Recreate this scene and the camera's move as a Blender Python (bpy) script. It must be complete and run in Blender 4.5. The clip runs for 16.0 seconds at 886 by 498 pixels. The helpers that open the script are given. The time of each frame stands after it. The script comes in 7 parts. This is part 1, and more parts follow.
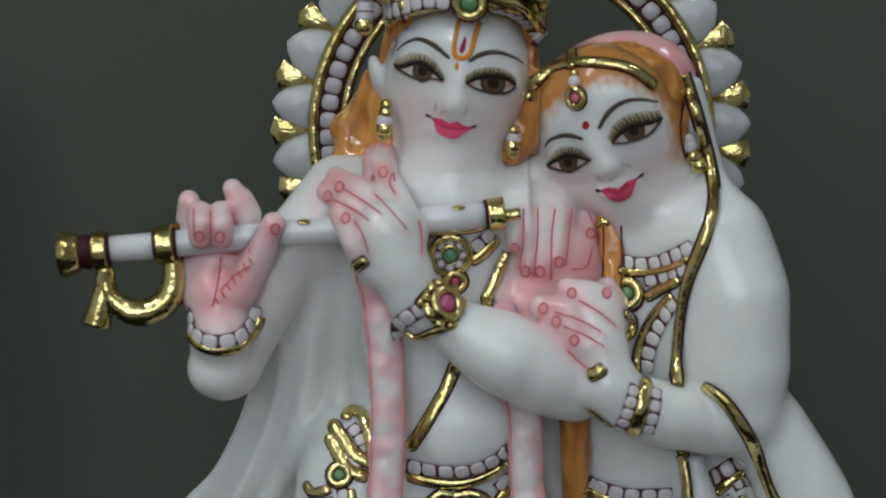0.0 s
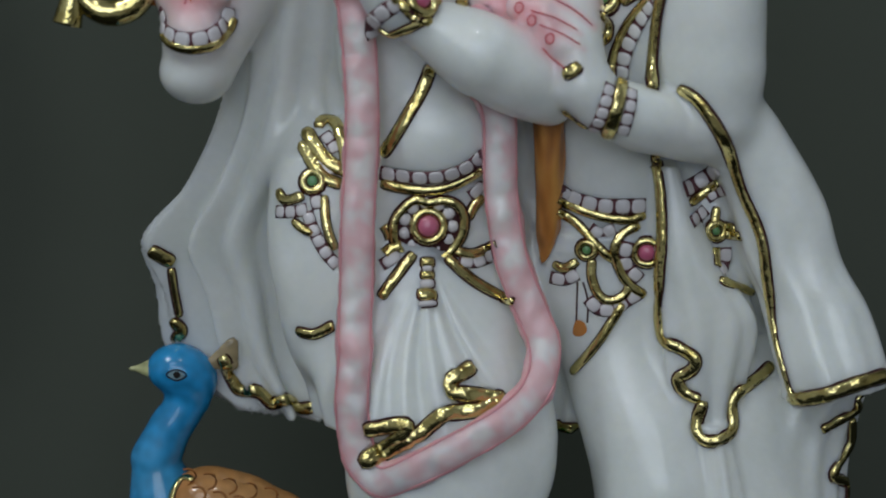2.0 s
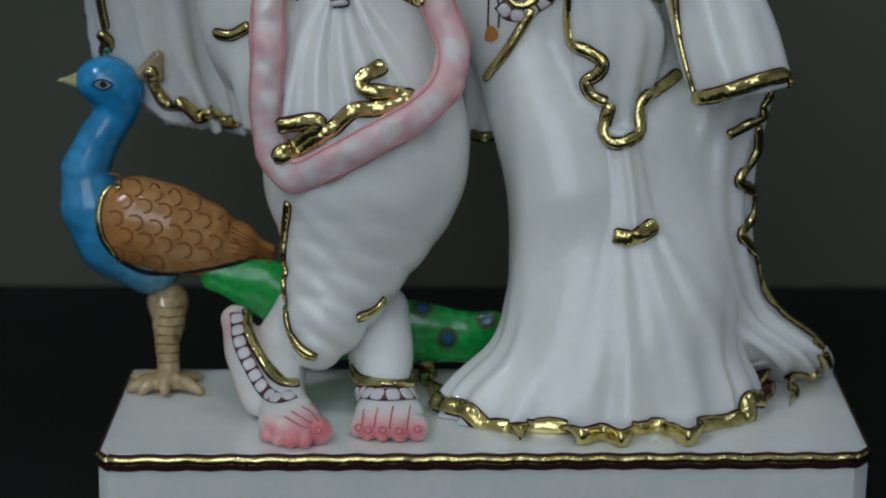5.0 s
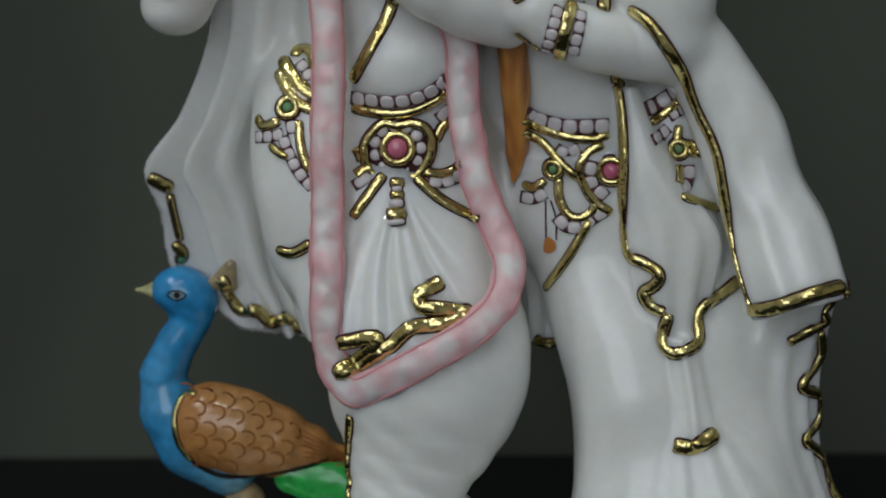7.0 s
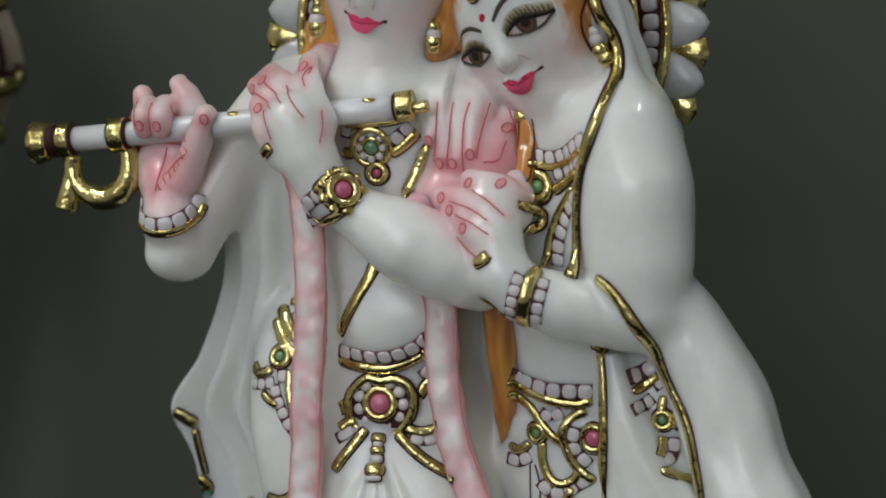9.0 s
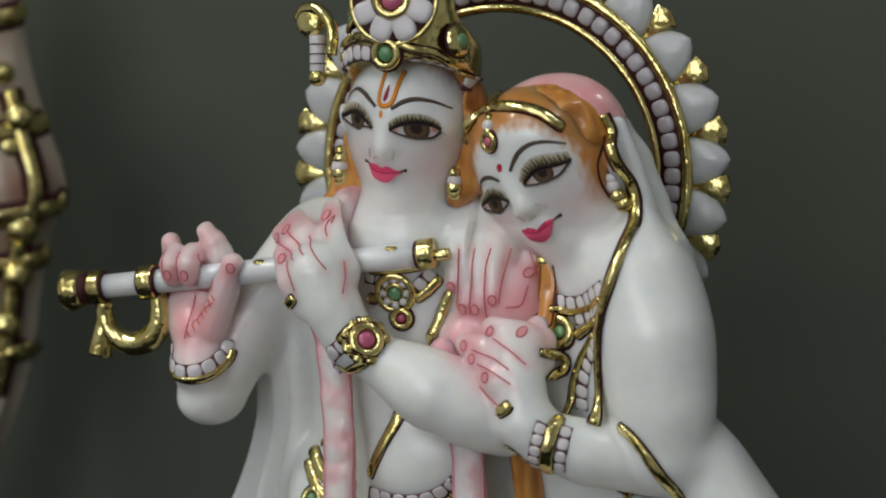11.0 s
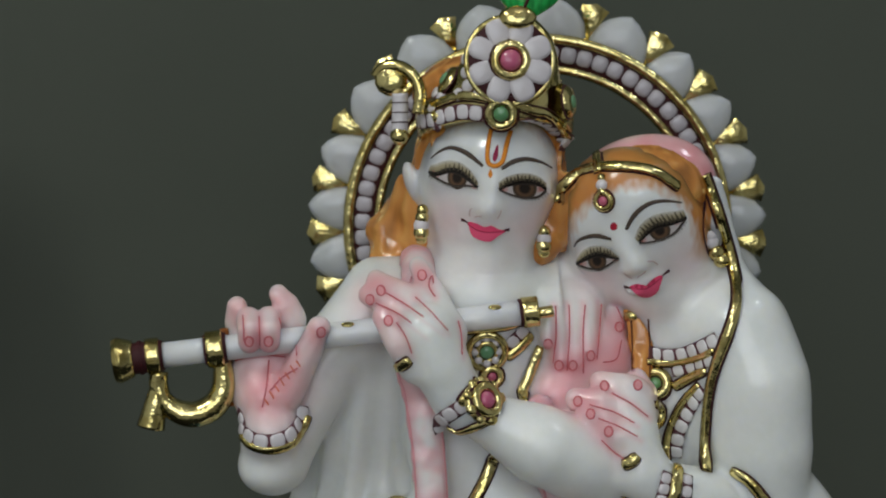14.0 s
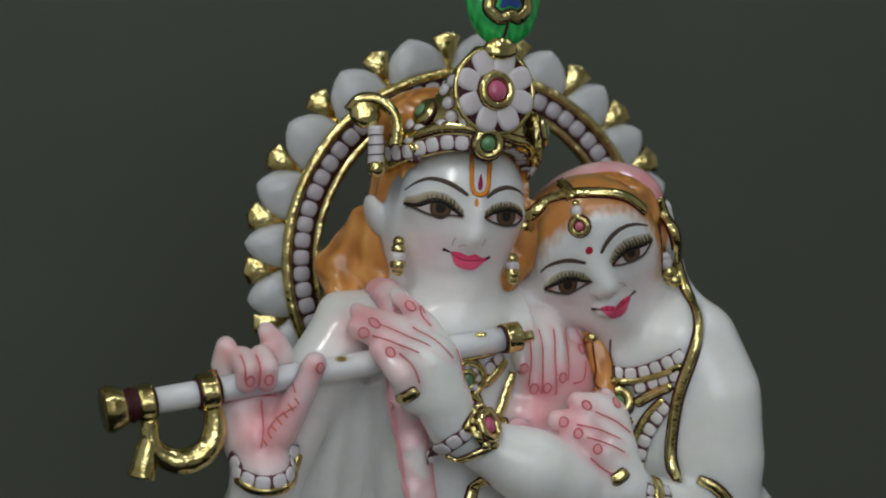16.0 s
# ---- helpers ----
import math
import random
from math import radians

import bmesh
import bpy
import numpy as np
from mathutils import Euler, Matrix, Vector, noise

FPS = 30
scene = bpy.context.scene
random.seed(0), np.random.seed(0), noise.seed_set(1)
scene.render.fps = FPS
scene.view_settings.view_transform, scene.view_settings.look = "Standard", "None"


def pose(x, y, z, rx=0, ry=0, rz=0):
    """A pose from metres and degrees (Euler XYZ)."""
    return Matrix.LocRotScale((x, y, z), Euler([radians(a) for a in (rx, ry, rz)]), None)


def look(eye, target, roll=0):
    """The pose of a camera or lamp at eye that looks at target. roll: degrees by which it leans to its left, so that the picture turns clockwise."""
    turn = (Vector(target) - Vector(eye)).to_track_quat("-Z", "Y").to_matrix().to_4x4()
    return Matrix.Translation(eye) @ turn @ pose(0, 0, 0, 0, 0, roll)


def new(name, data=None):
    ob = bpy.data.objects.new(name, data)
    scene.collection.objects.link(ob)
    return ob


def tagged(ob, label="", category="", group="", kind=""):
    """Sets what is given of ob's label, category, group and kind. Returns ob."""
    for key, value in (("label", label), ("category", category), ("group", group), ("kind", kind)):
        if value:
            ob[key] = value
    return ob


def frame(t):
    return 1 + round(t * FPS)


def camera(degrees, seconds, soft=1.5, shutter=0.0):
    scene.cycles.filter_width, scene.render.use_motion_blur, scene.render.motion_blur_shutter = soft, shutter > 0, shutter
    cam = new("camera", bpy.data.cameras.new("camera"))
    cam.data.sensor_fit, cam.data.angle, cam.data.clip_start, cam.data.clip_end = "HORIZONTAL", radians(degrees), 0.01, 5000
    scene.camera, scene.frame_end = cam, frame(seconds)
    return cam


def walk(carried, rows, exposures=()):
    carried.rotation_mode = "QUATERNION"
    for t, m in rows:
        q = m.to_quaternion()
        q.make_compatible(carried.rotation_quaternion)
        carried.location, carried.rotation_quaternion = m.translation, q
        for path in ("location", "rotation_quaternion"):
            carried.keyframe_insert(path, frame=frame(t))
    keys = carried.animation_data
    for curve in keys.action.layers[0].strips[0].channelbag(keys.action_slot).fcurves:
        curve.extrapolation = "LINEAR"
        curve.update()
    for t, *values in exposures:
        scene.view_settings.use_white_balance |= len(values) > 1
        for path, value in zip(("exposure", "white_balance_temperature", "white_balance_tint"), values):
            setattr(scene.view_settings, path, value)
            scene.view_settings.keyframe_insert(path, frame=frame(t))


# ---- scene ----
from mathutils.bvhtree import BVHTree

# ---- camera ----
cam = camera(25.81, 16.0, soft=2.0)
PATH = [
    (0.0, look((-0.0978, -0.6723, 0.3653), (-0.0575, 0.0207, 0.2756), 0.41)),
    (0.5, look((-0.1003, -0.6705, 0.3479), (-0.0558, 0.0210, 0.2485), 0.47)),
    (1.0, look((-0.0966, -0.6707, 0.3363), (-0.0529, 0.0187, 0.2231), 0.65)),
    (1.5, look((-0.0974, -0.6716, 0.3176), (-0.0497, 0.0166, 0.1987), 0.90)),
    (2.0, look((-0.0996, -0.6784, 0.3007), (-0.0478, 0.0075, 0.1713), 0.93)),
    (2.5, look((-0.0952, -0.6786, 0.2753), (-0.0451, 0.0058, 0.1375), 1.15)),
    (3.0, look((-0.0935, -0.6825, 0.2641), (-0.0465, -0.0008, 0.1122), 1.30)),
    (3.5, look((-0.0890, -0.6865, 0.2528), (-0.0443, -0.0077, 0.0881), 1.22)),
    (3.7, look((-0.0860, -0.6886, 0.2485), (-0.0404, -0.0108, 0.0800), 1.19)),
    (5.8, look((-0.0446, -0.7256, 0.2371), (-0.0183, -0.0462, 0.0706), 0.37)),
    (6.0, look((-0.0433, -0.7260, 0.2443), (-0.0230, -0.0451, 0.0832), 0.22)),
    (6.5, look((-0.0418, -0.7203, 0.2725), (-0.0266, -0.0368, 0.1226), 0.11)),
    (7.0, look((-0.0129, -0.7131, 0.2904), (-0.0367, -0.0281, 0.1483), -0.98)),
    (7.5, look((0.0329, -0.7158, 0.2979), (-0.0362, -0.0302, 0.1746), -0.25)),
    (8.0, look((0.0901, -0.7125, 0.3099), (-0.0279, -0.0321, 0.1953), -0.43)),
    (8.5, look((0.1278, -0.6932, 0.3179), (-0.0274, -0.0187, 0.2136), -0.93)),
    (9.0, look((0.1582, -0.6714, 0.3312), (-0.0289, -0.0031, 0.2397), -0.73)),
    (9.5, look((0.1826, -0.6595, 0.3494), (-0.0210, 0.0047, 0.2634), -1.42)),
    (10.0, look((0.1843, -0.6563, 0.3668), (-0.0309, 0.0047, 0.2845), -2.11)),
    (10.2, look((0.1831, -0.6535, 0.3733), (-0.0366, 0.0060, 0.2908), -2.35)),
    (12.3, look((0.1714, -0.6926, 0.3767), (-0.0176, -0.0245, 0.2879), -1.94)),
    (12.5, look((0.1625, -0.6953, 0.3770), (-0.0181, -0.0257, 0.2824), -1.79)),
    (13.0, look((0.1164, -0.7092, 0.3863), (-0.0216, -0.0276, 0.3071), -0.32)),
    (13.5, look((0.0037, -0.7030, 0.3904), (-0.0739, -0.0118, 0.3115), 0.22)),
    (14.0, look((-0.1225, -0.7017, 0.3922), (-0.0723, -0.0078, 0.3154), -0.93)),
    (14.5, look((-0.1424, -0.7166, 0.3907), (-0.0407, -0.0280, 0.3168), -0.26)),
    (15.0, look((-0.2256, -0.6910, 0.3935), (-0.0525, -0.0154, 0.3336), -1.70)),
    (15.5, look((-0.2936, -0.6739, 0.3964), (-0.0682, -0.0140, 0.3351), -1.04)),
    (16.0, look((-0.3344, -0.6576, 0.3869), (-0.0693, -0.0125, 0.3265), -1.41)),
]
walk(cam, PATH, [(0.0, -0.36, 6070, 10), (1.5, -0.45, 5920, 9), (3.5, -0.61, 5740, 8), (6.0, -0.63, 5960, 8), (7.0, -0.52, 6170, 11), (7.5, -0.40, 6170, 11), (9.5, -0.21, 6420, 12), (13.0, -0.16, 6390, 10), (14.5, -0.37, 6250, 10), (16.0, -0.43, 6270, 12)])
cam.data.dof.use_dof, cam.data.dof.focus_distance, cam.data.dof.aperture_fstop = True, 0.71, 8.0

# ---- light: unseen lamps, added in front and overhead ----
world = bpy.data.worlds.new("world")
scene.world = world
world.use_nodes = True
world.node_tree.nodes["Background"].inputs[0].default_value = (0.85, 0.95, 1.0, 1)
world.node_tree.nodes["Background"].inputs[1].default_value = 0.2


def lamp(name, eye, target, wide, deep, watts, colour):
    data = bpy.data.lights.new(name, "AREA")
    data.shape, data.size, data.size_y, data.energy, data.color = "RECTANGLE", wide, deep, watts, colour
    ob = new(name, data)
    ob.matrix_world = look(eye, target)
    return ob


# unseen front lamp, added to light the faces; its window opening is assumed
lamp("added_front_light", (-0.5, -2.88, 1.05), (0.0, 0.0, 0.25), 2.0, 1.3, 25, (0.94, 0.975, 1.0))
# overhead lamps added for the right wall, left side, glints and room bounce
lamp("added_overhead_light", (0.95, -0.40, 1.85), (0.55, 0.2, 0.2), 0.14, 0.5, 5.5, (0.86, 0.92, 1.0))
lamp("added_overhead_light", (-1.05, -0.65, 1.85), (-0.3, 0.0, 0.2), 0.25, 0.9, 18.0, (0.97, 1.0, 0.94))
lamp("added_overhead_light", (0.1, -1.1, 1.85), (0.05, -0.6, 0.2), 0.12, 0.12, 3.0, (1.0, 0.97, 0.9))
lamp("added_overhead_light", (-0.9, -2.1, 1.85), (-0.9, -2.1, 0.0), 1.2, 0.6, 11.0, (0.98, 1.0, 0.98))

# ---- materials ----
def material(name, colour=(0.8, 0.8, 0.8), rough=0.5, metal=0.0):
    m = bpy.data.materials.new(name)
    m.use_nodes = True
    b = m.node_tree.nodes["Principled BSDF"]
    b.inputs["Base Color"].default_value = (*colour, 1)
    b.inputs["Roughness"].default_value, b.inputs["Metallic"].default_value = rough, metal
    return m, m.node_tree, b


def node(tree, kind, **values):
    n = tree.nodes.new(kind)
    for key, value in values.items():
        n.inputs[key].default_value = value
    return n


def grain(tree, scale, detail=4.0):
    place = tree.nodes.new("ShaderNodeTexCoord")
    n = node(tree, "ShaderNodeTexNoise", Scale=scale, Detail=detail)
    tree.links.new(place.outputs["Object"], n.inputs["Vector"])
    return n.outputs["Fac"]


def ramp(tree, fac, stops):
    r = tree.nodes.new("ShaderNodeValToRGB")
    while len(r.color_ramp.elements) < len(stops):
        r.color_ramp.elements.new(0.5)
    for e, (at, colour) in zip(r.color_ramp.elements, stops):
        e.position, e.color = at, (*colour, 1)
    tree.links.new(fac, r.inputs["Fac"])
    return r.outputs["Color"]


def mixed(tree, fac, a, b, how="MIX"):
    m = tree.nodes.new("ShaderNodeMix")
    m.data_type, m.blend_type = "RGBA", how
    for socket, value in ((m.inputs["Factor"], fac), (m.inputs["A"], a), (m.inputs["B"], b)):
        if isinstance(value, (int, float)):
            socket.default_value = value
        elif isinstance(value, tuple):
            socket.default_value = (*value, 1)
        else:
            tree.links.new(value, socket)
    return m.outputs["Result"]


def bumped(tree, b, height, strength, distance):
    n = node(tree, "ShaderNodeBump", Strength=strength, Distance=distance)
    tree.links.new(height, n.inputs["Height"])
    tree.links.new(n.outputs["Normal"], b.inputs["Normal"])
    tree.links.new(n.outputs["Normal"], b.inputs["Coat Normal"])


def painted(name, rough, cloud, deep, coat=0.0, scatter=0.0):
    """Stone that carries its own brushed colour, with clouds and a fine unevenness."""
    m, tree, b = material(name, rough=rough)
    own = tree.nodes.new("ShaderNodeAttribute")
    own.attribute_name = "paint"
    clouds = ramp(tree, grain(tree, 45), [(0.3, cloud), (0.75, (1, 1, 1))])
    fine = ramp(tree, grain(tree, 260), [(0.25, (0.95, 0.95, 0.94)), (0.8, (1, 1, 1))])
    colour = mixed(tree, 1.0, mixed(tree, 1.0, own.outputs["Color"], clouds, "MULTIPLY"), fine, "MULTIPLY")
    tree.links.new(colour, b.inputs["Base Color"])
    bumped(tree, b, grain(tree, 95, 3), 0.3, deep)
    b.inputs["Coat Weight"].default_value, b.inputs["Coat Roughness"].default_value = coat, 0.06
    if scatter:
        b.inputs["Subsurface Weight"].default_value = scatter
        b.inputs["Subsurface Radius"].default_value = (1.0, 0.95, 0.8)
        b.inputs["Subsurface Scale"].default_value = 0.009
    return m


marble = painted("white_marble", 0.36, (0.92, 0.94, 0.935), 0.0009, 0.55, 0.85)
enamel = painted("glossy_paint", 0.22, (0.86, 0.86, 0.86), 0.0006, 0.4)
blush = painted("tinted_marble", 0.37, (0.92, 0.92, 0.92), 0.0008, 0.36, 0.8)
pearl = painted("carved_pearl", 0.3, (0.9, 0.9, 0.9), 0.0006, 0.2)
ink = painted("brushed_line", 0.6, (0.8, 0.8, 0.8), 0.0003)
ink.node_tree.nodes["Principled BSDF"].inputs["Specular IOR Level"].default_value = 0.25

gold, tree, b = material("gold_leaf", (0.83, 0.64, 0.22), 0.16, 1.0)
worn = ramp(tree, grain(tree, 160), [(0.28, (0.48, 0.37, 0.11)), (0.6, (0.79, 0.68, 0.3))])
tree.links.new(worn, b.inputs["Base Color"])
bumped(tree, b, grain(tree, 190, 3), 0.5, 0.0016)

MAROON, GAP, LILAC = (0.05, 0.01, 0.012), (0.13, 0.05, 0.06), (0.7, 0.66, 0.68)
WHITE, PINK = (0.855, 0.86, 0.838), (0.87, 0.28, 0.32)
ORANGE, BLUE, GREEN, TAN = (0.6, 0.24, 0.055), (0.035, 0.29, 0.62), (0.03, 0.4, 0.07), (0.5, 0.37, 0.2)


# ---- tools for shaping stone ----
STONE, GOLD, INK, PEARL, ENAMEL, BLUSH = range(6)
# camera viewpoints; lines and ornaments are laid to fit the view from them
FRONT, LOW, HIGH, WEST = Vector((-0.09, -0.68, 0.31)), Vector((-0.089, -0.6865, 0.2528)), Vector((-0.0978, -0.6723, 0.3653)), Vector((-0.2936, -0.6739, 0.3964))


class Clay:
    """A block of space in which soft shapes are merged into one smooth skin."""

    def __init__(self, lo, hi, step):
        self.lo, self.step = np.array(lo, float), step
        self.n = np.ceil((np.array(hi) - lo) / step).astype(int) + 1
        self.d = np.full(self.n, 0.05, np.float32)

    def box(self, lo, hi):
        a = np.clip(np.floor((np.array(lo) - self.lo) / self.step).astype(int) - 1, 0, self.n - 2)
        b = np.clip(np.ceil((np.array(hi) - self.lo) / self.step).astype(int) + 2, a + 1, self.n)
        axes = [(self.lo[i] + self.step * np.arange(a[i], b[i])).astype(np.float32) for i in range(3)]
        return tuple(slice(a[i], b[i]) for i in range(3)), np.meshgrid(*axes, indexing="ij", sparse=True)

    def put(self, lo, hi, shape, k, cut=False):
        pad = 3 * self.step + k
        s, (x, y, z) = self.box(np.array(lo) - pad, np.array(hi) + pad)
        d, e = self.d[s], shape(x, y, z)
        if cut:
            e = -e
            h = np.clip(0.5 - 0.5 * (d - e) / k, 0, 1)
            self.d[s] = d + (e - d) * h + k * h * (1 - h)
        else:
            h = np.clip(0.5 + 0.5 * (d - e) / k, 0, 1)
            self.d[s] = d + (e - d) * h - k * h * (1 - h)

    def cap(self, a, b, ra, rb=None, k=0.003, flat=1.0, cut=False):
        """A tapered round bar; flat squeezes it from front to back."""
        self.chain([(a, ra), (b, ra if rb is None else rb)], k, flat, cut)

    def chain(self, joints, k=0.003, flat=1.0, cut=False):
        """Tapered round bars from joint to joint."""
        at, r = np.array([tuple(p) for p, _ in joints], float), np.array([q for _, q in joints])

        def shape(x, y, z):
            best = None
            for a, b, ra, rb in zip(at, at[1:], r, r[1:]):
                ab = b - a
                ab2 = max(float(ab[0] ** 2 + ab[2] ** 2 + (ab[1] / flat) ** 2), 1e-9)
                px, py, pz = x - a[0], (y - a[1]) / flat, z - a[2]
                t = np.clip((px * ab[0] + py * ab[1] / flat + pz * ab[2]) / ab2, 0, 1)
                q = np.sqrt((px - t * ab[0]) ** 2 + (py - t * ab[1] / flat) ** 2 + (pz - t * ab[2]) ** 2)
                d = (q - (ra + (rb - ra) * t * t * (3 - 2 * t))) * min(1.0, flat)
                if best is None:
                    best = d
                else:
                    h = np.clip(0.5 + 0.5 * (best - d) / 0.004, 0, 1)
                    near = np.clip(np.minimum(best, d) / 0.004 + 0.5, 0, 1)
                    best = np.minimum(best, d) - 0.004 * h * (1 - h) * 0.25 * near
            return best

        self.put((at - r[:, None]).min(0), (at + r[:, None]).max(0), shape, k, cut)

    def egg(self, c, r, lean=0.0, k=0.003, cut=False):
        """An ellipsoid, leaning by degrees to the right."""
        c, s, co, m = np.array(c), math.sin(radians(lean)), math.cos(radians(lean)), max(r)

        def shape(x, y, z):
            px, pz = x - c[0], z - c[2]
            u, v, w = (px * co - pz * s) / r[0], (y - c[1]) / r[1], (px * s + pz * co) / r[2]
            q = np.sqrt(u * u + v * v + w * w)
            g = np.sqrt((u / r[0]) ** 2 + (v / r[1]) ** 2 + (w / r[2]) ** 2) + 1e-9
            return q * (q - 1) / g

        self.put(c - m, c + m, shape, k, cut)

    def loft(self, rings, folds=(), k=0.003, square=2.0, hem=(0, 0.0, 0.0)):
        """A drapery of oval rings (x, y, z, rx, ry) stacked in z, with folds (count, depth, phase, turn, from z, to z).
        hem: waves, their height, and the rise of the lower edge to the right."""
        rings = sorted(rings, key=lambda q: q[2])
        t = np.array(rings)
        lo = (t[:, :3] - np.c_[t[:, 3:5], 0 * t[:, 0]] * 1.15).min(0)
        hi = (t[:, :3] + np.c_[t[:, 3:5], 0 * t[:, 0]] * 1.15).max(0)

        def shape(x, y, z):
            zz = z.ravel()
            cx, cy, rx, ry = (smooth_between(zz, t[:, 2], t[:, i])[None, None, :].astype(np.float32) for i in (0, 1, 3, 4))
            u, v = (x - cx) / rx, (y - cy) / ry
            q = (np.abs(u) ** square + np.abs(v) ** square + 1e-9) ** (1 / square)
            wave = 0
            for count, depth, phase, turn, z0, z1 in folds:
                amount = np.clip((z - z0) / (z1 - z0), 0, 1)
                wave = wave + depth * amount * np.sin(count * np.arctan2(v, u) + phase + turn * z + 0.6 * np.sin(40 * z))
            r = np.minimum(rx, ry)
            d = (q - 1) * r * 0.9 - wave
            low = t[0, 2] + hem[2] * (x - t[0, 0]) + hem[1] * np.sin(hem[0] * np.arctan2(v, u))
            cap = np.maximum(z - t[-1, 2], low - z)
            return np.maximum(d, cap)

        self.put(lo, hi, shape, k)

    def skin(self, rounds=1):
        """The surface: points, four-cornered faces."""
        d, n = self.d, self.n
        inside = d < 0
        kinds = np.zeros(n - 1, np.int16)
        for i in (0, 1):
            for j in (0, 1):
                for m in (0, 1):
                    kinds += inside[i:n[0] - 1 + i, j:n[1] - 1 + j, m:n[2] - 1 + m]
        cells = np.argwhere((kinds > 0) & (kinds < 8))
        place = np.zeros((len(cells), 3))
        hits = np.zeros(len(cells))
        corner = [(0, 0, 0), (1, 0, 0), (0, 1, 0), (0, 0, 1), (1, 1, 0), (1, 0, 1), (0, 1, 1), (1, 1, 1)]
        for a in corner:
            for b in corner:
                if sum(b) == sum(a) + 1 and sum(abs(p - q) for p, q in zip(a, b)) == 1:
                    da, db = d[tuple((cells + a).T)], d[tuple((cells + b).T)]
                    m = (da < 0) != (db < 0)
                    f = np.where(m, da / np.where(m, da - db, 1), 0)[:, None]
                    place += np.where(m[:, None], np.array(a) + f * (np.array(b) - a), 0)
                    hits += m
        points = self.lo + self.step * (cells + place / hits[:, None])
        number = np.full(n - 1, -1, np.int64)
        number[tuple(cells.T)] = np.arange(len(cells))
        faces = []
        for axis in range(3):
            u, v = [(1, 2), (2, 0), (0, 1)][axis]
            step = np.zeros(3, int)
            step[axis] = 1
            ins = np.moveaxis(inside, axis, 0)
            change = np.moveaxis(ins[:-1] != ins[1:], 0, axis)
            at = np.argwhere(change)
            ok = (at[:, u] > 0) & (at[:, v] > 0) & (at[:, u] < n[u] - 1) & (at[:, v] < n[v] - 1)
            at = at[ok]
            eu, ev = np.zeros(3, int), np.zeros(3, int)
            eu[u], ev[v] = 1, 1
            quad = np.stack([number[tuple((at - o).T)] for o in (eu + ev, ev, 0 * eu, eu)], 1)
            turn = inside[tuple(at.T)]
            quad[~turn] = quad[~turn][:, ::-1]
            faces.append(quad[(quad >= 0).all(1)])
        faces = np.concatenate(faces)
        for _ in range(rounds):
            total, count = np.zeros_like(points), np.zeros(len(points))
            for a, b in ((0, 1), (1, 2), (2, 3), (3, 0)):
                np.add.at(total, faces[:, a], points[faces[:, b]])
                np.add.at(count, faces[:, a], 1)
            points = 0.5 * points + 0.5 * total / np.maximum(count, 1)[:, None]
        return points, faces


def smooth_between(x, xs, ys):
    """A smooth curve through the given values."""
    slope = np.gradient(ys, xs)
    i = np.clip(np.searchsorted(xs, x) - 1, 0, len(xs) - 2)
    h = xs[i + 1] - xs[i]
    t = np.clip((x - xs[i]) / h, 0, 1)
    return ((2 * t ** 3 - 3 * t ** 2 + 1) * ys[i] + (t ** 3 - 2 * t ** 2 + t) * h * slope[i]
            + (-2 * t ** 3 + 3 * t ** 2) * ys[i + 1] + (t ** 3 - t ** 2) * h * slope[i + 1])


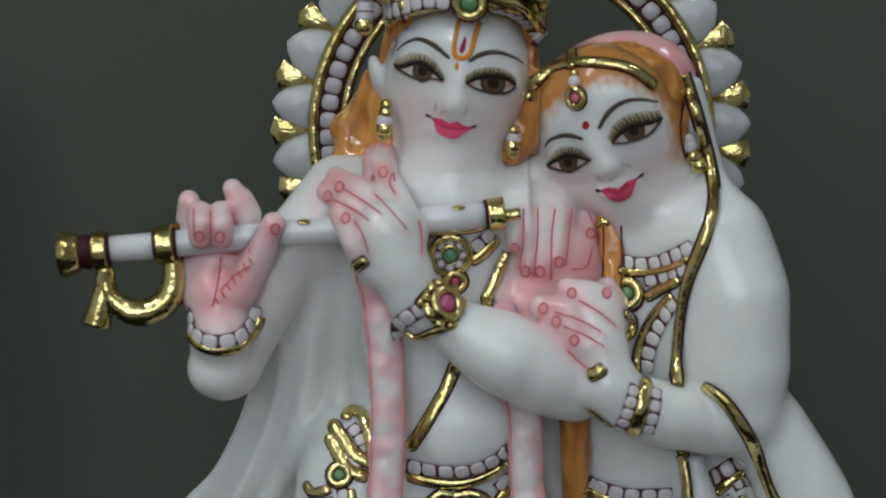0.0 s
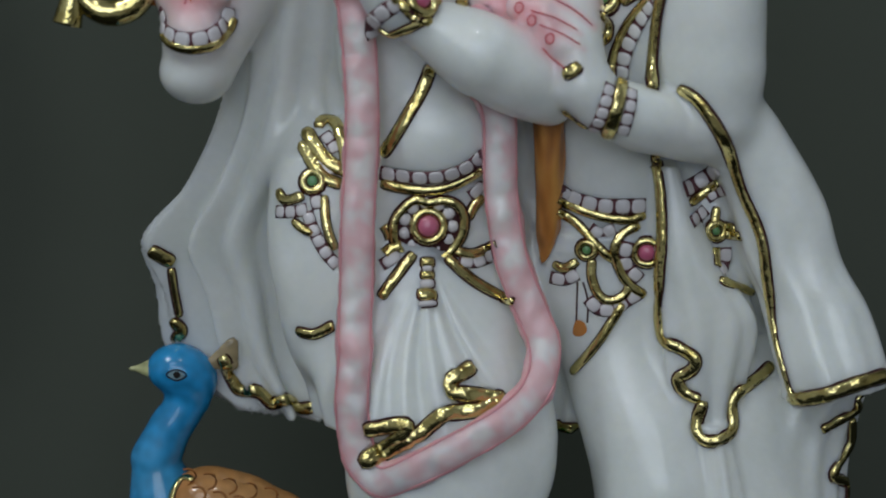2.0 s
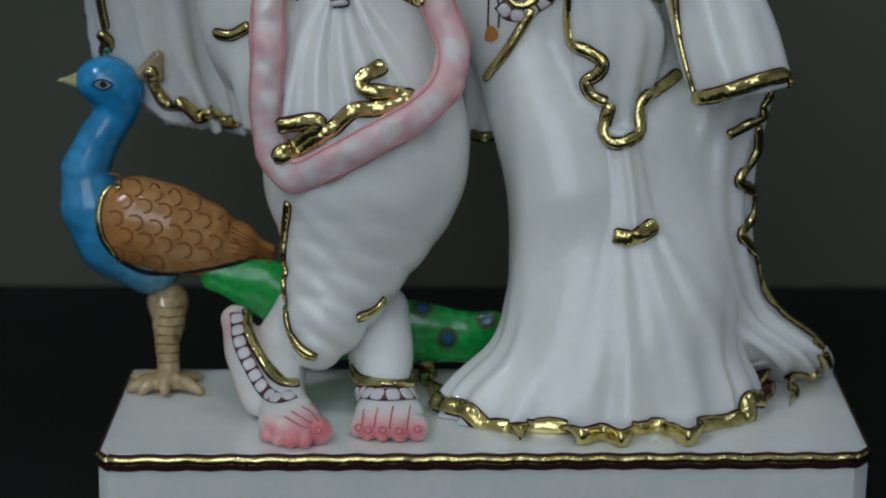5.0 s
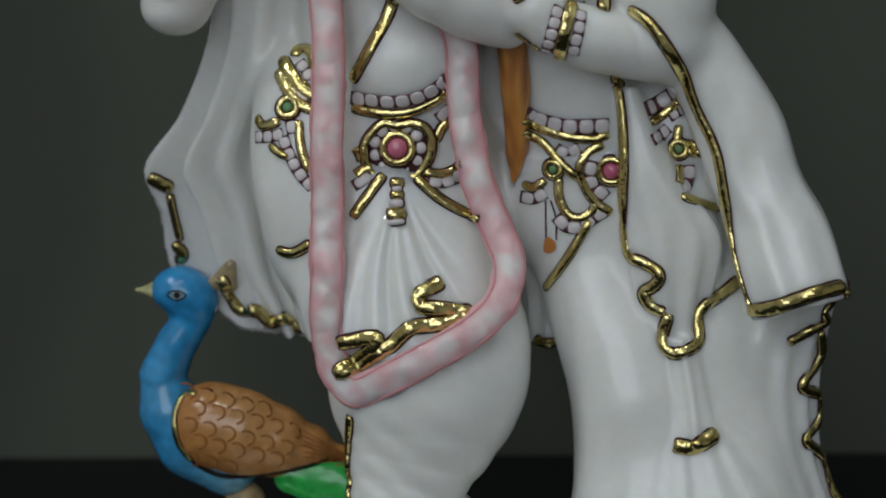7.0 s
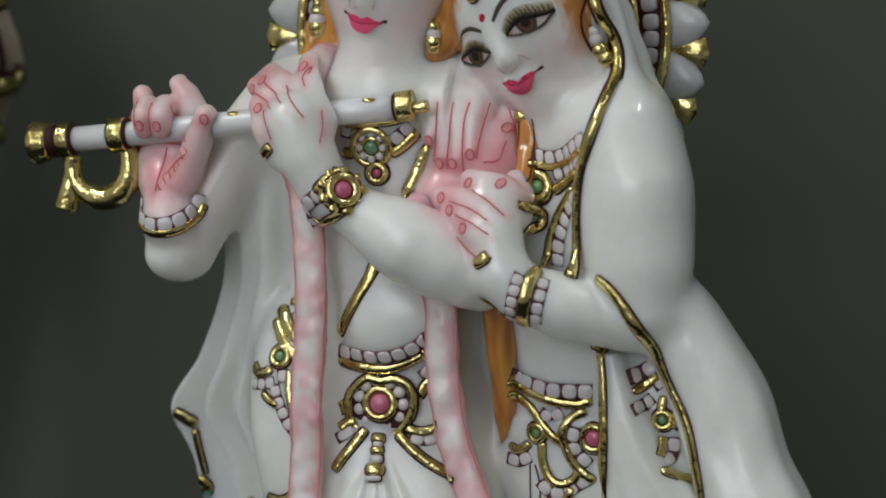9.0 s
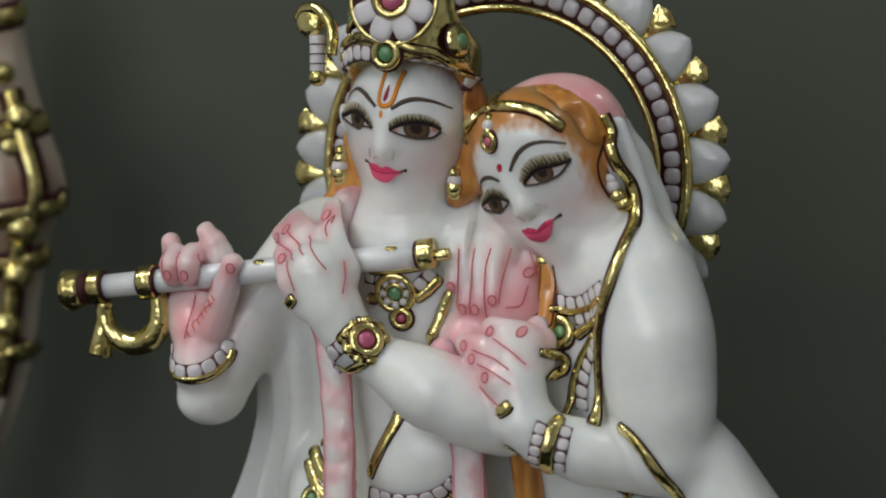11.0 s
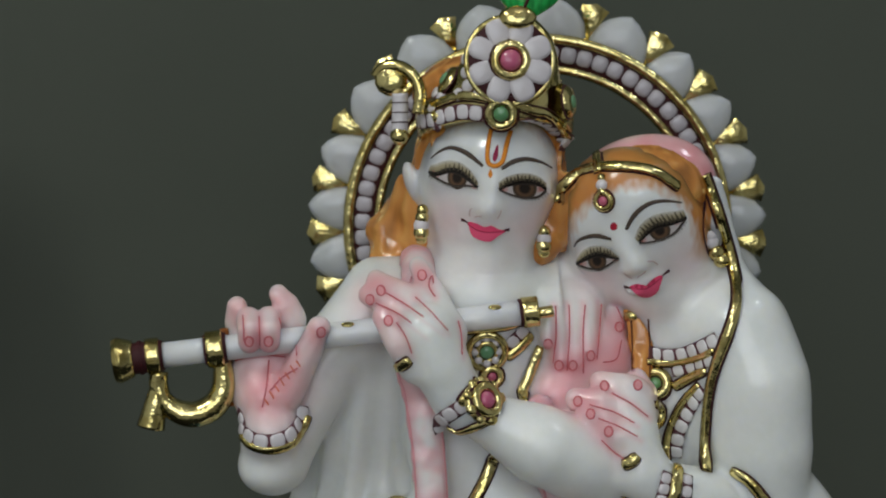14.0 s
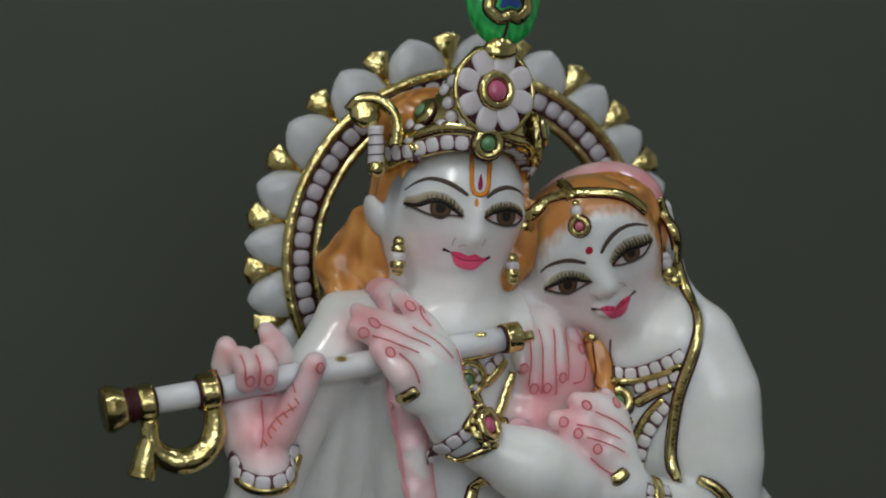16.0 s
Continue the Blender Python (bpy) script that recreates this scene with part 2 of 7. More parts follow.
class Carving:
    """Gathers all the pieces of one carving into a single mesh."""

    def __init__(self):
        self.points, self.faces, self.kinds, self.paint, self.tree, self.count = [], [], [], [], None, 0

    def add(self, points, faces, kind, colour):
        points = np.asarray(points, float)
        colour = np.asarray(colour, float)
        if colour.ndim == 1:
            colour = np.tile(colour, (len(points), 1))
        self.points.append(points)
        self.paint.append(colour)
        self.faces += [tuple(int(i) + self.count for i in f) for f in faces]
        self.kinds += [kind] * len(faces)
        self.count += len(points)

    def settle(self):
        """From now on lines and ornaments lie on what has been carved so far."""
        self.tree = BVHTree.FromPolygons(np.concatenate(self.points).tolist(), self.faces)

    def touch(self, p, reach=0.014, eye=FRONT):
        """Where the sightline from a camera viewpoint through p meets the stone, to fit that view."""
        p = Vector(p)
        way = (p - eye).normalized()
        hit, normal, _, _ = self.tree.ray_cast(p - way * reach, way, 2 * reach)
        if hit is None or normal.dot(way) > 0.2:
            near, n2, _, far = self.tree.find_nearest(p, reach * 0.6)
            if near is None:
                return p, Vector((0, -1, 0)), False
            return near, n2, True
        return hit, normal, True

    def route(self, points, step=0.0009, stick=True, closed=False, reach=0.014, eye=FRONT, rounds=3, sharp=False):
        """A smooth way through the points, laid on the stone: places and outward directions."""
        p = np.array(points, float)
        if closed:
            p = np.vstack([p[-1:], p, p[:2]])
        else:
            p = np.vstack([2 * p[0] - p[1], p, 2 * p[-1] - p[-2]])
        out = []
        for a, b, c, d in zip(p, p[1:], p[2:], p[3:]):
            n = max(2, int(np.linalg.norm(c - b) / step))
            t = np.arange(n)[:, None] / n
            bend = 0.5 * (2 * b + (c - a) * t + (2 * a - 5 * b + 4 * c - d) * t ** 2 + (3 * b - a - 3 * c + d) * t ** 3)
            out.append(0.75 * (b + (c - b) * t) + 0.25 * bend if sharp else bend)
        if not closed:
            out.append(p[-2:-1])
        q = np.vstack(out)
        if not stick:
            return q, np.tile((0.0, -1.0, 0.0), (len(q), 1))
        laid = [self.touch(v, reach, eye) for v in q]
        q, n = np.array([v[0] for v in laid]), np.array([v[1] for v in laid])
        for _ in range(rounds):
            a, b = (np.roll(q, 1, 0), np.roll(q, -1, 0))
            an, bn = (np.roll(n, 1, 0), np.roll(n, -1, 0))
            if closed:
                q, n = (a + 2 * q + b) / 4, (an + 2 * n + bn) / 4
            else:
                q[1:-1], n[1:-1] = ((a + 2 * q + b) / 4)[1:-1], ((an + 2 * n + bn) / 4)[1:-1]
        return q, n / (np.linalg.norm(n, axis=1, keepdims=True) + 1e-9)

    def strip(self, q, n, wide, high, kind, colour, sides=6, closed=False, lift=0.0):
        """A rounded band along a way: wide across, high out of the surface (numbers, or one for each end)."""
        m = len(q)
        if m < 3:
            return
        t = np.roll(q, -1, 0) - np.roll(q, 1, 0)
        if not closed:
            t[0], t[-1] = q[1] - q[0], q[-1] - q[-2]
        t /= np.linalg.norm(t, axis=1, keepdims=True) + 1e-12
        s = np.cross(n, t)
        s /= np.linalg.norm(s, axis=1, keepdims=True) + 1e-12
        w = np.interp(np.linspace(0, 1, m), np.linspace(0, 1, np.size(wide)), np.atleast_1d(wide))[:, None]
        h = np.interp(np.linspace(0, 1, m), np.linspace(0, 1, np.size(high)), np.atleast_1d(high))[:, None]
        rings = []
        for i in range(sides):
            a = 2 * math.pi * i / sides
            rings.append(q + n * lift + s * w * math.cos(a) + n * h * math.sin(a))
        pts = np.stack(rings, 1).reshape(-1, 3)
        faces = []
        for i in range(m if closed else m - 1):
            j = (i + 1) % m
            for a in range(sides):
                b = (a + 1) % sides
                faces.append((i * sides + a, j * sides + a, j * sides + b, i * sides + b))
        if not closed:
            faces += [tuple(range(sides)), tuple((m - 1) * sides + a for a in reversed(range(sides)))]
        self.add(pts, faces, kind, colour)

    def ribbon(self, q, n, wide, high, closed=False):
        """A flat strip of gold leaf with a hand-cut edge."""
        m = len(q)
        t = np.roll(q, -1, 0) - np.roll(q, 1, 0)
        if not closed:
            t[0], t[-1] = q[1] - q[0], q[-1] - q[-2]
        t /= np.linalg.norm(t, axis=1, keepdims=True) + 1e-12
        s = np.cross(n, t)
        s /= np.linalg.norm(s, axis=1, keepdims=True) + 1e-12
        profile = ((-1.0, -0.6), (-1.0, 0.5), (-0.82, 0.9), (0.0, 1.0), (0.82, 0.9), (1.0, 0.5), (1.0, -0.6))
        worn = np.array([[noise.noise(Vector(p) * 420), noise.noise(Vector(p) * 420 + Vector((7, 0, 0)))] for p in q]) * 0.16 + 1
        rings = [q + s * (a * wide * worn[:, 0 if a < 0 else 1])[:, None] + n * (h * high)[:, None] for a, h in profile]
        k = len(profile)
        pts = np.stack(rings, 1).reshape(-1, 3)
        faces = [(i * k + a, (i + 1) % m * k + a, (i + 1) % m * k + a + 1, i * k + a + 1) for i in range(m if closed else m - 1) for a in range(k - 1)]
        if not closed:
            faces += [tuple(range(k)), tuple((m - 1) * k + a for a in reversed(range(k)))]
        self.add(pts, faces, GOLD, (0.8, 0.6, 0.2))

    def trim(self, points, wide=0.0016, high=0.0011, edge=0.0007, closed=False, stick=True, kind=GOLD, colour=(0.8, 0.6, 0.2), **more):
        """A raised gold band with a thin dark red outline."""
        q, n = self.route(points, stick=stick, closed=closed, **more)
        taper = np.ones(len(q))
        if not closed and len(q) > 8:
            taper[[0, 1, -2, -1]] = 0.55, 0.9, 0.9, 0.55
        if edge:
            self.strip(q, n, wide * taper + edge, high * 0.45, INK, MAROON, 6, closed)
        if kind == GOLD:
            self.ribbon(q + n * 0.0003, n, wide * taper, 0.8 * high * taper, closed)
        else:
            self.strip(q, n, wide * taper, high * taper, kind, colour, 8, closed)

    def line(self, points, wide=0.0004, colour=None, closed=False, high=0.0002, **more):
        """A painted line."""
        q, n = self.route(points, step=0.0006, closed=closed, **more)
        self.strip(q, n, wide, high, INK, MAROON if colour is None else colour, 6, closed, 0.00018)

    def blob(self, p, n, r, high, kind, colour, segments=10, rows=4, across=None, square=1.0, crisp=0.6):
        """A half-round bead on the surface; across gives its second half-width along a direction."""
        n = Vector(n).normalized()
        u = Vector(across[0]) if across else n.cross(Vector((0.3, 0.2, 1)))
        u = (u - n * u.dot(n)).normalized()
        v = n.cross(u)
        ru, rv = (across[1], r) if across else (r, r)
        pts, faces = [Vector(p) + n * high], []
        for i in range(1, rows + 1):
            a = math.pi / 2 * i / rows
            for j in range(segments):
                b = 2 * math.pi * j / segments
                pts.append(Vector(p) + n * (high * math.cos(a)) + (u * (ru * math.copysign(abs(math.cos(b)) ** square, math.cos(b))) + v * (rv * math.copysign(abs(math.sin(b)) ** square, math.sin(b)))) * math.sin(a) ** crisp)
        for j in range(segments):
            faces.append((0, 1 + j, 1 + (j + 1) % segments))
            for i in range(rows - 1):
                a, b = 1 + i * segments + j, 1 + i * segments + (j + 1) % segments
                faces.append((a, a + segments, b + segments, b))
        self.add([tuple(q) for q in pts], faces, kind, colour)

    def pearls(self, points, r=0.0019, closed=False, stick=True, under=True, squeeze=0.96, colour=LILAC, **more):
        """A string of carved pearls on a dark ground."""
        q, n = self.route(points, step=0.0005, stick=stick, closed=closed, **more)
        if under:
            self.strip(q, n, r * 1.09, r * 0.16, INK, GAP, 6, closed)
        far = np.r_[0, np.cumsum(np.linalg.norm(np.diff(q, axis=0), axis=1))]
        count = max(1, int(far[-1] / (2 * r * 1.02)))
        for i in range(count):
            k = int(np.searchsorted(far, (i + 0.5) * far[-1] / count))
            k = min(max(k, 1), len(q) - 2)
            t = q[k + 1] - q[k - 1]
            self.blob(q[k] - n[k] * r * 0.05, n[k], r * 1.03, r * 0.36, PEARL, colour, 12, 4, across=(t, far[-1] / count / 2 * squeeze), square=0.68, crisp=0.5)

    def ring(self, p, n, r, thick, kind=GOLD, colour=(0.8, 0.6, 0.2), flat=1.0, u=None):
        n = Vector(n).normalized()
        u = Vector(u) if u else n.cross(Vector((0.3, 0.2, 1)))
        u = (u - n * u.dot(n)).normalized()
        v = n.cross(u)
        a = np.linspace(0, 2 * math.pi, max(14, int(r * 8000)), endpoint=False)
        q = np.array([tuple(Vector(p) + u * (r * math.cos(b)) + v * (r * flat * math.sin(b))) for b in a])
        self.strip(q, np.tile(tuple(n), (len(q), 1)), thick, thick * 0.8, kind, colour, 6, True)

    def gem(self, point, r, colour, rim=0.0013, stick=True, n=None):
        """A painted stone in a gold rim."""
        p, m, _ = self.touch(point) if stick else (Vector(point), Vector(n or (0, -1, 0)), True)
        m = Vector(n) if n else m
        p = Vector(p)
        self.blob(p - m * 0.0002, m, r + 2.5 * rim, 0.0012, INK, MAROON, 16, 3)
        self.ring(p + m * 0.0006, m, r + rim, rim)
        self.blob(p, m, r * 1.05, r * 0.45 + 0.0009, ENAMEL, colour, 14, 4)

    def patch(self, outline, colour, lift=0.00012, rows=5, smooth=True, kind=INK, reach=0.014, eye=FRONT):
        """A painted field: a closed outline filled and laid on the stone."""
        p = np.array(outline, float)
        if smooth:
            a, b, c, d = np.roll(p, 1, 0), p, np.roll(p, -1, 0), np.roll(p, -2, 0)
            t = np.arange(4)[None, :, None] / 4
            a, b, c, d = (v[:, None, :] for v in (a, b, c, d))
            p = (0.5 * (2 * b + (c - a) * t + (2 * a - 5 * b + 4 * c - d) * t ** 2 + (3 * b - a - 3 * c + d) * t ** 3)).reshape(-1, 3)
        mid, m = p.mean(0), len(p)
        pts = [mid] + [mid + (q - mid) * (i / rows) for i in range(1, rows + 1) for q in p]
        laid = []
        for q in pts:
            hit, normal, _ = self.touch(q, reach, eye)
            laid.append(tuple(hit + normal * lift))
        faces = []
        for j in range(m):
            faces.append((0, 1 + j, 1 + (j + 1) % m))
            for i in range(rows - 1):
                a, b = 1 + i * m + j, 1 + i * m + (j + 1) % m
                faces.append((a, a + m, b + m, b))
        self.add(laid, faces, kind, colour)

    def band(self, one, two, colour, lift, eye=FRONT, across=3, along=18):
        """A painted field between two lines, in one colour or shaded from the first line to the second."""
        a, b = (self.route(v, stick=False)[0] for v in (one, two))
        a, b = (v[np.linspace(0, len(v) - 1, along).astype(int)] for v in (a, b))
        pts = []
        for k in np.linspace(0, 1, across + 1):
            for p in a + (b - a) * k:
                hit, normal, _ = self.touch(p, 0.026, eye)
                pts.append(tuple(hit + normal * lift))
        quads = [(i * along + j, i * along + j + 1, (i + 1) * along + j + 1, (i + 1) * along + j) for i in range(across) for j in range(along - 1)]
        colour = np.array(colour, float)
        if colour.ndim == 2:
            colour = np.repeat(np.stack([np.interp(np.linspace(0, 1, across + 1), np.linspace(0, 1, len(colour)), c) for c in colour.T], 1), along, 0)
        self.add(pts, quads, INK, colour)

    def finish(self, name, materials):
        points, paint = np.concatenate(self.points), np.concatenate(self.paint)
        me = bpy.data.meshes.new(name)
        me.from_pydata(points.tolist(), [], self.faces)
        for m in materials:
            me.materials.append(m)
        me.polygons.foreach_set("material_index", np.array(self.kinds, np.int32))
        me.polygons.foreach_set("use_smooth", np.ones(len(self.faces), bool))
        layer = me.color_attributes.new("paint", "FLOAT_COLOR", "POINT")
        layer.data.foreach_set("color", np.c_[paint, np.ones(len(paint))].astype(np.float32).ravel())
        me.update()
        return new(name, me)


# ---- the carving: white drapery and bodies ----
w = Clay((-0.18, -0.07, -0.002), (0.17, 0.072, 0.376), 0.0009)
# robe hanging behind the flute player
w.loft([(*(-0.1036, 0.0580, 0.0973), 0.0165, 0.008), (*(-0.1145, 0.0580, 0.1191), 0.0265, 0.009), (*(-0.1182, 0.0540, 0.1479), 0.0305, 0.011), (*(-0.1205, 0.0500, 0.1651), 0.0345, 0.012),
        (*(-0.1125, 0.0420, 0.1893), 0.0275, 0.013), (*(-0.1037, 0.0354, 0.2194), 0.024, 0.013), (*(-0.0997, 0.0282, 0.2507), 0.0235, 0.014), (*(-0.0958, 0.0240, 0.2753), 0.02, 0.014)],
       [(13, 0.0023, 0.4, 20, 0.29, 0.15), (7, 0.0010, 1.2, 0, 0.29, 0.13)], hem=(9, 0.002, -0.1))
# torso and hips of the flute player
w.loft([(*(-0.0514, 0.014, 0.1063), 0.041, 0.028), (*(-0.0538, 0.014, 0.1253), 0.043, 0.030), (*(-0.0541, 0.017, 0.148), 0.045, 0.028), (*(-0.0591, 0.020, 0.1644), 0.046, 0.026), (*(-0.0562, 0.021, 0.1792), 0.041, 0.023),
        (*(-0.0528, 0.019, 0.1964), 0.031, 0.021), (*(-0.0507, 0.018, 0.2132), 0.0295, 0.021), (*(-0.0561, 0.019, 0.2346), 0.03, 0.02), (*(-0.0553, 0.019, 0.2637), 0.032, 0.019), (*(-0.0545, 0.018, 0.2844), 0.032, 0.017), (*(-0.0546, 0.018, 0.2967), 0.022, 0.013)],
       [(11, 0.0012, 0.0, 0, 0.165, 0.115)])
w.egg((-0.0496, 0.004, 0.2122), (0.021, 0.011, 0.018))
w.egg((-0.0922, 0.012, 0.158), (0.0155, 0.013, 0.034), k=0.008)
w.egg((-0.0940, 0.0170, 0.190), (0.0150, 0.0100, 0.024), k=0.018)
w.chain([((-0.0555, 0.0175, 0.3050), 0.0158), ((-0.0555, 0.0175, 0.2954), 0.0188)], 0.010)
w.chain([((-0.0566, 0.018, 0.2946), 0.016), ((-0.0951, 0.019, 0.2955), 0.0135), ((-0.1174, 0.016, 0.2683), 0.0135), ((-0.1349, 0.008, 0.237), 0.0125), ((-0.136, -0.002, 0.2476), 0.0105)], 0.006)
w.egg((-0.1362, 0.006, 0.2343), (0.0125, 0.014, 0.0105))
w.chain([((-0.0445, 0.019, 0.2947), 0.016), ((-0.0265, 0.018, 0.2935), 0.0165), ((-0.0190, 0.018, 0.2600), 0.014), ((-0.0176, 0.010, 0.2480), 0.014), ((-0.0182, -0.010, 0.2369), 0.0145)], 0.005)
w.chain([((-0.0164, -0.012, 0.2347), 0.0145), ((-0.0369, -0.018, 0.2435), 0.0145), ((-0.0644, -0.0165, 0.2577), 0.0085), ((-0.0693, -0.0175, 0.2628), 0.0085)], 0.004)
w.cap((-0.0114, -0.011, 0.2248), (-0.0246, -0.014, 0.2367), 0.005, 0.013, 0.006)
# bent leg in its wrapped cloth
w.chain([((-0.0468, 0.006, 0.1105), 0.036), ((-0.0451, 0, 0.0897), 0.0375), ((-0.0467, -0.003, 0.0766), 0.0308), ((-0.0507, -0.006, 0.0624), 0.0248), ((-0.0548, -0.01, 0.0495), 0.0199), ((-0.0588, -0.016, 0.0374), 0.0150), ((-0.0621, -0.02, 0.0284), 0.0095), ((-0.0623, -0.021, 0.024), 0.0042)], 0.006, 0.72)
w.egg((-0.0172, 0.004, 0.101), (0.0115, 0.017, 0.023), k=0.006)
# pleats of the front panel
for x0, x1 in ((700, 655), (735, 730), (765, 800), (720, 690), (750, 765)):
    w.chain([(Vector((-0.0623, -0.003, 0.1513)) + Vector(((x0 - 700) * 0.00012, 0, 0)), 0.003),
             (Vector((-0.0622, -0.0155, 0.1128)) + Vector(((x1 - 700) * 0.00021, 0, 0)), 0.0042)], 0.008)
# standing leg, feet
w.chain([((-0.0387, 0.01, 0.033), 0.0120), ((-0.0382, -0.004, 0.0221), 0.0126), ((-0.037, -0.014, 0.0126), 0.0110)], 0.0012)
w.chain([((-0.0703, 0.01, 0.0343), 0.0085), ((-0.0762, -0.001, 0.0237), 0.0098), ((-0.0758, -0.013, 0.0148), 0.0090)], 0.0012)

# the companion: torso, belly, skirt
w.loft([(*(0.0441, -0.0168, 0), 0.0635, 0.023), (*(0.0475, -0.011, 0.0110), 0.0585, 0.026), (*(0.0520, -0.007, 0.0240), 0.0485, 0.027), (*(0.0550, -0.002, 0.0417), 0.0455, 0.027), (*(0.0555, 0.004, 0.0606), 0.0445, 0.026),
        (*(0.0545, 0.01, 0.0841), 0.043, 0.024), (*(0.0488, 0.014, 0.1102), 0.042, 0.022), (*(0.0468, 0.02, 0.1292), 0.043, 0.02), (*(0.0219, 0.022, 0.1543), 0.041, 0.020), (*(0.0203, 0.021, 0.1757), 0.034, 0.019)],
       [(17, 0.0007, 0.3, 14, 0.05, 0.004), (5, 0.0006, 0.4, 0, 0.16, 0.06)])
w.loft([(*(0.0206, 0.021, 0.1711), 0.034, 0.019), (*(0.018, 0.020, 0.1915), 0.028, 0.018), (*(0.0106, 0.019, 0.2133), 0.0275, 0.018), (*(0.0147, 0.016, 0.2433), 0.028, 0.0195), (*(0.0172, 0.016, 0.2702), 0.0255, 0.018), (*(0.020, 0.016, 0.2847), 0.0175, 0.013)])
w.chain([((0.0170, 0.02, 0.2976), 0.0140), ((0.0190, 0.018, 0.2782), 0.0155)], 0.006)
w.chain([((0.0096, 0.022, 0.1428), 0.014), ((0.0253, 0.01, 0.1087), 0.0165), ((0.0323, 0.002, 0.0836), 0.0165), ((0.0359, 0.002, 0.0589), 0.013)], 0.012)
w.egg((0.0504, 0.017, 0.1728), (0.027, 0.016, 0.040), -8, 0.006)
# shawl over her arm
w.chain([((0.0221, 0.01, 0.2833), 0.016), ((0.0374, -0.004, 0.282), 0.0182), ((0.0436, -0.01, 0.2638), 0.0180), ((0.0459, -0.011, 0.2399), 0.0168), ((0.0462, -0.01, 0.2225), 0.0155)], 0.008)
w.egg((0.0383, 0.001, 0.2538), (0.02, 0.019, 0.036), k=0.012)
w.chain([((0.0282, 0.022, 0.3354), 0.003), ((0.0322, 0.024, 0.3222), 0.0055), ((0.0352, 0.021, 0.3031), 0.0085), ((0.0385, 0.012, 0.2872), 0.0135)], 0.008)
w.chain([((0.0286, 0.012, 0.3358), 0.0035), ((0.0305, 0.012, 0.3278), 0.0042), ((0.0325, 0.011, 0.3188), 0.0048), ((0.0348, 0.008, 0.3079), 0.0055), ((0.0365, 0.001, 0.2975), 0.0070), ((0.0357, -0.005, 0.2881), 0.0085), ((0.0315, -0.006, 0.2773), 0.0090)], 0.006)
w.chain([((0.0411, -0.006, 0.2175), 0.0125), ((0.019, -0.016, 0.2219), 0.0115), ((0.0041, -0.0205, 0.2278), 0.010), ((-0.0032, -0.021, 0.2346), 0.0095)], 0.004)
w.loft([(*(0.0935, -0.017, 0.1255), 0.0192, 0.018), (*(0.0905, -0.0155, 0.1354), 0.0194, 0.018), (*(0.0842, -0.008, 0.1575), 0.0186, 0.018), (*(0.0789, -0.005, 0.1678), 0.0178, 0.018),
        (*(0.0695, -0.001, 0.1942), 0.018, 0.019), (*(0.0585, -0.001, 0.2126), 0.0175, 0.018), (*(0.0519, -0.001, 0.2247), 0.0155, 0.016), (*(0.0468, -0.002, 0.2349), 0.011, 0.012), (*(0.0439, -0.003, 0.243), 0.005, 0.006)], [(9, 0.0006, 0.5, 0, 0.22, 0.12)], 0.004, 2.4, hem=(3, 0.0008, 0.26))
w.loft([(*(0.1276, 0.0347, 0), 0.0200, 0.012), (*(0.1164, 0.008, 0.0201), 0.0190, 0.012), (*(0.0995, 0.008, 0.0342), 0.0175, 0.012), (*(0.0899, 0.009, 0.0547), 0.0165, 0.013), (*(0.0868, 0.01, 0.0818), 0.0180, 0.014),
        (*(0.0913, 0.01, 0.1064), 0.017, 0.014), (*(0.0958, 0.008, 0.1222), 0.016, 0.014)], [(11, 0.0016, 0.0, 60, 0.16, 0.02)], 0.006)
# hanging sash ends
w.loft([(*(0.0568, -0.014, 0.0705), 0.0078, 0.0055), (*(0.0546, -0.01, 0.0882), 0.0065, 0.0055), (*(0.0507, -0.006, 0.1093), 0.0055, 0.0055)], [(7, 0.0006, 0, 0, 0.13, 0.08)], 0.002)
w.loft([(*(0.0494, 0, 0.1073), 0.0085, 0.008), (*(0.0484, 0, 0.1273), 0.016, 0.009), (*(0.0485, 0.001, 0.1479), 0.0185, 0.010), (*(0.0402, 0.004, 0.1683), 0.0125, 0.012), (*(0.0321, 0.006, 0.2031), 0.004, 0.008)],
       [(9, 0.0008, 0, 0, 0.2, 0.1)], 0.003)
# cloth between the two figures
w.loft([(*(0.0059, 0.03, 0.0995), 0.012, 0.008), (*(0.0056, 0.03, 0.1255), 0.014, 0.009), (*(-0.0132, 0.03, 0.1625), 0.014, 0.01), (*(-0.0163, 0.03, 0.2052), 0.015, 0.01), (*(-0.0173, 0.028, 0.2223), 0.016, 0.011), (*(-0.0202, 0.026, 0.2331), 0.016, 0.011)], [(9, 0.0009, 0, 0, 0.25, 0.1)], 0.003)

# ---- heads ----
# flute player
w.egg((-0.0525, 0.015, 0.3413), (0.0254, 0.0258, 0.0270), 4, 0.006)
w.egg((-0.0553, 0.01, 0.3292), (0.0210, 0.0210, 0.0185), 4, 0.012)
w.egg((-0.0559, 0.003, 0.3165), (0.0080, 0.0095, 0.0064), 4, 0.009)
w.chain([((-0.0537, -0.0085, 0.3425), 0.0018), ((-0.0551, -0.0112, 0.3345), 0.0022), ((-0.0562, -0.0128, 0.3296), 0.0030)], 0.005)
w.egg((-0.0579, -0.0098, 0.3286), (0.0026, 0.003, 0.002), k=0.002)
w.egg((-0.0538, -0.0098, 0.3283), (0.0026, 0.003, 0.002), k=0.002)
w.egg((-0.057, -0.0085, 0.321), (0.0072, 0.0032, 0.0032), 4, 0.004)
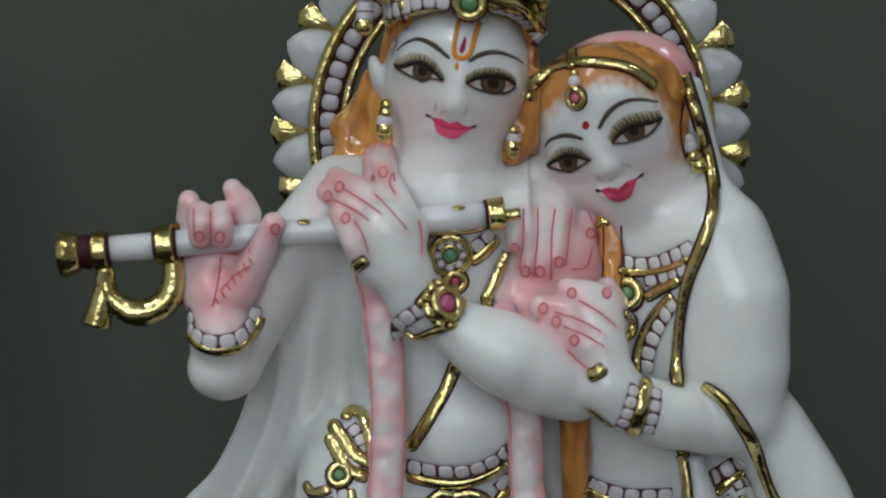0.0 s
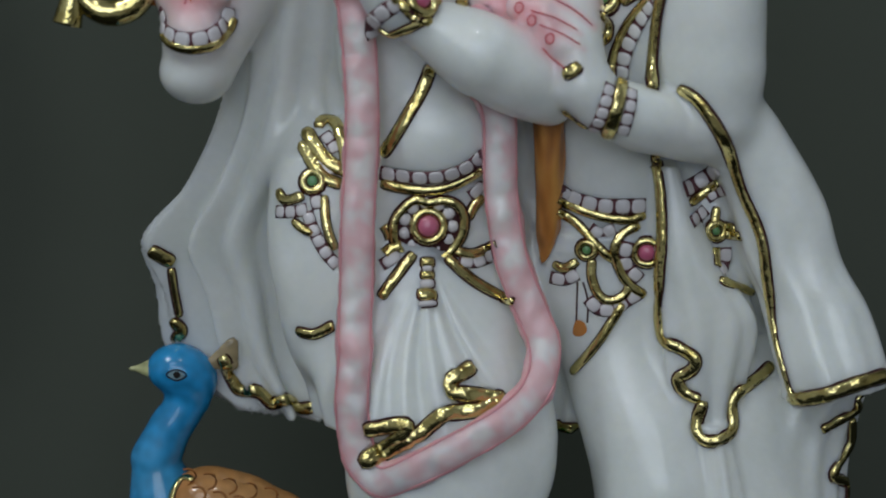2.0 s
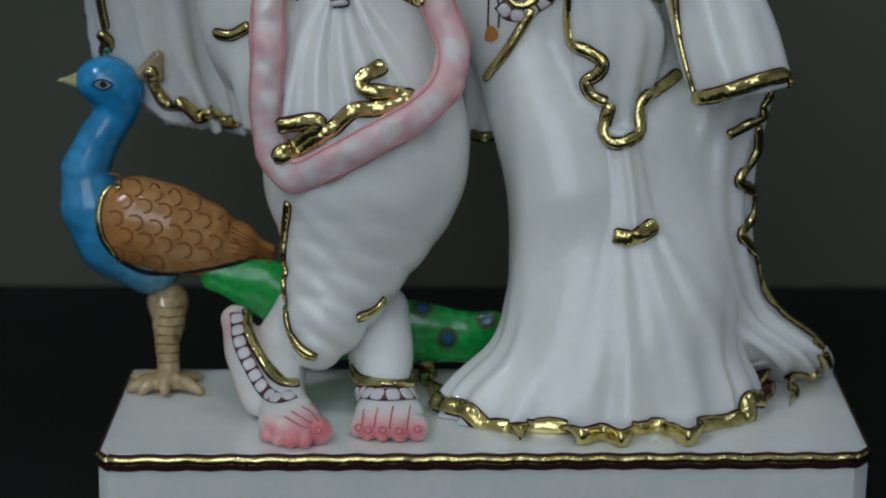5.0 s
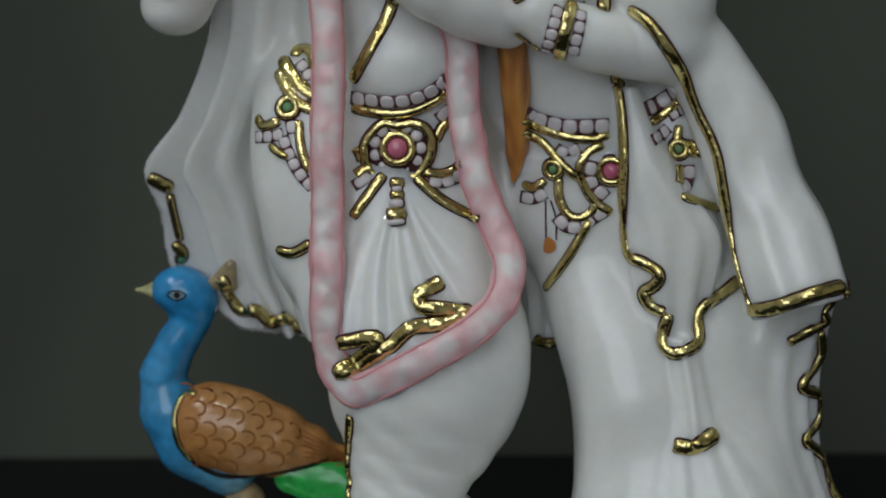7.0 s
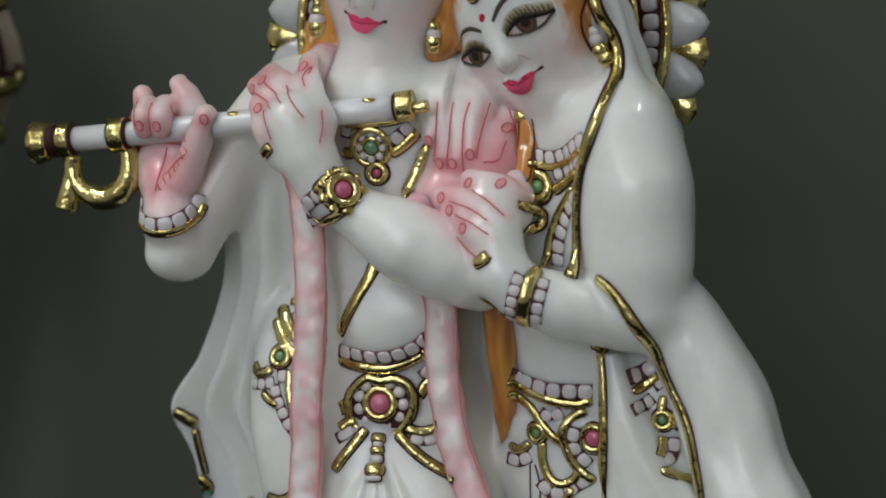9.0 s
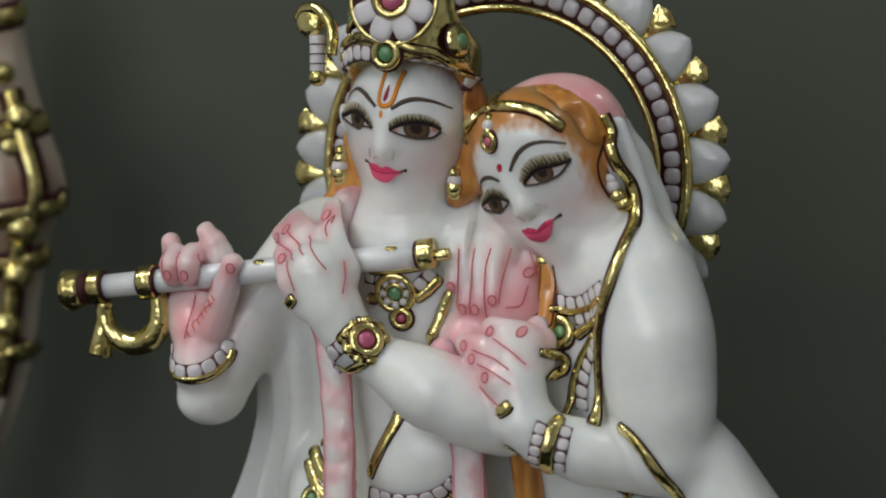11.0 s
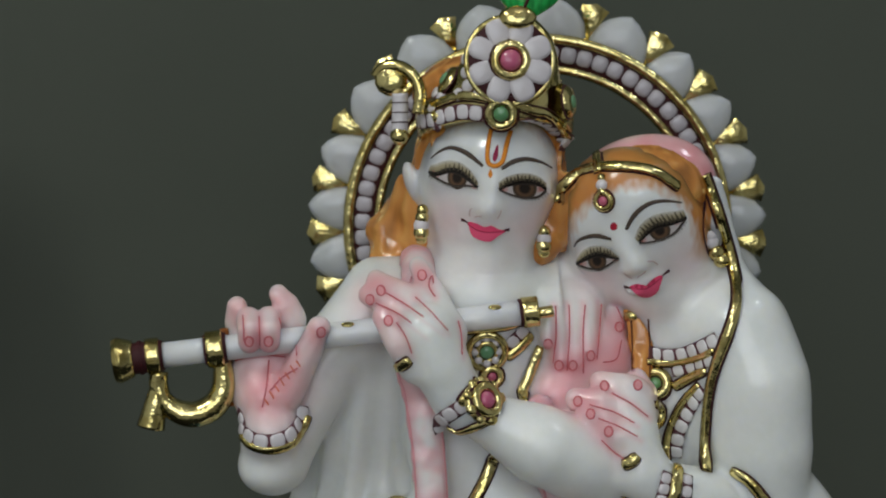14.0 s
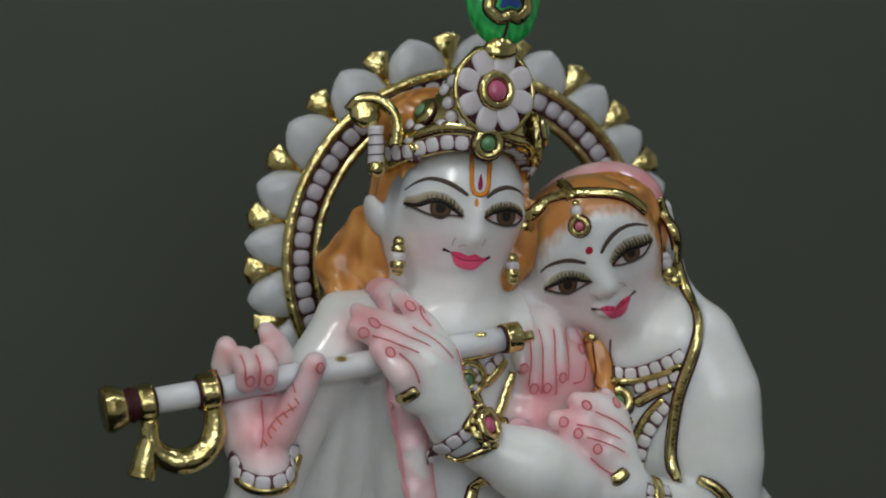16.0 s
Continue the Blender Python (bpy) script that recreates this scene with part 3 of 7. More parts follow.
w.egg((-0.0668, -0.0035, 0.3403), (0.0085, 0.0035, 0.0046), 6, 0.005)
w.egg((-0.0413, -0.003, 0.3365), (0.0085, 0.0035, 0.0046), 6, 0.005)
w.chain([((-0.0556, 0.0105, 0.3175), 0.0155), ((-0.0555, 0.0135, 0.3085), 0.0160), ((-0.0555, 0.0165, 0.2974), 0.0185)], 0.012)
w.egg((-0.0807, 0.016, 0.3371), (0.0032, 0.006, 0.0085), -18, 0.002)
# companion, leaning
w.egg((-0.0021, 0.014, 0.3255), (0.0262, 0.0262, 0.0255), -26, 0.006)
w.egg((0.0043, 0.009, 0.3114), (0.0236, 0.0210, 0.0190), -26, 0.010)
w.egg((0.0074, 0.001, 0.2984), (0.0080, 0.0095, 0.0066), -26, 0.009)
w.chain([((-0.0084, -0.0098, 0.3191), 0.0018), ((-0.0055, -0.0125, 0.3125), 0.0022), ((-0.0031, -0.014, 0.3079), 0.0029)], 0.005)
w.egg((-0.0045, -0.0112, 0.3065), (0.0025, 0.003, 0.002), k=0.002)
w.egg((-0.0002, -0.0112, 0.3083), (0.0025, 0.003, 0.002), k=0.002)
w.egg((0.0013, -0.0105, 0.3004), (0.0068, 0.0032, 0.0031), -20, 0.004)
w.egg((-0.0144, -0.002, 0.309), (0.0075, 0.0035, 0.0044), -14, 0.005)
w.egg((0.0079, -0.0045, 0.3203), (0.0085, 0.0035, 0.0046), -26, 0.005)
w.egg((0.0285, 0.005, 0.3225), (0.0036, 0.006, 0.0100), -8, 0.002)
w.chain([((0.0125, 0.0125, 0.3010), 0.0140), ((0.0165, 0.013, 0.2930), 0.0145), ((0.0185, 0.015, 0.2803), 0.0155)], 0.012)

# ---- hair, veil, crown cap ----
hair = Clay((-0.125, -0.03, 0.26), (0.06, 0.06, 0.42), 0.0012)
hair.egg((-0.0523, 0.0215, 0.3427), (0.0282, 0.0265, 0.0285), 4, 0.004)
hair.egg((-0.0590, 0.0200, 0.3700), (0.0210, 0.0150, 0.0150), 0, 0.006)
hair.chain([((-0.0813, 0.026, 0.3347), 0.006), ((-0.0845, 0.028, 0.3234), 0.0082), ((-0.0885, 0.03, 0.3154), 0.0095), ((-0.0926, 0.031, 0.3098), 0.0058), ((-0.0957, 0.032, 0.3064), 0.0022)], 0.003)
hair.chain([((-0.0808, 0.027, 0.3234), 0.008), ((-0.0768, 0.026, 0.3164), 0.0085), ((-0.0771, 0.026, 0.3106), 0.006)], 0.003)
hair.chain([((-0.0869, 0.03, 0.3212), 0.007), ((-0.0926, 0.032, 0.3169), 0.004), ((-0.0951, 0.033, 0.3138), 0.002)], 0.002)
hair.chain([((-0.0333, 0.02, 0.3189), 0.008), ((-0.0352, 0.02, 0.3067), 0.0085), ((-0.0373, 0.018, 0.3012), 0.0045)], 0.004)
hair.egg((-0.0002, 0.0145, 0.3273), (0.0288, 0.0205, 0.0238), -26, 0.004)
hair.chain([((-0.0247, 0.014, 0.3174), 0.006), ((-0.0277, 0.016, 0.3333), 0.006)], 0.004)
hair.chain([((0.0004, 0.0090, 0.2915), 0.0046), ((0.0026, 0.0075, 0.2865), 0.0046), ((0.0022, 0.0035, 0.2760), 0.0044), ((0.0012, -0.0010, 0.2660), 0.0042), ((0.0002, -0.0030, 0.2600), 0.0034)], 0.002)
hair.chain([((-0.0230, 0.0100, 0.3350), 0.006), ((-0.0280, 0.0100, 0.3240), 0.0075), ((-0.0350, 0.0100, 0.3140), 0.0075), ((-0.0400, 0.0100, 0.3050), 0.004)], 0.004)
hair.chain([((-0.0770, 0.0240, 0.3310), 0.008), ((-0.0760, 0.0240, 0.3200), 0.0095), ((-0.0760, 0.0240, 0.3100), 0.007)], 0.004)
veil = Clay((-0.05, -0.03, 0.28), (0.065, 0.06, 0.37), 0.0012)
veil.egg((0.0022, 0.016, 0.3298), (0.0298, 0.013, 0.0233), -26, 0.004)
veil.egg((0.0016, 0.022, 0.3275), (0.0282, 0.020, 0.0244), -26, 0.006)
braid = Clay((-0.03, -0.02, 0.1), (0.02, 0.05, 0.27), 0.0012)
braid.chain([((-0.0112, 0.004, 0.2208), 0.0058), ((-0.0098, 0.006, 0.205), 0.0056), ((-0.0093, 0.01, 0.1794), 0.0046), ((-0.0103, 0.012, 0.1648), 0.0018)], 0.002)

# ---- garland ----
gar = Clay((-0.11, -0.045, 0.06), (0.0, 0.04, 0.33), 0.0011)
rope = [(-0.0800, 0.0260, 0.3075), (-0.0800, 0.0170, 0.3070), (-0.0803, 0.0070, 0.3035), (-0.0810, 0.0000, 0.2950), (-0.0825, -0.004, 0.2831), (-0.0835, -0.006, 0.2700)] + [(-0.0816, -0.004, 0.2636), (-0.0791, -0.006, 0.2443), (-0.078, -0.008, 0.2249), (-0.0783, -0.009, 0.2052), (-0.0794, -0.012, 0.1838), (-0.0796, -0.012, 0.1636), (-0.0803, -0.014, 0.1438)] + [(-0.08, -0.016, 0.1391), (-0.0811, -0.017, 0.1197), (-0.0780, -0.017, 0.1), (-0.0711, -0.020, 0.0922), (-0.0583, -0.025, 0.0983), (-0.0427, -0.0275, 0.1074), (-0.0268, -0.024, 0.1159), (-0.0155, -0.018, 0.1259), (-0.0124, -0.013, 0.1393)] + [(-0.0175, -0.01, 0.1529), (-0.0247, -0.008, 0.1709), (-0.0286, -0.006, 0.1948), (-0.0298, -0.004, 0.2226)] + [(-0.0362, -0.005, 0.235), (-0.0374, -0.005, 0.2552)]
for i, (a, c) in enumerate(zip(rope, rope[1:])):
    for j in range(5):
        p, q = Vector(a).lerp(Vector(c), j / 5), Vector(a).lerp(Vector(c), (j + 1) / 5)
        r = (0.0060, 0.0057, 0.0060, 0.0056, 0.0061)[(2 * i + j) % 5] + 0.0003 * math.sin(i * 2.3 + 2.1 * j)
        p = p + Vector((0.0004 * math.sin(3.7 * i + 5.1 * j), -0.0002 * math.sin(7.3 * i + 2.9 * j), 0))
        gar.cap(p, q, r, r, 0.001, 0.5)

# ---- hands (tinted) ----
# flute hand, palm to the front
w.egg((-0.1378, 0.0035, 0.2667), (0.0136, 0.0065, 0.0152), 0, 0.002)
w.chain([((-0.1375, 0.0025, 0.2609), 0.0105), ((-0.1363, 0.0025, 0.2469), 0.0105)], 0.004)
w.chain([((-0.143, -0.0070, 0.283), 0.0040), ((-0.1429, -0.0080, 0.2879), 0.0042), ((-0.1432, -0.0025, 0.2912), 0.0042), ((-0.1445, 0.0065, 0.2862), 0.004), ((-0.1442, 0.0065, 0.2723), 0.005)], 0.0008)
w.chain([((-0.1359, -0.0070, 0.283), 0.0040), ((-0.1358, -0.0080, 0.2879), 0.0042), ((-0.1361, -0.0025, 0.2912), 0.0042), ((-0.137, 0.0065, 0.2862), 0.004), ((-0.1371, 0.0065, 0.2723), 0.005)], 0.0008)
w.chain([((-0.1455, 0.0065, 0.2783), 0.005), ((-0.1479, 0.0055, 0.2883), 0.0042), ((-0.1474, 0.0025, 0.295), 0.0038)], 0.0015)
w.chain([((-0.1292, 0.0065, 0.2763), 0.0055), ((-0.1278, 0.0035, 0.2896), 0.0055), ((-0.1297, 0.0025, 0.295), 0.0048), ((-0.1323, 0.0015, 0.2994), 0.0034)], 0.0015)
w.chain([((-0.1295, -0.0015, 0.2635), 0.0062), ((-0.1229, -0.0045, 0.2768), 0.0055), ((-0.1177, -0.0075, 0.2879), 0.0043)], 0.002)
# hand over the flute
w.chain([((-0.0673, -0.0175, 0.2608), 0.0086), ((-0.0752, -0.0185, 0.2756), 0.0108), ((-0.0792, -0.0185, 0.2865), 0.0112)], 0.005)
w.chain([((-0.0765, -0.0165, 0.2895), 0.0062), ((-0.0868, -0.0095, 0.2985), 0.0050), ((-0.0962, 0.0010, 0.3030), 0.0038)], 0.0022)
w.chain([((-0.0790, -0.0180, 0.2875), 0.0062), ((-0.0900, -0.0120, 0.2945), 0.0050), ((-0.0992, -0.0020, 0.2985), 0.0040)], 0.0022)
w.chain([((-0.0838, -0.0185, 0.2745), 0.0062), ((-0.0890, -0.0200, 0.2830), 0.0052), ((-0.0945, -0.0125, 0.2917), 0.0042)], 0.0022)
w.chain([((-0.0712, -0.0150, 0.2860), 0.0068), ((-0.0755, -0.0110, 0.2975), 0.0048), ((-0.0806, -0.0045, 0.3078), 0.0036)], 0.003)
# her hanging hand
w.egg((-0.0242, 0.005, 0.288), (0.0126, 0.0062, 0.0125), 0, 0.003)
for x, reach in ((0.0, 0.0), (0.0046, -0.0072), (0.0098, -0.008), (0.0150, -0.0044)):
    w.chain([((-0.0338 + x, 0.0035, 0.2960), 0.0034), ((-0.0335 + x, 0.0008, 0.2880), 0.0034), ((-0.0336 + x, -0.0012, 0.2801 + reach), 0.0031)], 0.0022)
w.chain([((-0.0150, 0.004, 0.2716), 0.006), ((-0.0095, 0.008, 0.2778), 0.0056), ((-0.0068, 0.0105, 0.2865), 0.0048)], 0.003)
w.egg((-0.0191, 0.004, 0.2712), (0.017, 0.007, 0.014), -20, 0.004)
w.egg((-0.0298, 0.003, 0.259), (0.0105, 0.009, 0.009), 0, 0.004)
# her clasping hand
w.chain([((-0.0032, -0.021, 0.2346), 0.0093), ((-0.0060, -0.0185, 0.2484), 0.0100), ((-0.0070, -0.0125, 0.2569), 0.0115)], 0.004)
w.chain([((-0.0024, -0.0120, 0.2590), 0.0062), ((-0.0095, -0.0150, 0.2640), 0.0050), ((-0.0158, -0.0120, 0.2656), 0.0042)], 0.0020)
w.chain([((-0.0044, -0.0130, 0.2551), 0.0062), ((-0.0158, -0.0180, 0.2592), 0.0050), ((-0.0250, -0.0140, 0.2600), 0.0042)], 0.0020)
w.chain([((-0.0054, -0.0150, 0.2510), 0.0060), ((-0.0152, -0.0205, 0.2540), 0.0048), ((-0.0210, -0.0180, 0.2557), 0.0041)], 0.0020)
w.chain([((-0.0053, -0.0180, 0.2460), 0.0060), ((-0.0112, -0.0235, 0.2482), 0.0048), ((-0.0153, -0.0215, 0.2497), 0.0042)], 0.0020)
w.chain([((-0.0010, -0.0100, 0.2536), 0.007), ((0.0004, -0.0070, 0.2599), 0.0055), ((-0.0013, -0.0050, 0.2649), 0.0042)], 0.002)
# feet
w.chain([((-0.0934, 0, 0.0326), 0.0058), ((-0.0889, -0.01, 0.0219), 0.0080), ((-0.0824, -0.022, 0.0098), 0.0086)], 0.004)
toe = Vector((-0.0714, -0.0603, 0.0045)) + Vector((0, 0.010, 0))
w.chain([((-0.0767, -0.013, 0.0148), 0.0088), (tuple(toe + Vector((-0.002, 0.017, 0.003))), 0.0082)], 0.004)
w.egg(toe + Vector((-0.0005, 0.011, 0.0012)), (0.0116, 0.0130, 0.0066), 0, 0.005)
for x, y, r in ((484, 758, 0.0029), (503, 767, 0.0030), (524, 773, 0.0032), (548, 774, 0.0034), (576, 764, 0.0042)):
    w.egg(toe + Vector(((x - 525) * 0.00021, (772 - y) * 0.00045, r - 0.0046)), (r, 0.0070, r + 0.0006), 0, 0.0009)
toe = Vector((-0.0355, -0.0523, 0.0045)) + Vector((0, 0.008, 0))
w.chain([((-0.0368, -0.016, 0.0107), 0.0102), (tuple(toe + Vector((0, 0.015, 0.003))), 0.0098)], 0.004)
w.egg(toe + Vector((0.0, 0.010, 0.0015)), (0.0128, 0.0120, 0.0070), 0, 0.005)
for x, y, r in ((643, 746, 0.0029), (662, 753, 0.0031), (687, 757, 0.0033), (716, 759, 0.0036), (748, 757, 0.0040)):
    w.egg(toe + Vector(((x - 700) * 0.00021, (758 - y) * 0.00045, r - 0.0044)), (r, 0.0072, r + 0.0008), 0, 0.0009)

# ---- peacock ----
pb = Clay((-0.17, 0.01, 0.0), (-0.07, 0.075, 0.14), 0.0011)
pb.egg((-0.1460, 0.0470, 0.1170), (0.0118, 0.0100, 0.0098), 0, 0.003)
pb.chain([((-0.1390, 0.0470, 0.1120), 0.0082), ((-0.1410, 0.0470, 0.1050), 0.0074), ((-0.1490, 0.0470, 0.0940), 0.0084), ((-0.1550, 0.0470, 0.0810), 0.0095), ((-0.1520, 0.0470, 0.0660), 0.013), ((-0.1440, 0.0470, 0.0530), 0.015), ((-0.1300, 0.0470, 0.0430), 0.013)], 0.006)
wing = Clay((-0.16, 0.01, 0.02), (-0.06, 0.075, 0.10), 0.0011)
wing.chain([((-0.1340, 0.0400, 0.0620), 0.018), ((-0.1230, 0.0400, 0.0590), 0.0180), ((-0.1090, 0.0400, 0.0550), 0.0152), ((-0.0950, 0.0400, 0.0520), 0.0098), ((-0.0820, 0.0400, 0.0500), 0.0032)], 0.012, 0.8)
tail = Clay((-0.13, 0.0, 0.0), (0.02, 0.07, 0.08), 0.0011)
tail.chain([((-0.103, 0.036, 0.0402), 0.0065), ((-0.0833, 0.035, 0.0359), 0.0115), ((-0.059, 0.033, 0.0217), 0.0145), ((-0.0259, 0.031, 0.0189), 0.0128), ((-0.0038, 0.03, 0.0169), 0.0105), ((0.0072, 0.03, 0.0204), 0.0075)], 0.006, 0.5)
leg = Clay((-0.15, -0.02, 0.0), (-0.09, 0.065, 0.06), 0.0009)
foot_at = Vector((-0.1222, 0.0122, 0.004))
leg.chain([((-0.1230, 0.0460, 0.0270), 0.0085), ((-0.1220, 0.0380, 0.0210), 0.0066), ((-0.1220, 0.0270, 0.0150), 0.0048), (tuple(foot_at + Vector((0.002, 0, 0.006))), 0.0045)], 0.003)
for dx, dy in ((-0.0125, -0.003), (-0.008, -0.006), (0.001, -0.008), (0.0145, -0.006)):
    leg.chain([(tuple(foot_at), 0.0034), (tuple(foot_at + Vector((dx * 0.6, dy * 0.6, 0.0006))), 0.0027), (tuple(foot_at + Vector((dx, dy, -0.002))), 0.0019)], 0.0015)
for dx in (-0.008, 0.008):
    leg.cap(tuple(foot_at + Vector((0, 0.008, 0))), tuple(foot_at + Vector((dx * 1.6, 0.012, -0.002))), 0.003, 0.0018, 0.002)
crest = Clay((-0.15, 0.02, 0.09), (-0.11, 0.07, 0.14), 0.0009)
for dz in (-26, -12, 2, 16):
    crest.cap((-0.1340, 0.0460, 0.1190), tuple(Vector((-0.1250, 0.0460, 0.1220)) + Vector((0, 0, -dz * 0.0002))), 0.0020, 0.0025, 0.0004, 0.6)
beak = Clay((-0.18, 0.02, 0.09), (-0.13, 0.07, 0.14), 0.0009)
beak.cap((-0.1540, 0.0470, 0.1170), (-0.1640, 0.0470, 0.1170), 0.0042, 0.0010, 0.001)

# ---- crown and its feather ----
crown = Clay((-0.1, -0.03, 0.34), (-0.01, 0.05, 0.42), 0.0011)
crown.loft([(*(-0.0509, 0.0135, 0.3536), 0.0278, 0.0255), (*(-0.0509, 0.013, 0.3647), 0.0282, 0.0262), (*(-0.0485, 0.002, 0.3755), 0.0205, 0.0150), (*(-0.0461, -0.001, 0.384), 0.0168, 0.0115), (*(-0.045, -0.003, 0.3924), 0.0125, 0.0085), (*(-0.0439, -0.0005, 0.3997), 0.005, 0.008)], k=0.002, hem=(1, -0.0085, 0.0))
fea = Clay((-0.08, -0.03, 0.38), (-0.02, 0.03, 0.47), 0.001)
fea.egg((-0.0391, -0.003, 0.4168), (0.0142, 0.0042, 0.0165), 0, 0.003)
fea.cap((-0.0397, -0.004, 0.4064), (-0.0406, -0.006, 0.3971), 0.0085, 0.002, 0.004, 0.45)
fea.cap((-0.039, -0.003, 0.423), (-0.0363, -0.001, 0.4344), 0.0105, 0.0035, 0.006, 0.4)

statue = Carving()


def brushed(points, base, spots):
    """Colour by place: spots (centre, reach, colour, amount) fade into the base colour."""
    c = np.tile(np.array(base, float), (len(points), 1))
    for centre, reach, colour, amount in spots:
        d = np.linalg.norm(points - np.array(centre), axis=1)
        k = (amount * np.exp(-(d / reach) ** 2))[:, None]
        c = c * (1 - k) + np.array(colour) * k
    return c


def wobble(points, scale, seed=0.0):
    return np.array([noise.noise(Vector(p) * scale + Vector((seed, 0, 0))) for p in points])


pts, quads = w.skin()
# soft folds round the bent leg and over the shawl
c = np.array((-0.0541, -0.015, 0.0521))
x, y, z = (pts - c).T
amount = np.exp(-(np.abs(x + 0.1 * z) / 0.034) ** 4 - (np.abs(z + 0.002) / 0.036) ** 4) * (y < 0.012)
pts[:, 1] -= 0.00034 * amount * np.sin(2 * math.pi * (z + 0.5 * x - 9.0 * x ** 2) / (0.0115 + 0.05 * z) + 1.5 * np.sin(90 * x))
c = np.array((-0.0526, -0.004, 0.1697))
x, y, z = (pts - c).T
turn = np.arctan2(x, np.maximum(-z, 1e-4))
amount = np.clip((-z - 0.004) / 0.03, 0, 1) * np.clip((0.075 + z) / 0.012, 0, 1) * np.exp(-(np.abs(turn + 0.05) / 0.62) ** 6) * (y < 0.012)
pts[:, 1] -= 0.0011 * amount * (np.sin(turn * 26 + 6 * z / 0.05) + 0.5 * np.sin(turn * 15 + 1))
c = np.array((0.0767, -0.02, 0.1655))
x, y, z = (pts - c).T
amount = np.exp(-(x / 0.03) ** 4 - (z / 0.05) ** 4) * (y < 0.03)
pts[:, 1] -= 0.0002 * amount * np.sin(2 * math.pi * (x - 0.3 * z) / 0.017)
# folds of her skirt spread from the knee to the hem
c = np.array((0.050, 0.0, 0.100))
x, y, z = (pts - c).T
turn = np.arctan2(x, np.maximum(-z, 1e-4))
amount = np.clip((-z - 0.02) / 0.06, 0, 1) * np.clip((0.85 - np.abs(turn)) / 0.25, 0, 1) * (y < 0.004) * (pts[:, 0] > -0.02) * np.clip(0.5 + 0.8 * turn, 0.2, 1)
pts[:, 1] -= amount * (0.0013 * np.sin(turn * 21 + 1.2 + 8 * turn ** 2) + 0.0007 * np.sin(turn * 43 - 6 * turn ** 2))
def turned(points):
    """Both heads are bowed and turned a little."""
    hers, x, z = points[:, 0] > -0.0275, points[:, 0].copy(), points[:, 2].copy()
    west = np.clip(-0.054 - x, -0.05, 0.036)
    bow = np.where(hers, -0.1 * (x - 0.001) - 0.32 * (np.clip(z, 0.301, 0.345) - 0.312),
                   np.where(west > 0, 0.3, 0.1) * west - 0.22 * (np.clip(z, 0.321, 0.348) - 0.348))
    up = np.clip((z - np.where(hers, 0.284, 0.299)) / 0.019, 0, 1)
    points[:, 1] += bow * up * up * (3 - 2 * up)


def beyond(points, colours, centre, reach, above, heart, colour, soft=0.008):
    """Hair painted outside a round hairline, on the upper part of a head."""
    d = np.hypot(points[:, 0] - centre[0], points[:, 2] - centre[2]) + 0.002 * wobble(points * np.array((1, 1, 0.35)), 600)
    own = np.clip((0.0345 - np.linalg.norm(points - np.array(heart), axis=1)) / 0.002, 0, 1) * (points[:, 0] < heart[0] + 0.0262) * (points[:, 0] > heart[0] - 0.0285)
    k = own * np.clip((d - reach) / soft, 0, 1) * np.clip((points[:, 2] - above) / 0.010, 0, 1)
    return colours * (1 - k[:, None]) + np.array(colour) * k[:, None]


ROSE, SOFT, TOE = (0.88, 0.48, 0.53), (0.88, 0.42, 0.46), (0.82, 0.15, 0.19)
tone = np.tile(np.array(WHITE), (len(pts), 1))
head = (pts[:, 2] > 0.285) & (pts[:, 0] > -0.09) & (pts[:, 0] < 0.04)
near = pts[head]
cheeks = brushed(near, WHITE, [
    ((-0.0679, -0.004, 0.3263), 0.011, ROSE, 0.42), ((-0.0413, -0.002, 0.3243), 0.011, ROSE, 0.42), ((-0.0558, 0, 0.3094), 0.008, ROSE, 0.25),
    ((-0.0165, -0.004, 0.3019), 0.010, ROSE, 0.42), ((0.0151, -0.004, 0.3099), 0.011, ROSE, 0.42), ((0.0085, 0, 0.2935), 0.008, ROSE, 0.25),
    ((-0.0821, 0.018, 0.339), 0.006, ROSE, 0.3), ((-0.0644, -0.01, 0.3469), 0.006, (0.7, 0.62, 0.55), 0.2)])
cheeks = beyond(near, cheeks, (-0.0537, 0, 0.3321), 0.0276, 0.3350, (-0.0532, 0.0135, 0.3370), ORANGE)
cheeks = beyond(near, cheeks, (-0.0025, 0, 0.3150), 0.0202, 0.3070, (0.0003, 0.0125, 0.3205), ORANGE, 0.005)
tone[head] = cheeks
turned(pts)
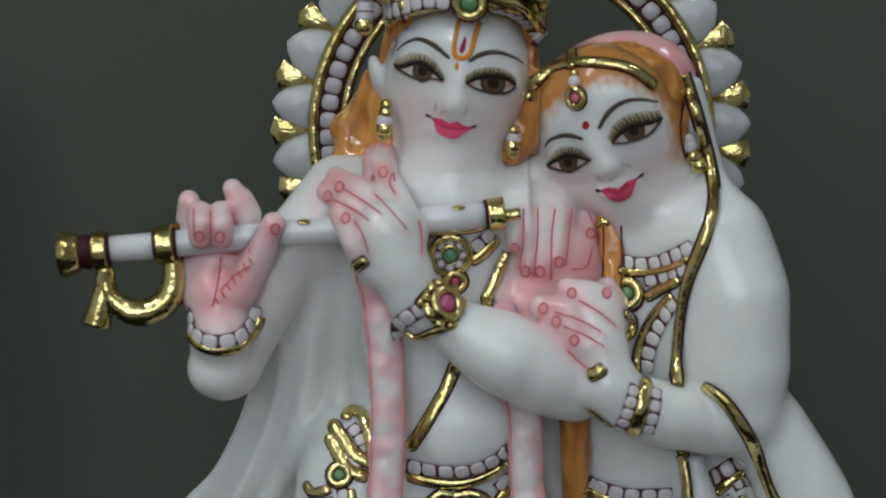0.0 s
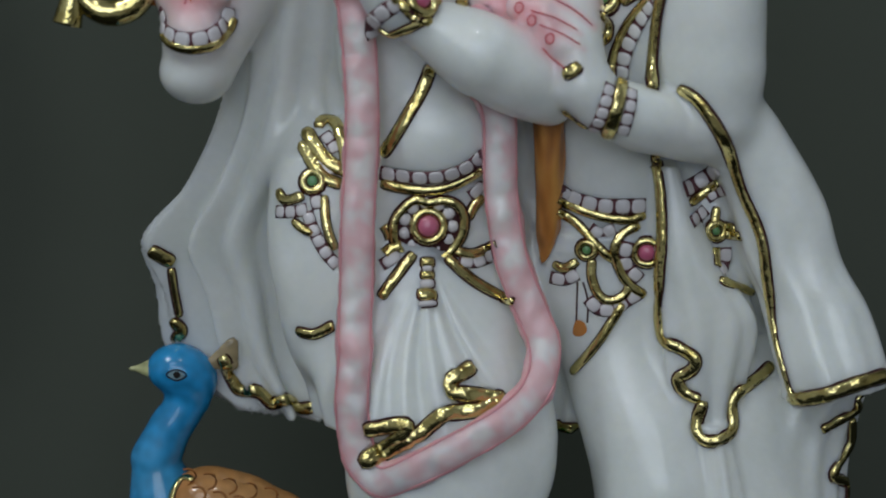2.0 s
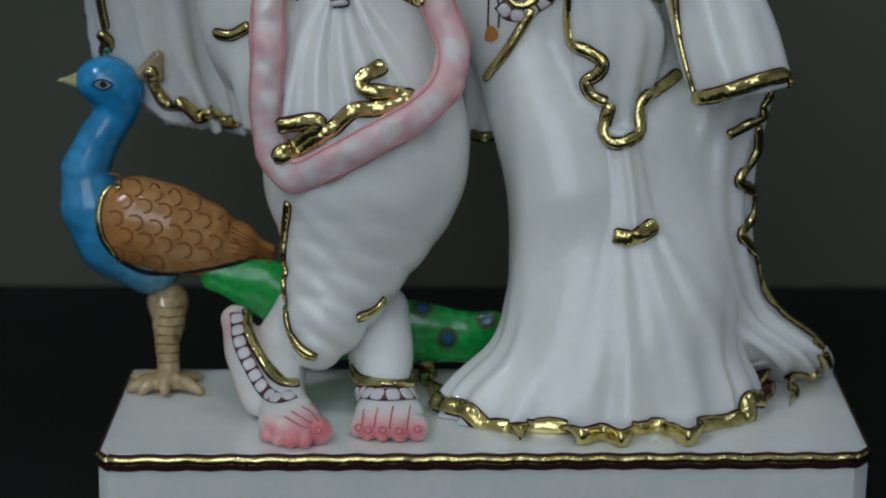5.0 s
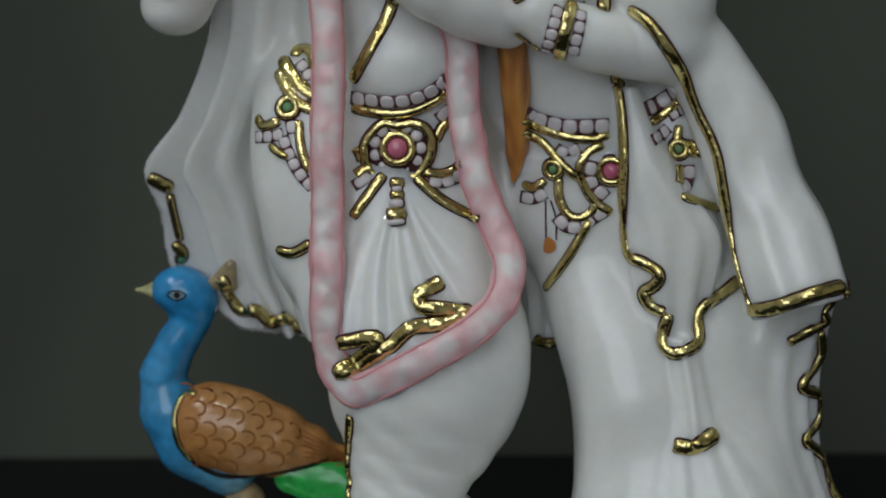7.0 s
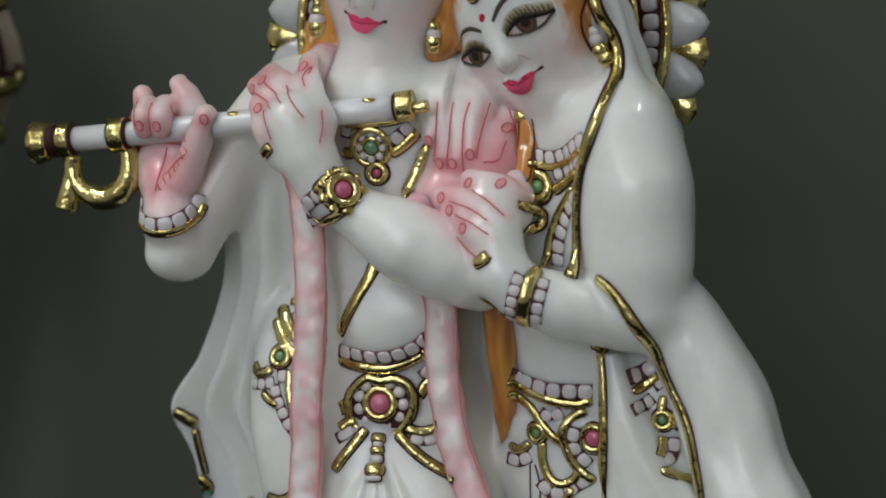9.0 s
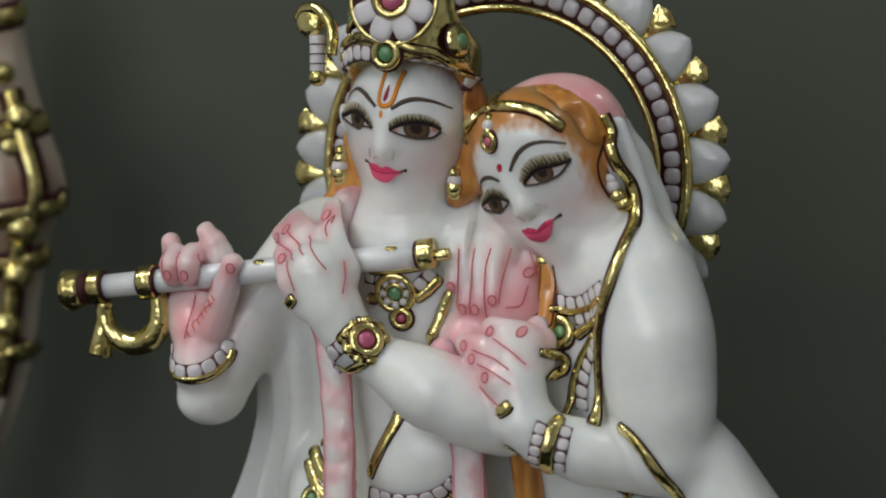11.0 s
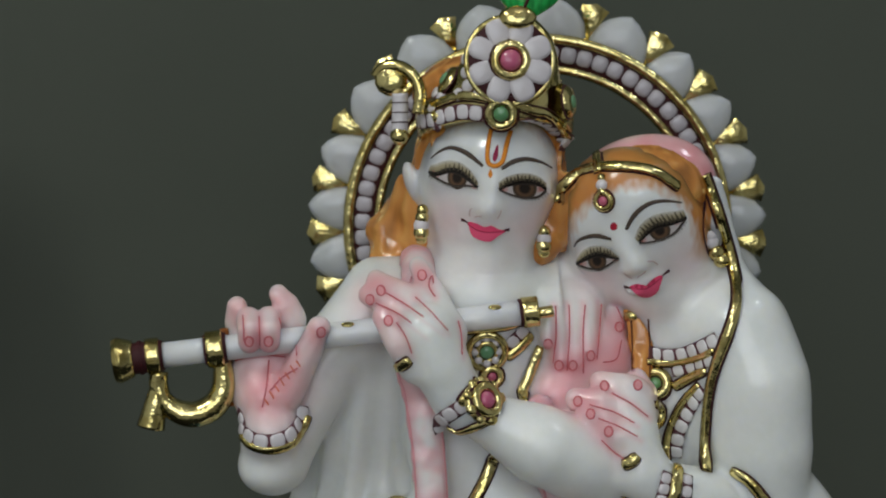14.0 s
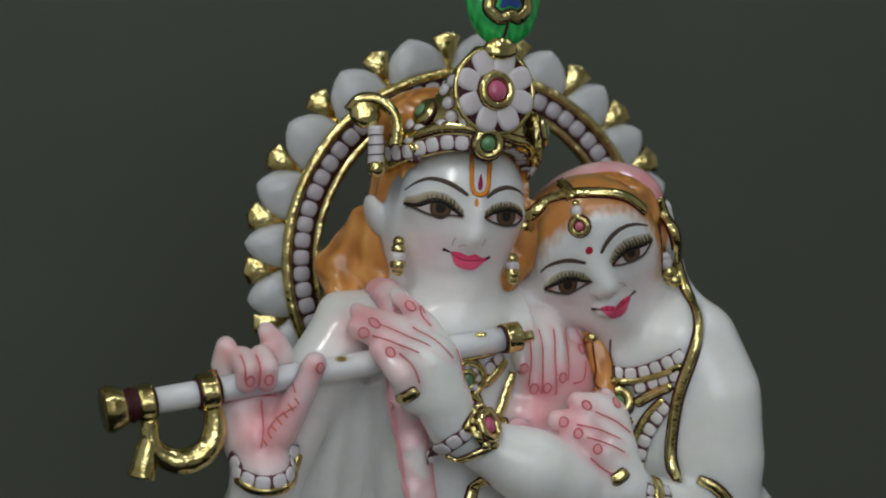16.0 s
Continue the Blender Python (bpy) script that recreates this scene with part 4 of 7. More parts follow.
# where the fingers part
FINGERS = ([(-0.0310, -0.0050, 0.2930), (-0.0310, -0.0050, 0.2830), (-0.0320, -0.0050, 0.2720)],
           [(-0.0260, -0.0050, 0.2930), (-0.0260, -0.0050, 0.2830), (-0.0270, -0.0050, 0.2690)],
           [(-0.0200, -0.0050, 0.2930), (-0.0210, -0.0050, 0.2830), (-0.0210, -0.0050, 0.2680)],
           [(-0.0140, -0.0050, 0.2930), (-0.0150, -0.0050, 0.2830), (-0.0160, -0.0050, 0.2730)],
           [(-0.0070, 0.0040, 0.2910), (-0.0050, 0.0040, 0.2860), (-0.0040, 0.0040, 0.2820)],
           [(-0.1390, -0.0120, 0.2930), (-0.1390, -0.0120, 0.2870), (-0.1390, -0.0120, 0.2800)],
           [(-0.1450, -0.0080, 0.2930), (-0.1450, -0.0080, 0.2870), (-0.1450, -0.0080, 0.2840)],
           [(-0.1320, -0.0100, 0.2920), (-0.1310, -0.0100, 0.2860), (-0.1320, -0.0100, 0.2800)],
           [(-0.1250, -0.0080, 0.2870), (-0.1260, -0.0080, 0.2820), (-0.1260, -0.0080, 0.2780)],
           [(-0.1360, -0.0060, 0.2760), (-0.1370, -0.0060, 0.2680), (-0.1390, -0.0060, 0.2590)],
           [(-0.1260, -0.0060, 0.2730), (-0.1310, -0.0060, 0.2700), (-0.1360, -0.0060, 0.2650)],
           [(-0.1480, -0.0060, 0.2760), (-0.1400, -0.0060, 0.2780), (-0.1300, -0.0060, 0.2770)],
           [(-0.0210, -0.0200, 0.2590), (-0.0120, -0.0200, 0.2560), (-0.0050, -0.0200, 0.2520)],
           [(-0.0180, -0.0200, 0.2540), (-0.0110, -0.0200, 0.2510), (-0.0040, -0.0200, 0.2470)],
           [(-0.0130, -0.0200, 0.2630), (-0.0060, -0.0200, 0.2590), (-0.0000, -0.0200, 0.2540)],
           [(-0.0170, -0.0200, 0.2460), (-0.0130, -0.0200, 0.2420), (-0.0090, -0.0200, 0.2390)],
           [(-0.0060, 0.0000, 0.2790), (-0.0080, 0.0000, 0.2720), (-0.0130, 0.0000, 0.2710)],
           [(-0.0940, -0.0140, 0.3010), (-0.0860, -0.0140, 0.2960), (-0.0740, -0.0140, 0.2870)],
           [(-0.0970, -0.0140, 0.2970), (-0.0890, -0.0140, 0.2930), (-0.0800, -0.0140, 0.2860)],
           [(-0.0900, -0.0140, 0.2900), (-0.0870, -0.0140, 0.2850), (-0.0850, -0.0140, 0.2790)],
           [(-0.0830, -0.0140, 0.2990), (-0.0780, -0.0140, 0.2940), (-0.0720, -0.0140, 0.2870)],
           [(-0.0680, -0.0140, 0.2900), (-0.0670, -0.0140, 0.2850), (-0.0670, -0.0140, 0.2780)],
           [(-0.0760, -0.0140, 0.3080), (-0.0780, -0.0140, 0.3030), (-0.0760, -0.0140, 0.2990)])
flesh = [((-0.137, -0.01, 0.2681), 0.017, PINK, 0.85), ((-0.1472, 0, 0.2944), 0.008, PINK, 0.6), ((-0.1315, 0, 0.2974), 0.008, PINK, 0.6), ((-0.1185, -0.012, 0.2859), 0.008, PINK, 0.7),
         ((-0.1408, -0.01, 0.2837), 0.008, PINK, 0.5), ((-0.0972, -0.002, 0.3006), 0.011, PINK, 0.8), ((-0.0938, -0.014, 0.291), 0.007, PINK, 0.75), ((-0.0812, -0.006, 0.3079), 0.008, PINK, 0.85), ((-0.0895, -0.022, 0.2833), 0.006, PINK, 0.45),
         ((-0.0258, -0.003, 0.2682), 0.010, SOFT, 0.75), ((-0.0325, -0.004, 0.2600), 0.009, SOFT, 0.9), ((-0.0105, 0.000, 0.2735), 0.010, SOFT, 0.85), ((-0.0076, 0.004, 0.2842), 0.007, SOFT, 0.8), ((-0.0050, 0.000, 0.2730), 0.008, SOFT, 0.85),
         ((-0.0340, -0.005, 0.2790), 0.0045, PINK, 0.5), ((-0.0300, -0.005, 0.2710), 0.0045, PINK, 0.5), ((-0.0250, -0.006, 0.2710), 0.0045, PINK, 0.5), ((-0.0180, -0.003, 0.2740), 0.0045, PINK, 0.5),
         ((-0.0195, -0.016, 0.2625), 0.009, SOFT, 0.85), ((-0.0230, -0.019, 0.2585), 0.0058, SOFT, 0.9), ((-0.0158, -0.024, 0.2510), 0.0062, SOFT, 0.9), ((-0.0010, -0.010, 0.2612), 0.009, SOFT, 0.85), ((-0.0090, -0.022, 0.2410), 0.006, SOFT, 0.6)]
palm = (pts[:, 2] > 0.23) & (pts[:, 2] < 0.32) & (pts[:, 1] < 0.016)
for spots, own in ((flesh, palm), ([((-0.0938, -0.005, 0.0295), 0.012, PINK, 0.5), ((-0.0879, -0.02, 0.0069), 0.008, PINK, 0.4), ((-0.0801, -0.0496, 0.003), 0.007, TOE, 0.75), ((-0.0735, -0.0585, 0.003), 0.008, TOE, 0.75), ((-0.0663, -0.0611, 0.003), 0.008, TOE, 0.7),
                                                               ((-0.0604, -0.0511, 0.006), 0.010, TOE, 0.9), ((-0.0459, -0.0493, 0.004), 0.0085, TOE, 0.85), ((-0.0376, -0.0546, 0.004), 0.0085, TOE, 0.85), ((-0.0304, -0.0559, 0.004), 0.0085, TOE, 0.85), ((-0.0242, -0.0548, 0.004), 0.0085, TOE, 0.85)], pts[:, 2] < 0.045)):
    for centre, reach, colour, amount in spots:
        k = (own * amount * np.exp(-(np.linalg.norm(pts - np.array(centre), axis=1) / reach) ** 2))[:, None]
        tone = tone * (1 - k) + np.array(colour) * k
for way in FINGERS:
    way = np.array(way)
    far = np.full(len(pts), 1.0)
    for a, c in zip(way, way[1:]):
        t = np.clip(((pts - a)[:, ::2] @ (c - a)[::2]) / ((c - a)[::2] @ (c - a)[::2]), 0, 1)[:, None]
        gap = pts - a - t * (c - a)
        far = np.minimum(far, np.hypot(gap[:, 0], gap[:, 2]) + 0.12 * np.abs(gap[:, 1]))
    k = (palm * 0.5 * np.exp(-(far / 0.0019) ** 2))[:, None]
    tone = tone * (1 - k) + np.array((0.86, 0.36, 0.4)) * k
statue.add(pts, quads, STONE, tone)
for clay, colour in ((hair, ORANGE), (braid, ORANGE)):
    pts, quads = clay.skin()
    v = wobble(pts * np.array((1, 1, 0.2)), 330)[:, None]
    pts[:, 1] -= 0.0009 * v[:, 0]
    if clay is hair:
        turned(pts)
        pts[:, 0] += 0.0022 * wobble(pts, 130, 5)
    statue.add(pts, quads, ENAMEL, np.array(colour) * (1 + 0.6 * np.clip(v, -0.6, 0)) + np.array((0.10, 0.10, 0.03)) * np.clip(2 * v, 0, 1))
pts, quads = veil.skin()
turned(pts)
statue.add(pts, quads, ENAMEL, np.array((0.82, 0.42, 0.43)) + np.array((0.05, 0.22, 0.2)) * wobble(pts, 120)[:, None])
pts, quads = gar.skin()
v = np.clip(0.5 + 1.5 * wobble(pts, 110) + 0.7 * wobble(pts, 280, 9), 0, 1)[:, None]
pts[:, 1] -= 0.0008 * wobble(pts, 160, 3)
pts[:, 0] += 0.0005 * wobble(pts, 220, 7)
line = np.array([tuple(p) for p in rope])
side = np.full(len(pts), 1.0)
for a, c in zip(line, line[1:]):
    t = np.clip(((pts - a) @ (c - a)) / ((c - a) @ (c - a)), 0, 1)[:, None]
    gap = pts - a - t * (c - a)
    side = np.minimum(side, np.hypot(gap[:, 0], gap[:, 2]))
v = (np.clip((0.0062 - side) / 0.0042, 0, 1)[:, None] ** 0.6 * (0.3 + 0.7 * v)) ** 0.8
v *= 1 - np.clip((pts[:, 2:] - 0.240) / 0.010, 0, 1) * (pts[:, :1] > -0.06)
statue.add(pts, quads, BLUSH, np.array((0.86, 0.8, 0.79)) * v + np.array((0.84, 0.42, 0.46)) * (1 - v))
pts, quads = pb.skin()
statue.add(pts, quads, ENAMEL, (1 + 0.3 * wobble(pts, 260)[:, None]) * brushed(pts, BLUE, [((-0.1224, 0.03, 0.0407), 0.022, (0.2, 0.45, 0.55), 0.8), ((-0.1588, 0.035, 0.0773), 0.016, (0.1, 0.36, 0.6), 0.5)]))
pts, quads = wing.skin()
# brown wing with a golden highlight painted into its middle
statue.add(pts, quads, ENAMEL, brushed(pts, (0.46, 0.2, 0.055), [((-0.1154, 0.02, 0.0681), 0.024, (0.58, 0.32, 0.12), 0.85)]) * (1 + 0.25 * wobble(pts, 300)[:, None]))
pts, quads = tail.skin()
statue.add(pts, quads, ENAMEL, np.array(GREEN) * (1 + 0.4 * wobble(pts, 350)[:, None]))
for clay, colour in ((leg, TAN), (crest, (0.35, 0.27, 0.15)), (beak, (0.5, 0.5, 0.25))):
    pts, quads = clay.skin()
    statue.add(pts, quads, ENAMEL, np.array(colour) * (1 + 0.4 * wobble(pts, 350)[:, None]))
pts, quads = crown.skin()
turned(pts)
statue.add(pts, quads, GOLD, (0.8, 0.6, 0.2))
pts, quads = fea.skin()
statue.add(pts, quads, ENAMEL, np.array((0.03, 0.42, 0.09)) * (1 + 0.7 * wobble(pts * np.array((1, 1, 0.25)), 700)[:, None]))
statue.settle()

# ---- plinth ----
plan = [(-0.1375, 0.04), (-0.14, -0.0555), (-0.1362, -0.06), (0.1335, -0.06), (0.14, -0.054), (0.1505, 0.04)]
low, mid, top = ([(x * k, (y + 0.01) * k - 0.01, z) for x, y in plan] for z, k in ((-0.03, 1.0), (-0.0012, 1.0), (0.0002, 0.992)))
statue.add(top, [(0, 1, 2, 3, 4, 5)], STONE, WHITE)
for a, c in ((low, mid), (mid, top)):
    for i in range(6):
        j = (i + 1) % 6
        statue.add([a[i], a[j], c[j], c[i]], [(0, 1, 2, 3)], STONE, WHITE)
for z, wide, high, kind, colour in ((-0.0032, 0.0032, 0.0006, INK, MAROON), (-0.0026, 0.0018, 0.0012, GOLD, (0.8, 0.6, 0.2))):
    for i in range(6):
        j = (i + 1) % 6
        a, c = Vector((*plan[i], z)), Vector((*plan[j], z))
        n = (c - a).cross(Vector((0, 0, 1))).normalized()
        m = max(3, int((c - a).length / 0.004))
        q = np.array([a.lerp(c, k / m) + Vector((0, 0, 0.0003 * math.sin(k * 1.7 + i))) for k in range(m + 1)])
        statue.strip(q, np.tile(tuple(n), (m + 1, 1)), wide, high, kind, colour, 8)

# ---- ring of light behind the heads ----
hub = Vector((-0.0303, 0.058, 0.3160))
ring_from = len(statue.points)


def arc(radius, a0, a1, y=0.0, n=60):
    return [hub + Vector((radius * math.cos(radians(a)), y, radius * math.sin(radians(a)))) for a in np.linspace(a0, a1, n)]


def hoop(radius, wide, high, kind, colour, y=0.0, a0=-32, a1=212):
    q = np.array([tuple(v) for v in arc(radius, a0, a1, y, 110)])
    statue.strip(q, np.tile((0.0, -1.0, 0.0), (len(q), 1)), wide, high, kind, colour, 8)


hoop(0.0680, 0.0069, 0.0035, INK, MAROON)
hoop(0.0737, 0.0021, 0.0018, GOLD, (0.8, 0.6, 0.2), -0.003)
hoop(0.0622, 0.0018, 0.0016, GOLD, (0.8, 0.6, 0.2), -0.003)
# pearls greyer than LILAC: the weaker light behind the heads is in their colour
statue.pearls(arc(0.0681, -32, 212, -0.0034, 80), 0.0031, stick=False, under=False, colour=(0.44, 0.41, 0.44))
CHIPS = (-34, -19.5, -4.9, 9.4, 24.7, 40.2, 55.8, 74.4, 94, 113.7, 132.5, 150.8, 166.6, 180.6, 195.4, 210, 225)
for before, after in zip(CHIPS, CHIPS[1:]):
    a, wide = radians((before + after) / 2), (after - before) / 16
    out = Vector((math.cos(a), 0, math.sin(a)))
    side = Vector((math.sin(a), 0, -math.cos(a)))
    shape = [(0.070, -0.0085), (0.0765, -0.0100), (0.0815, -0.0096), (0.0862, -0.0068), (0.0892, -0.0034), (0.0908, 0.0), (0.0892, 0.0034), (0.0862, 0.0068), (0.0815, 0.0096), (0.0765, 0.0100), (0.070, 0.0085)]
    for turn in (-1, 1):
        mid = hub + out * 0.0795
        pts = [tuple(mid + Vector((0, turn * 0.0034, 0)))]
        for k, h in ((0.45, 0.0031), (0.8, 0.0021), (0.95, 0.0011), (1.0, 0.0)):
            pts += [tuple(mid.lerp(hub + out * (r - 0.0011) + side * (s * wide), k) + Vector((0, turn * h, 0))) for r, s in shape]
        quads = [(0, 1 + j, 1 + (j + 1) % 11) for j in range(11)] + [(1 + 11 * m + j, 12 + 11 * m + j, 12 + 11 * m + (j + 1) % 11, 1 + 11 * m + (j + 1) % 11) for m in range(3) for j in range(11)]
        # shade on the white petals is put into this grey
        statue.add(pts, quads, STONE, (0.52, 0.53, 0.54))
    a = radians(after)
    out = Vector((math.cos(a), 0, math.sin(a)))
    side = Vector((math.sin(a), 0, -math.cos(a)))
    for turn in (-1, 1):
        p, n = hub + out * 0.0838 + Vector((0, -0.001 * turn, 0)), Vector((0, -turn, 0))
        tip = [p + out * 0.0042 + side * 0.0055, p + out * 0.0062, p + out * 0.0042 - side * 0.0055, p - out * 0.0085, p + n * 0.004 + out * 0.0012]
        statue.add([tuple(v) for v in tip], [(0, 1, 4), (1, 2, 4), (2, 3, 4), (3, 0, 4)], GOLD, (0.8, 0.6, 0.2))
# the ring stands a little turned, its west side farther back
for p in statue.points[ring_from:]:
    p[:, 0] = hub.x + 1.01 * (p[:, 0] - hub.x)
    p[:, 2] = hub.z + 1.01 * (p[:, 2] - hub.z)
    p[:, 1] -= 0.1 * (p[:, 0] - hub.x)

# ---- crown ornaments ----
statue.pearls([(-0.0827, -0.002, 0.3581), (-0.0761, -0.008, 0.3603), (-0.0661, -0.012, 0.3641), (-0.0575, -0.013, 0.364)], 0.0027, reach=0.026)
statue.pearls([(-0.0429, -0.013, 0.3618), (-0.0343, -0.009, 0.3587), (-0.0289, -0.004, 0.3542), (-0.0244, 0, 0.3505)], 0.0025, reach=0.026)
statue.trim([(-0.0827, -0.002, 0.3618), (-0.075, -0.008, 0.3657), (-0.066, -0.012, 0.3697), (-0.0579, -0.013, 0.3698), (-0.0534, -0.014, 0.3682)], 0.0016, 0.0014, reach=0.026)
statue.trim([(-0.0476, -0.014, 0.3677), (-0.04, -0.012, 0.3651), (-0.0332, -0.009, 0.3632), (-0.0274, -0.003, 0.3575), (-0.0236, 0.001, 0.3517)], 0.0014, 0.0013, reach=0.026)
statue.gem((-0.0511, -0.0135, 0.364), 0.0028, (0.12, 0.3, 0.13), 0.0016)
for c in ((-0.0710, -0.0030, 0.3760), (-0.0258, -0.004, 0.3678)):
    p, n, _ = statue.touch(c, 0.03, WEST if c[0] < -0.05 else FRONT)
    statue.blob(p - n * 0.0004, n, 0.0066, 0.0012, INK, MAROON, 16, 3)
    statue.blob(p, n, 0.0060, 0.0022, GOLD, (0.8, 0.6, 0.2), 16, 4)
    statue.blob(p + n * 0.0016, n, 0.0026, 0.0013, ENAMEL, (0.16, 0.34, 0.17), 12, 4)
bloom, face, _ = statue.touch((-0.0476, -0.012, 0.3831))
face = Vector((0.05, -0.98, 0.1))
u, v = Vector((1, 0, 0)), Vector((0, 0.1, 1))
statue.blob(bloom - face * 0.0004, face, 0.0158, 0.0016, INK, MAROON, 22, 3)
statue.ring(bloom - face * 0.0004, face, 0.0156, 0.0011)
for i in range(8):
    a = 2 * math.pi * (i + 0.5) / 8
    out = u * math.cos(a) + v * math.sin(a)
    statue.blob(bloom + out * 0.0104 + face * 0.0006, face, 0.0043, 0.0013, PEARL, (0.62, 0.58, 0.6), 16, 4, across=(out, 0.0052), square=0.72, crisp=0.4)
statue.gem(bloom + face * 0.0012, 0.0038, (0.55, 0.12, 0.22), 0.0018, False, face)
statue.blob((-0.0446, -0.012, 0.3981), (0, -0.95, 0.3), 0.0045, 0.003, GOLD, (0.8, 0.6, 0.2), 12, 4, across=((1, 0, 0), 0.007))
for c in [(-0.0780, -0.0060, 0.3670), (-0.0740, -0.0060, 0.3700), (-0.0660, -0.0060, 0.3710), (-0.0620, -0.0060, 0.3740), (-0.0630, -0.0060, 0.3790), (-0.0640, -0.0060, 0.3840), (-0.0610, -0.0060, 0.3870), (-0.0770, -0.0060, 0.3720), (-0.0570, -0.0060, 0.3710)]:
    p, n, _ = statue.touch(c, 0.03, WEST)
    statue.blob(p - n * 0.0004, n, 0.0029, 0.0010, INK, GAP, 10, 3)
    statue.blob(p, n, 0.0025, 0.0014, PEARL, LILAC, 10, 3)
loop = [(-0.0948, 0.0130, 0.377), (-0.0911, 0.0110, 0.381), (-0.0854, 0.0090, 0.3809), (-0.0806, 0.0070, 0.377), (-0.0787, 0.0060, 0.3714), (-0.0796, 0.0060, 0.3639)]
q, n = statue.route(loop, stick=False)
statue.strip(q, n, 0.0024, 0.0024, GOLD, (0.8, 0.6, 0.2), 8)
statue.blob((-0.0891, 0.0110, 0.3764), (-0.2, -1, 0.1), 0.0062, 0.003, GOLD, (0.8, 0.6, 0.2), 12, 4)
q, n = statue.route([(-0.0860, 0.0090, 0.3714), (-0.0861, 0.0090, 0.3645), (-0.0864, 0.0090, 0.3572)], stick=False)
statue.strip(q, n, 0.003, 0.003, PEARL, LILAC, 10)
for y in (188, 206, 224):
    statue.ring(Vector((-0.0861, 0.0090, 0.3643)) + Vector((0, 0, (206 - y) * 0.0002)), (0, 0.1, 1), 0.003, 0.0003, INK, MAROON)
statue.blob((-0.0864, 0.0090, 0.3559), (0, -1, 0), 0.0036, 0.0036, GOLD, (0.8, 0.6, 0.2), 10, 4)
# eye of the feather
heart = [(-0.0380, -0.0070, 0.4240), (-0.0320, -0.0070, 0.4180), (-0.0310, -0.0070, 0.4130), (-0.0350, -0.0070, 0.4090), (-0.0380, -0.0070, 0.4110), (-0.0420, -0.0070, 0.4090), (-0.0470, -0.0070, 0.4130), (-0.0450, -0.0070, 0.4190)]
statue.trim(heart, 0.0019, 0.0013, closed=True, sharp=True, eye=WEST)
statue.patch([(-0.0380, -0.0070, 0.4200), (-0.0340, -0.0070, 0.4150), (-0.0360, -0.0070, 0.4130), (-0.0380, -0.0070, 0.4140), (-0.0420, -0.0070, 0.4130), (-0.0420, -0.0070, 0.4150)], (0.02, 0.06, 0.24), 0.0004, kind=ENAMEL, eye=WEST)
statue.line([(-0.0390, -0.0070, 0.4090), (-0.0400, -0.0070, 0.4050), (-0.0420, -0.0070, 0.4010)], 0.0006, eye=WEST)

# ---- faces ----
DARK, BROWN, LID, EYEWHITE = (0.014, 0.010, 0.008), (0.14, 0.078, 0.042), [(0.62, 0.59, 0.53), (0.38, 0.33, 0.22), (0.3, 0.25, 0.15), (0.08, 0.062, 0.04)], (0.62, 0.56, 0.55)


def disc(c, r, colour, lift, rows=3, kind=INK):
    statue.patch([c + Vector((r * math.cos(a), 0, r * math.sin(a))) for a in np.linspace(0, 2 * math.pi, 10)[:-1]], colour, lift, rows, kind=kind, eye=WEST, reach=0.026)


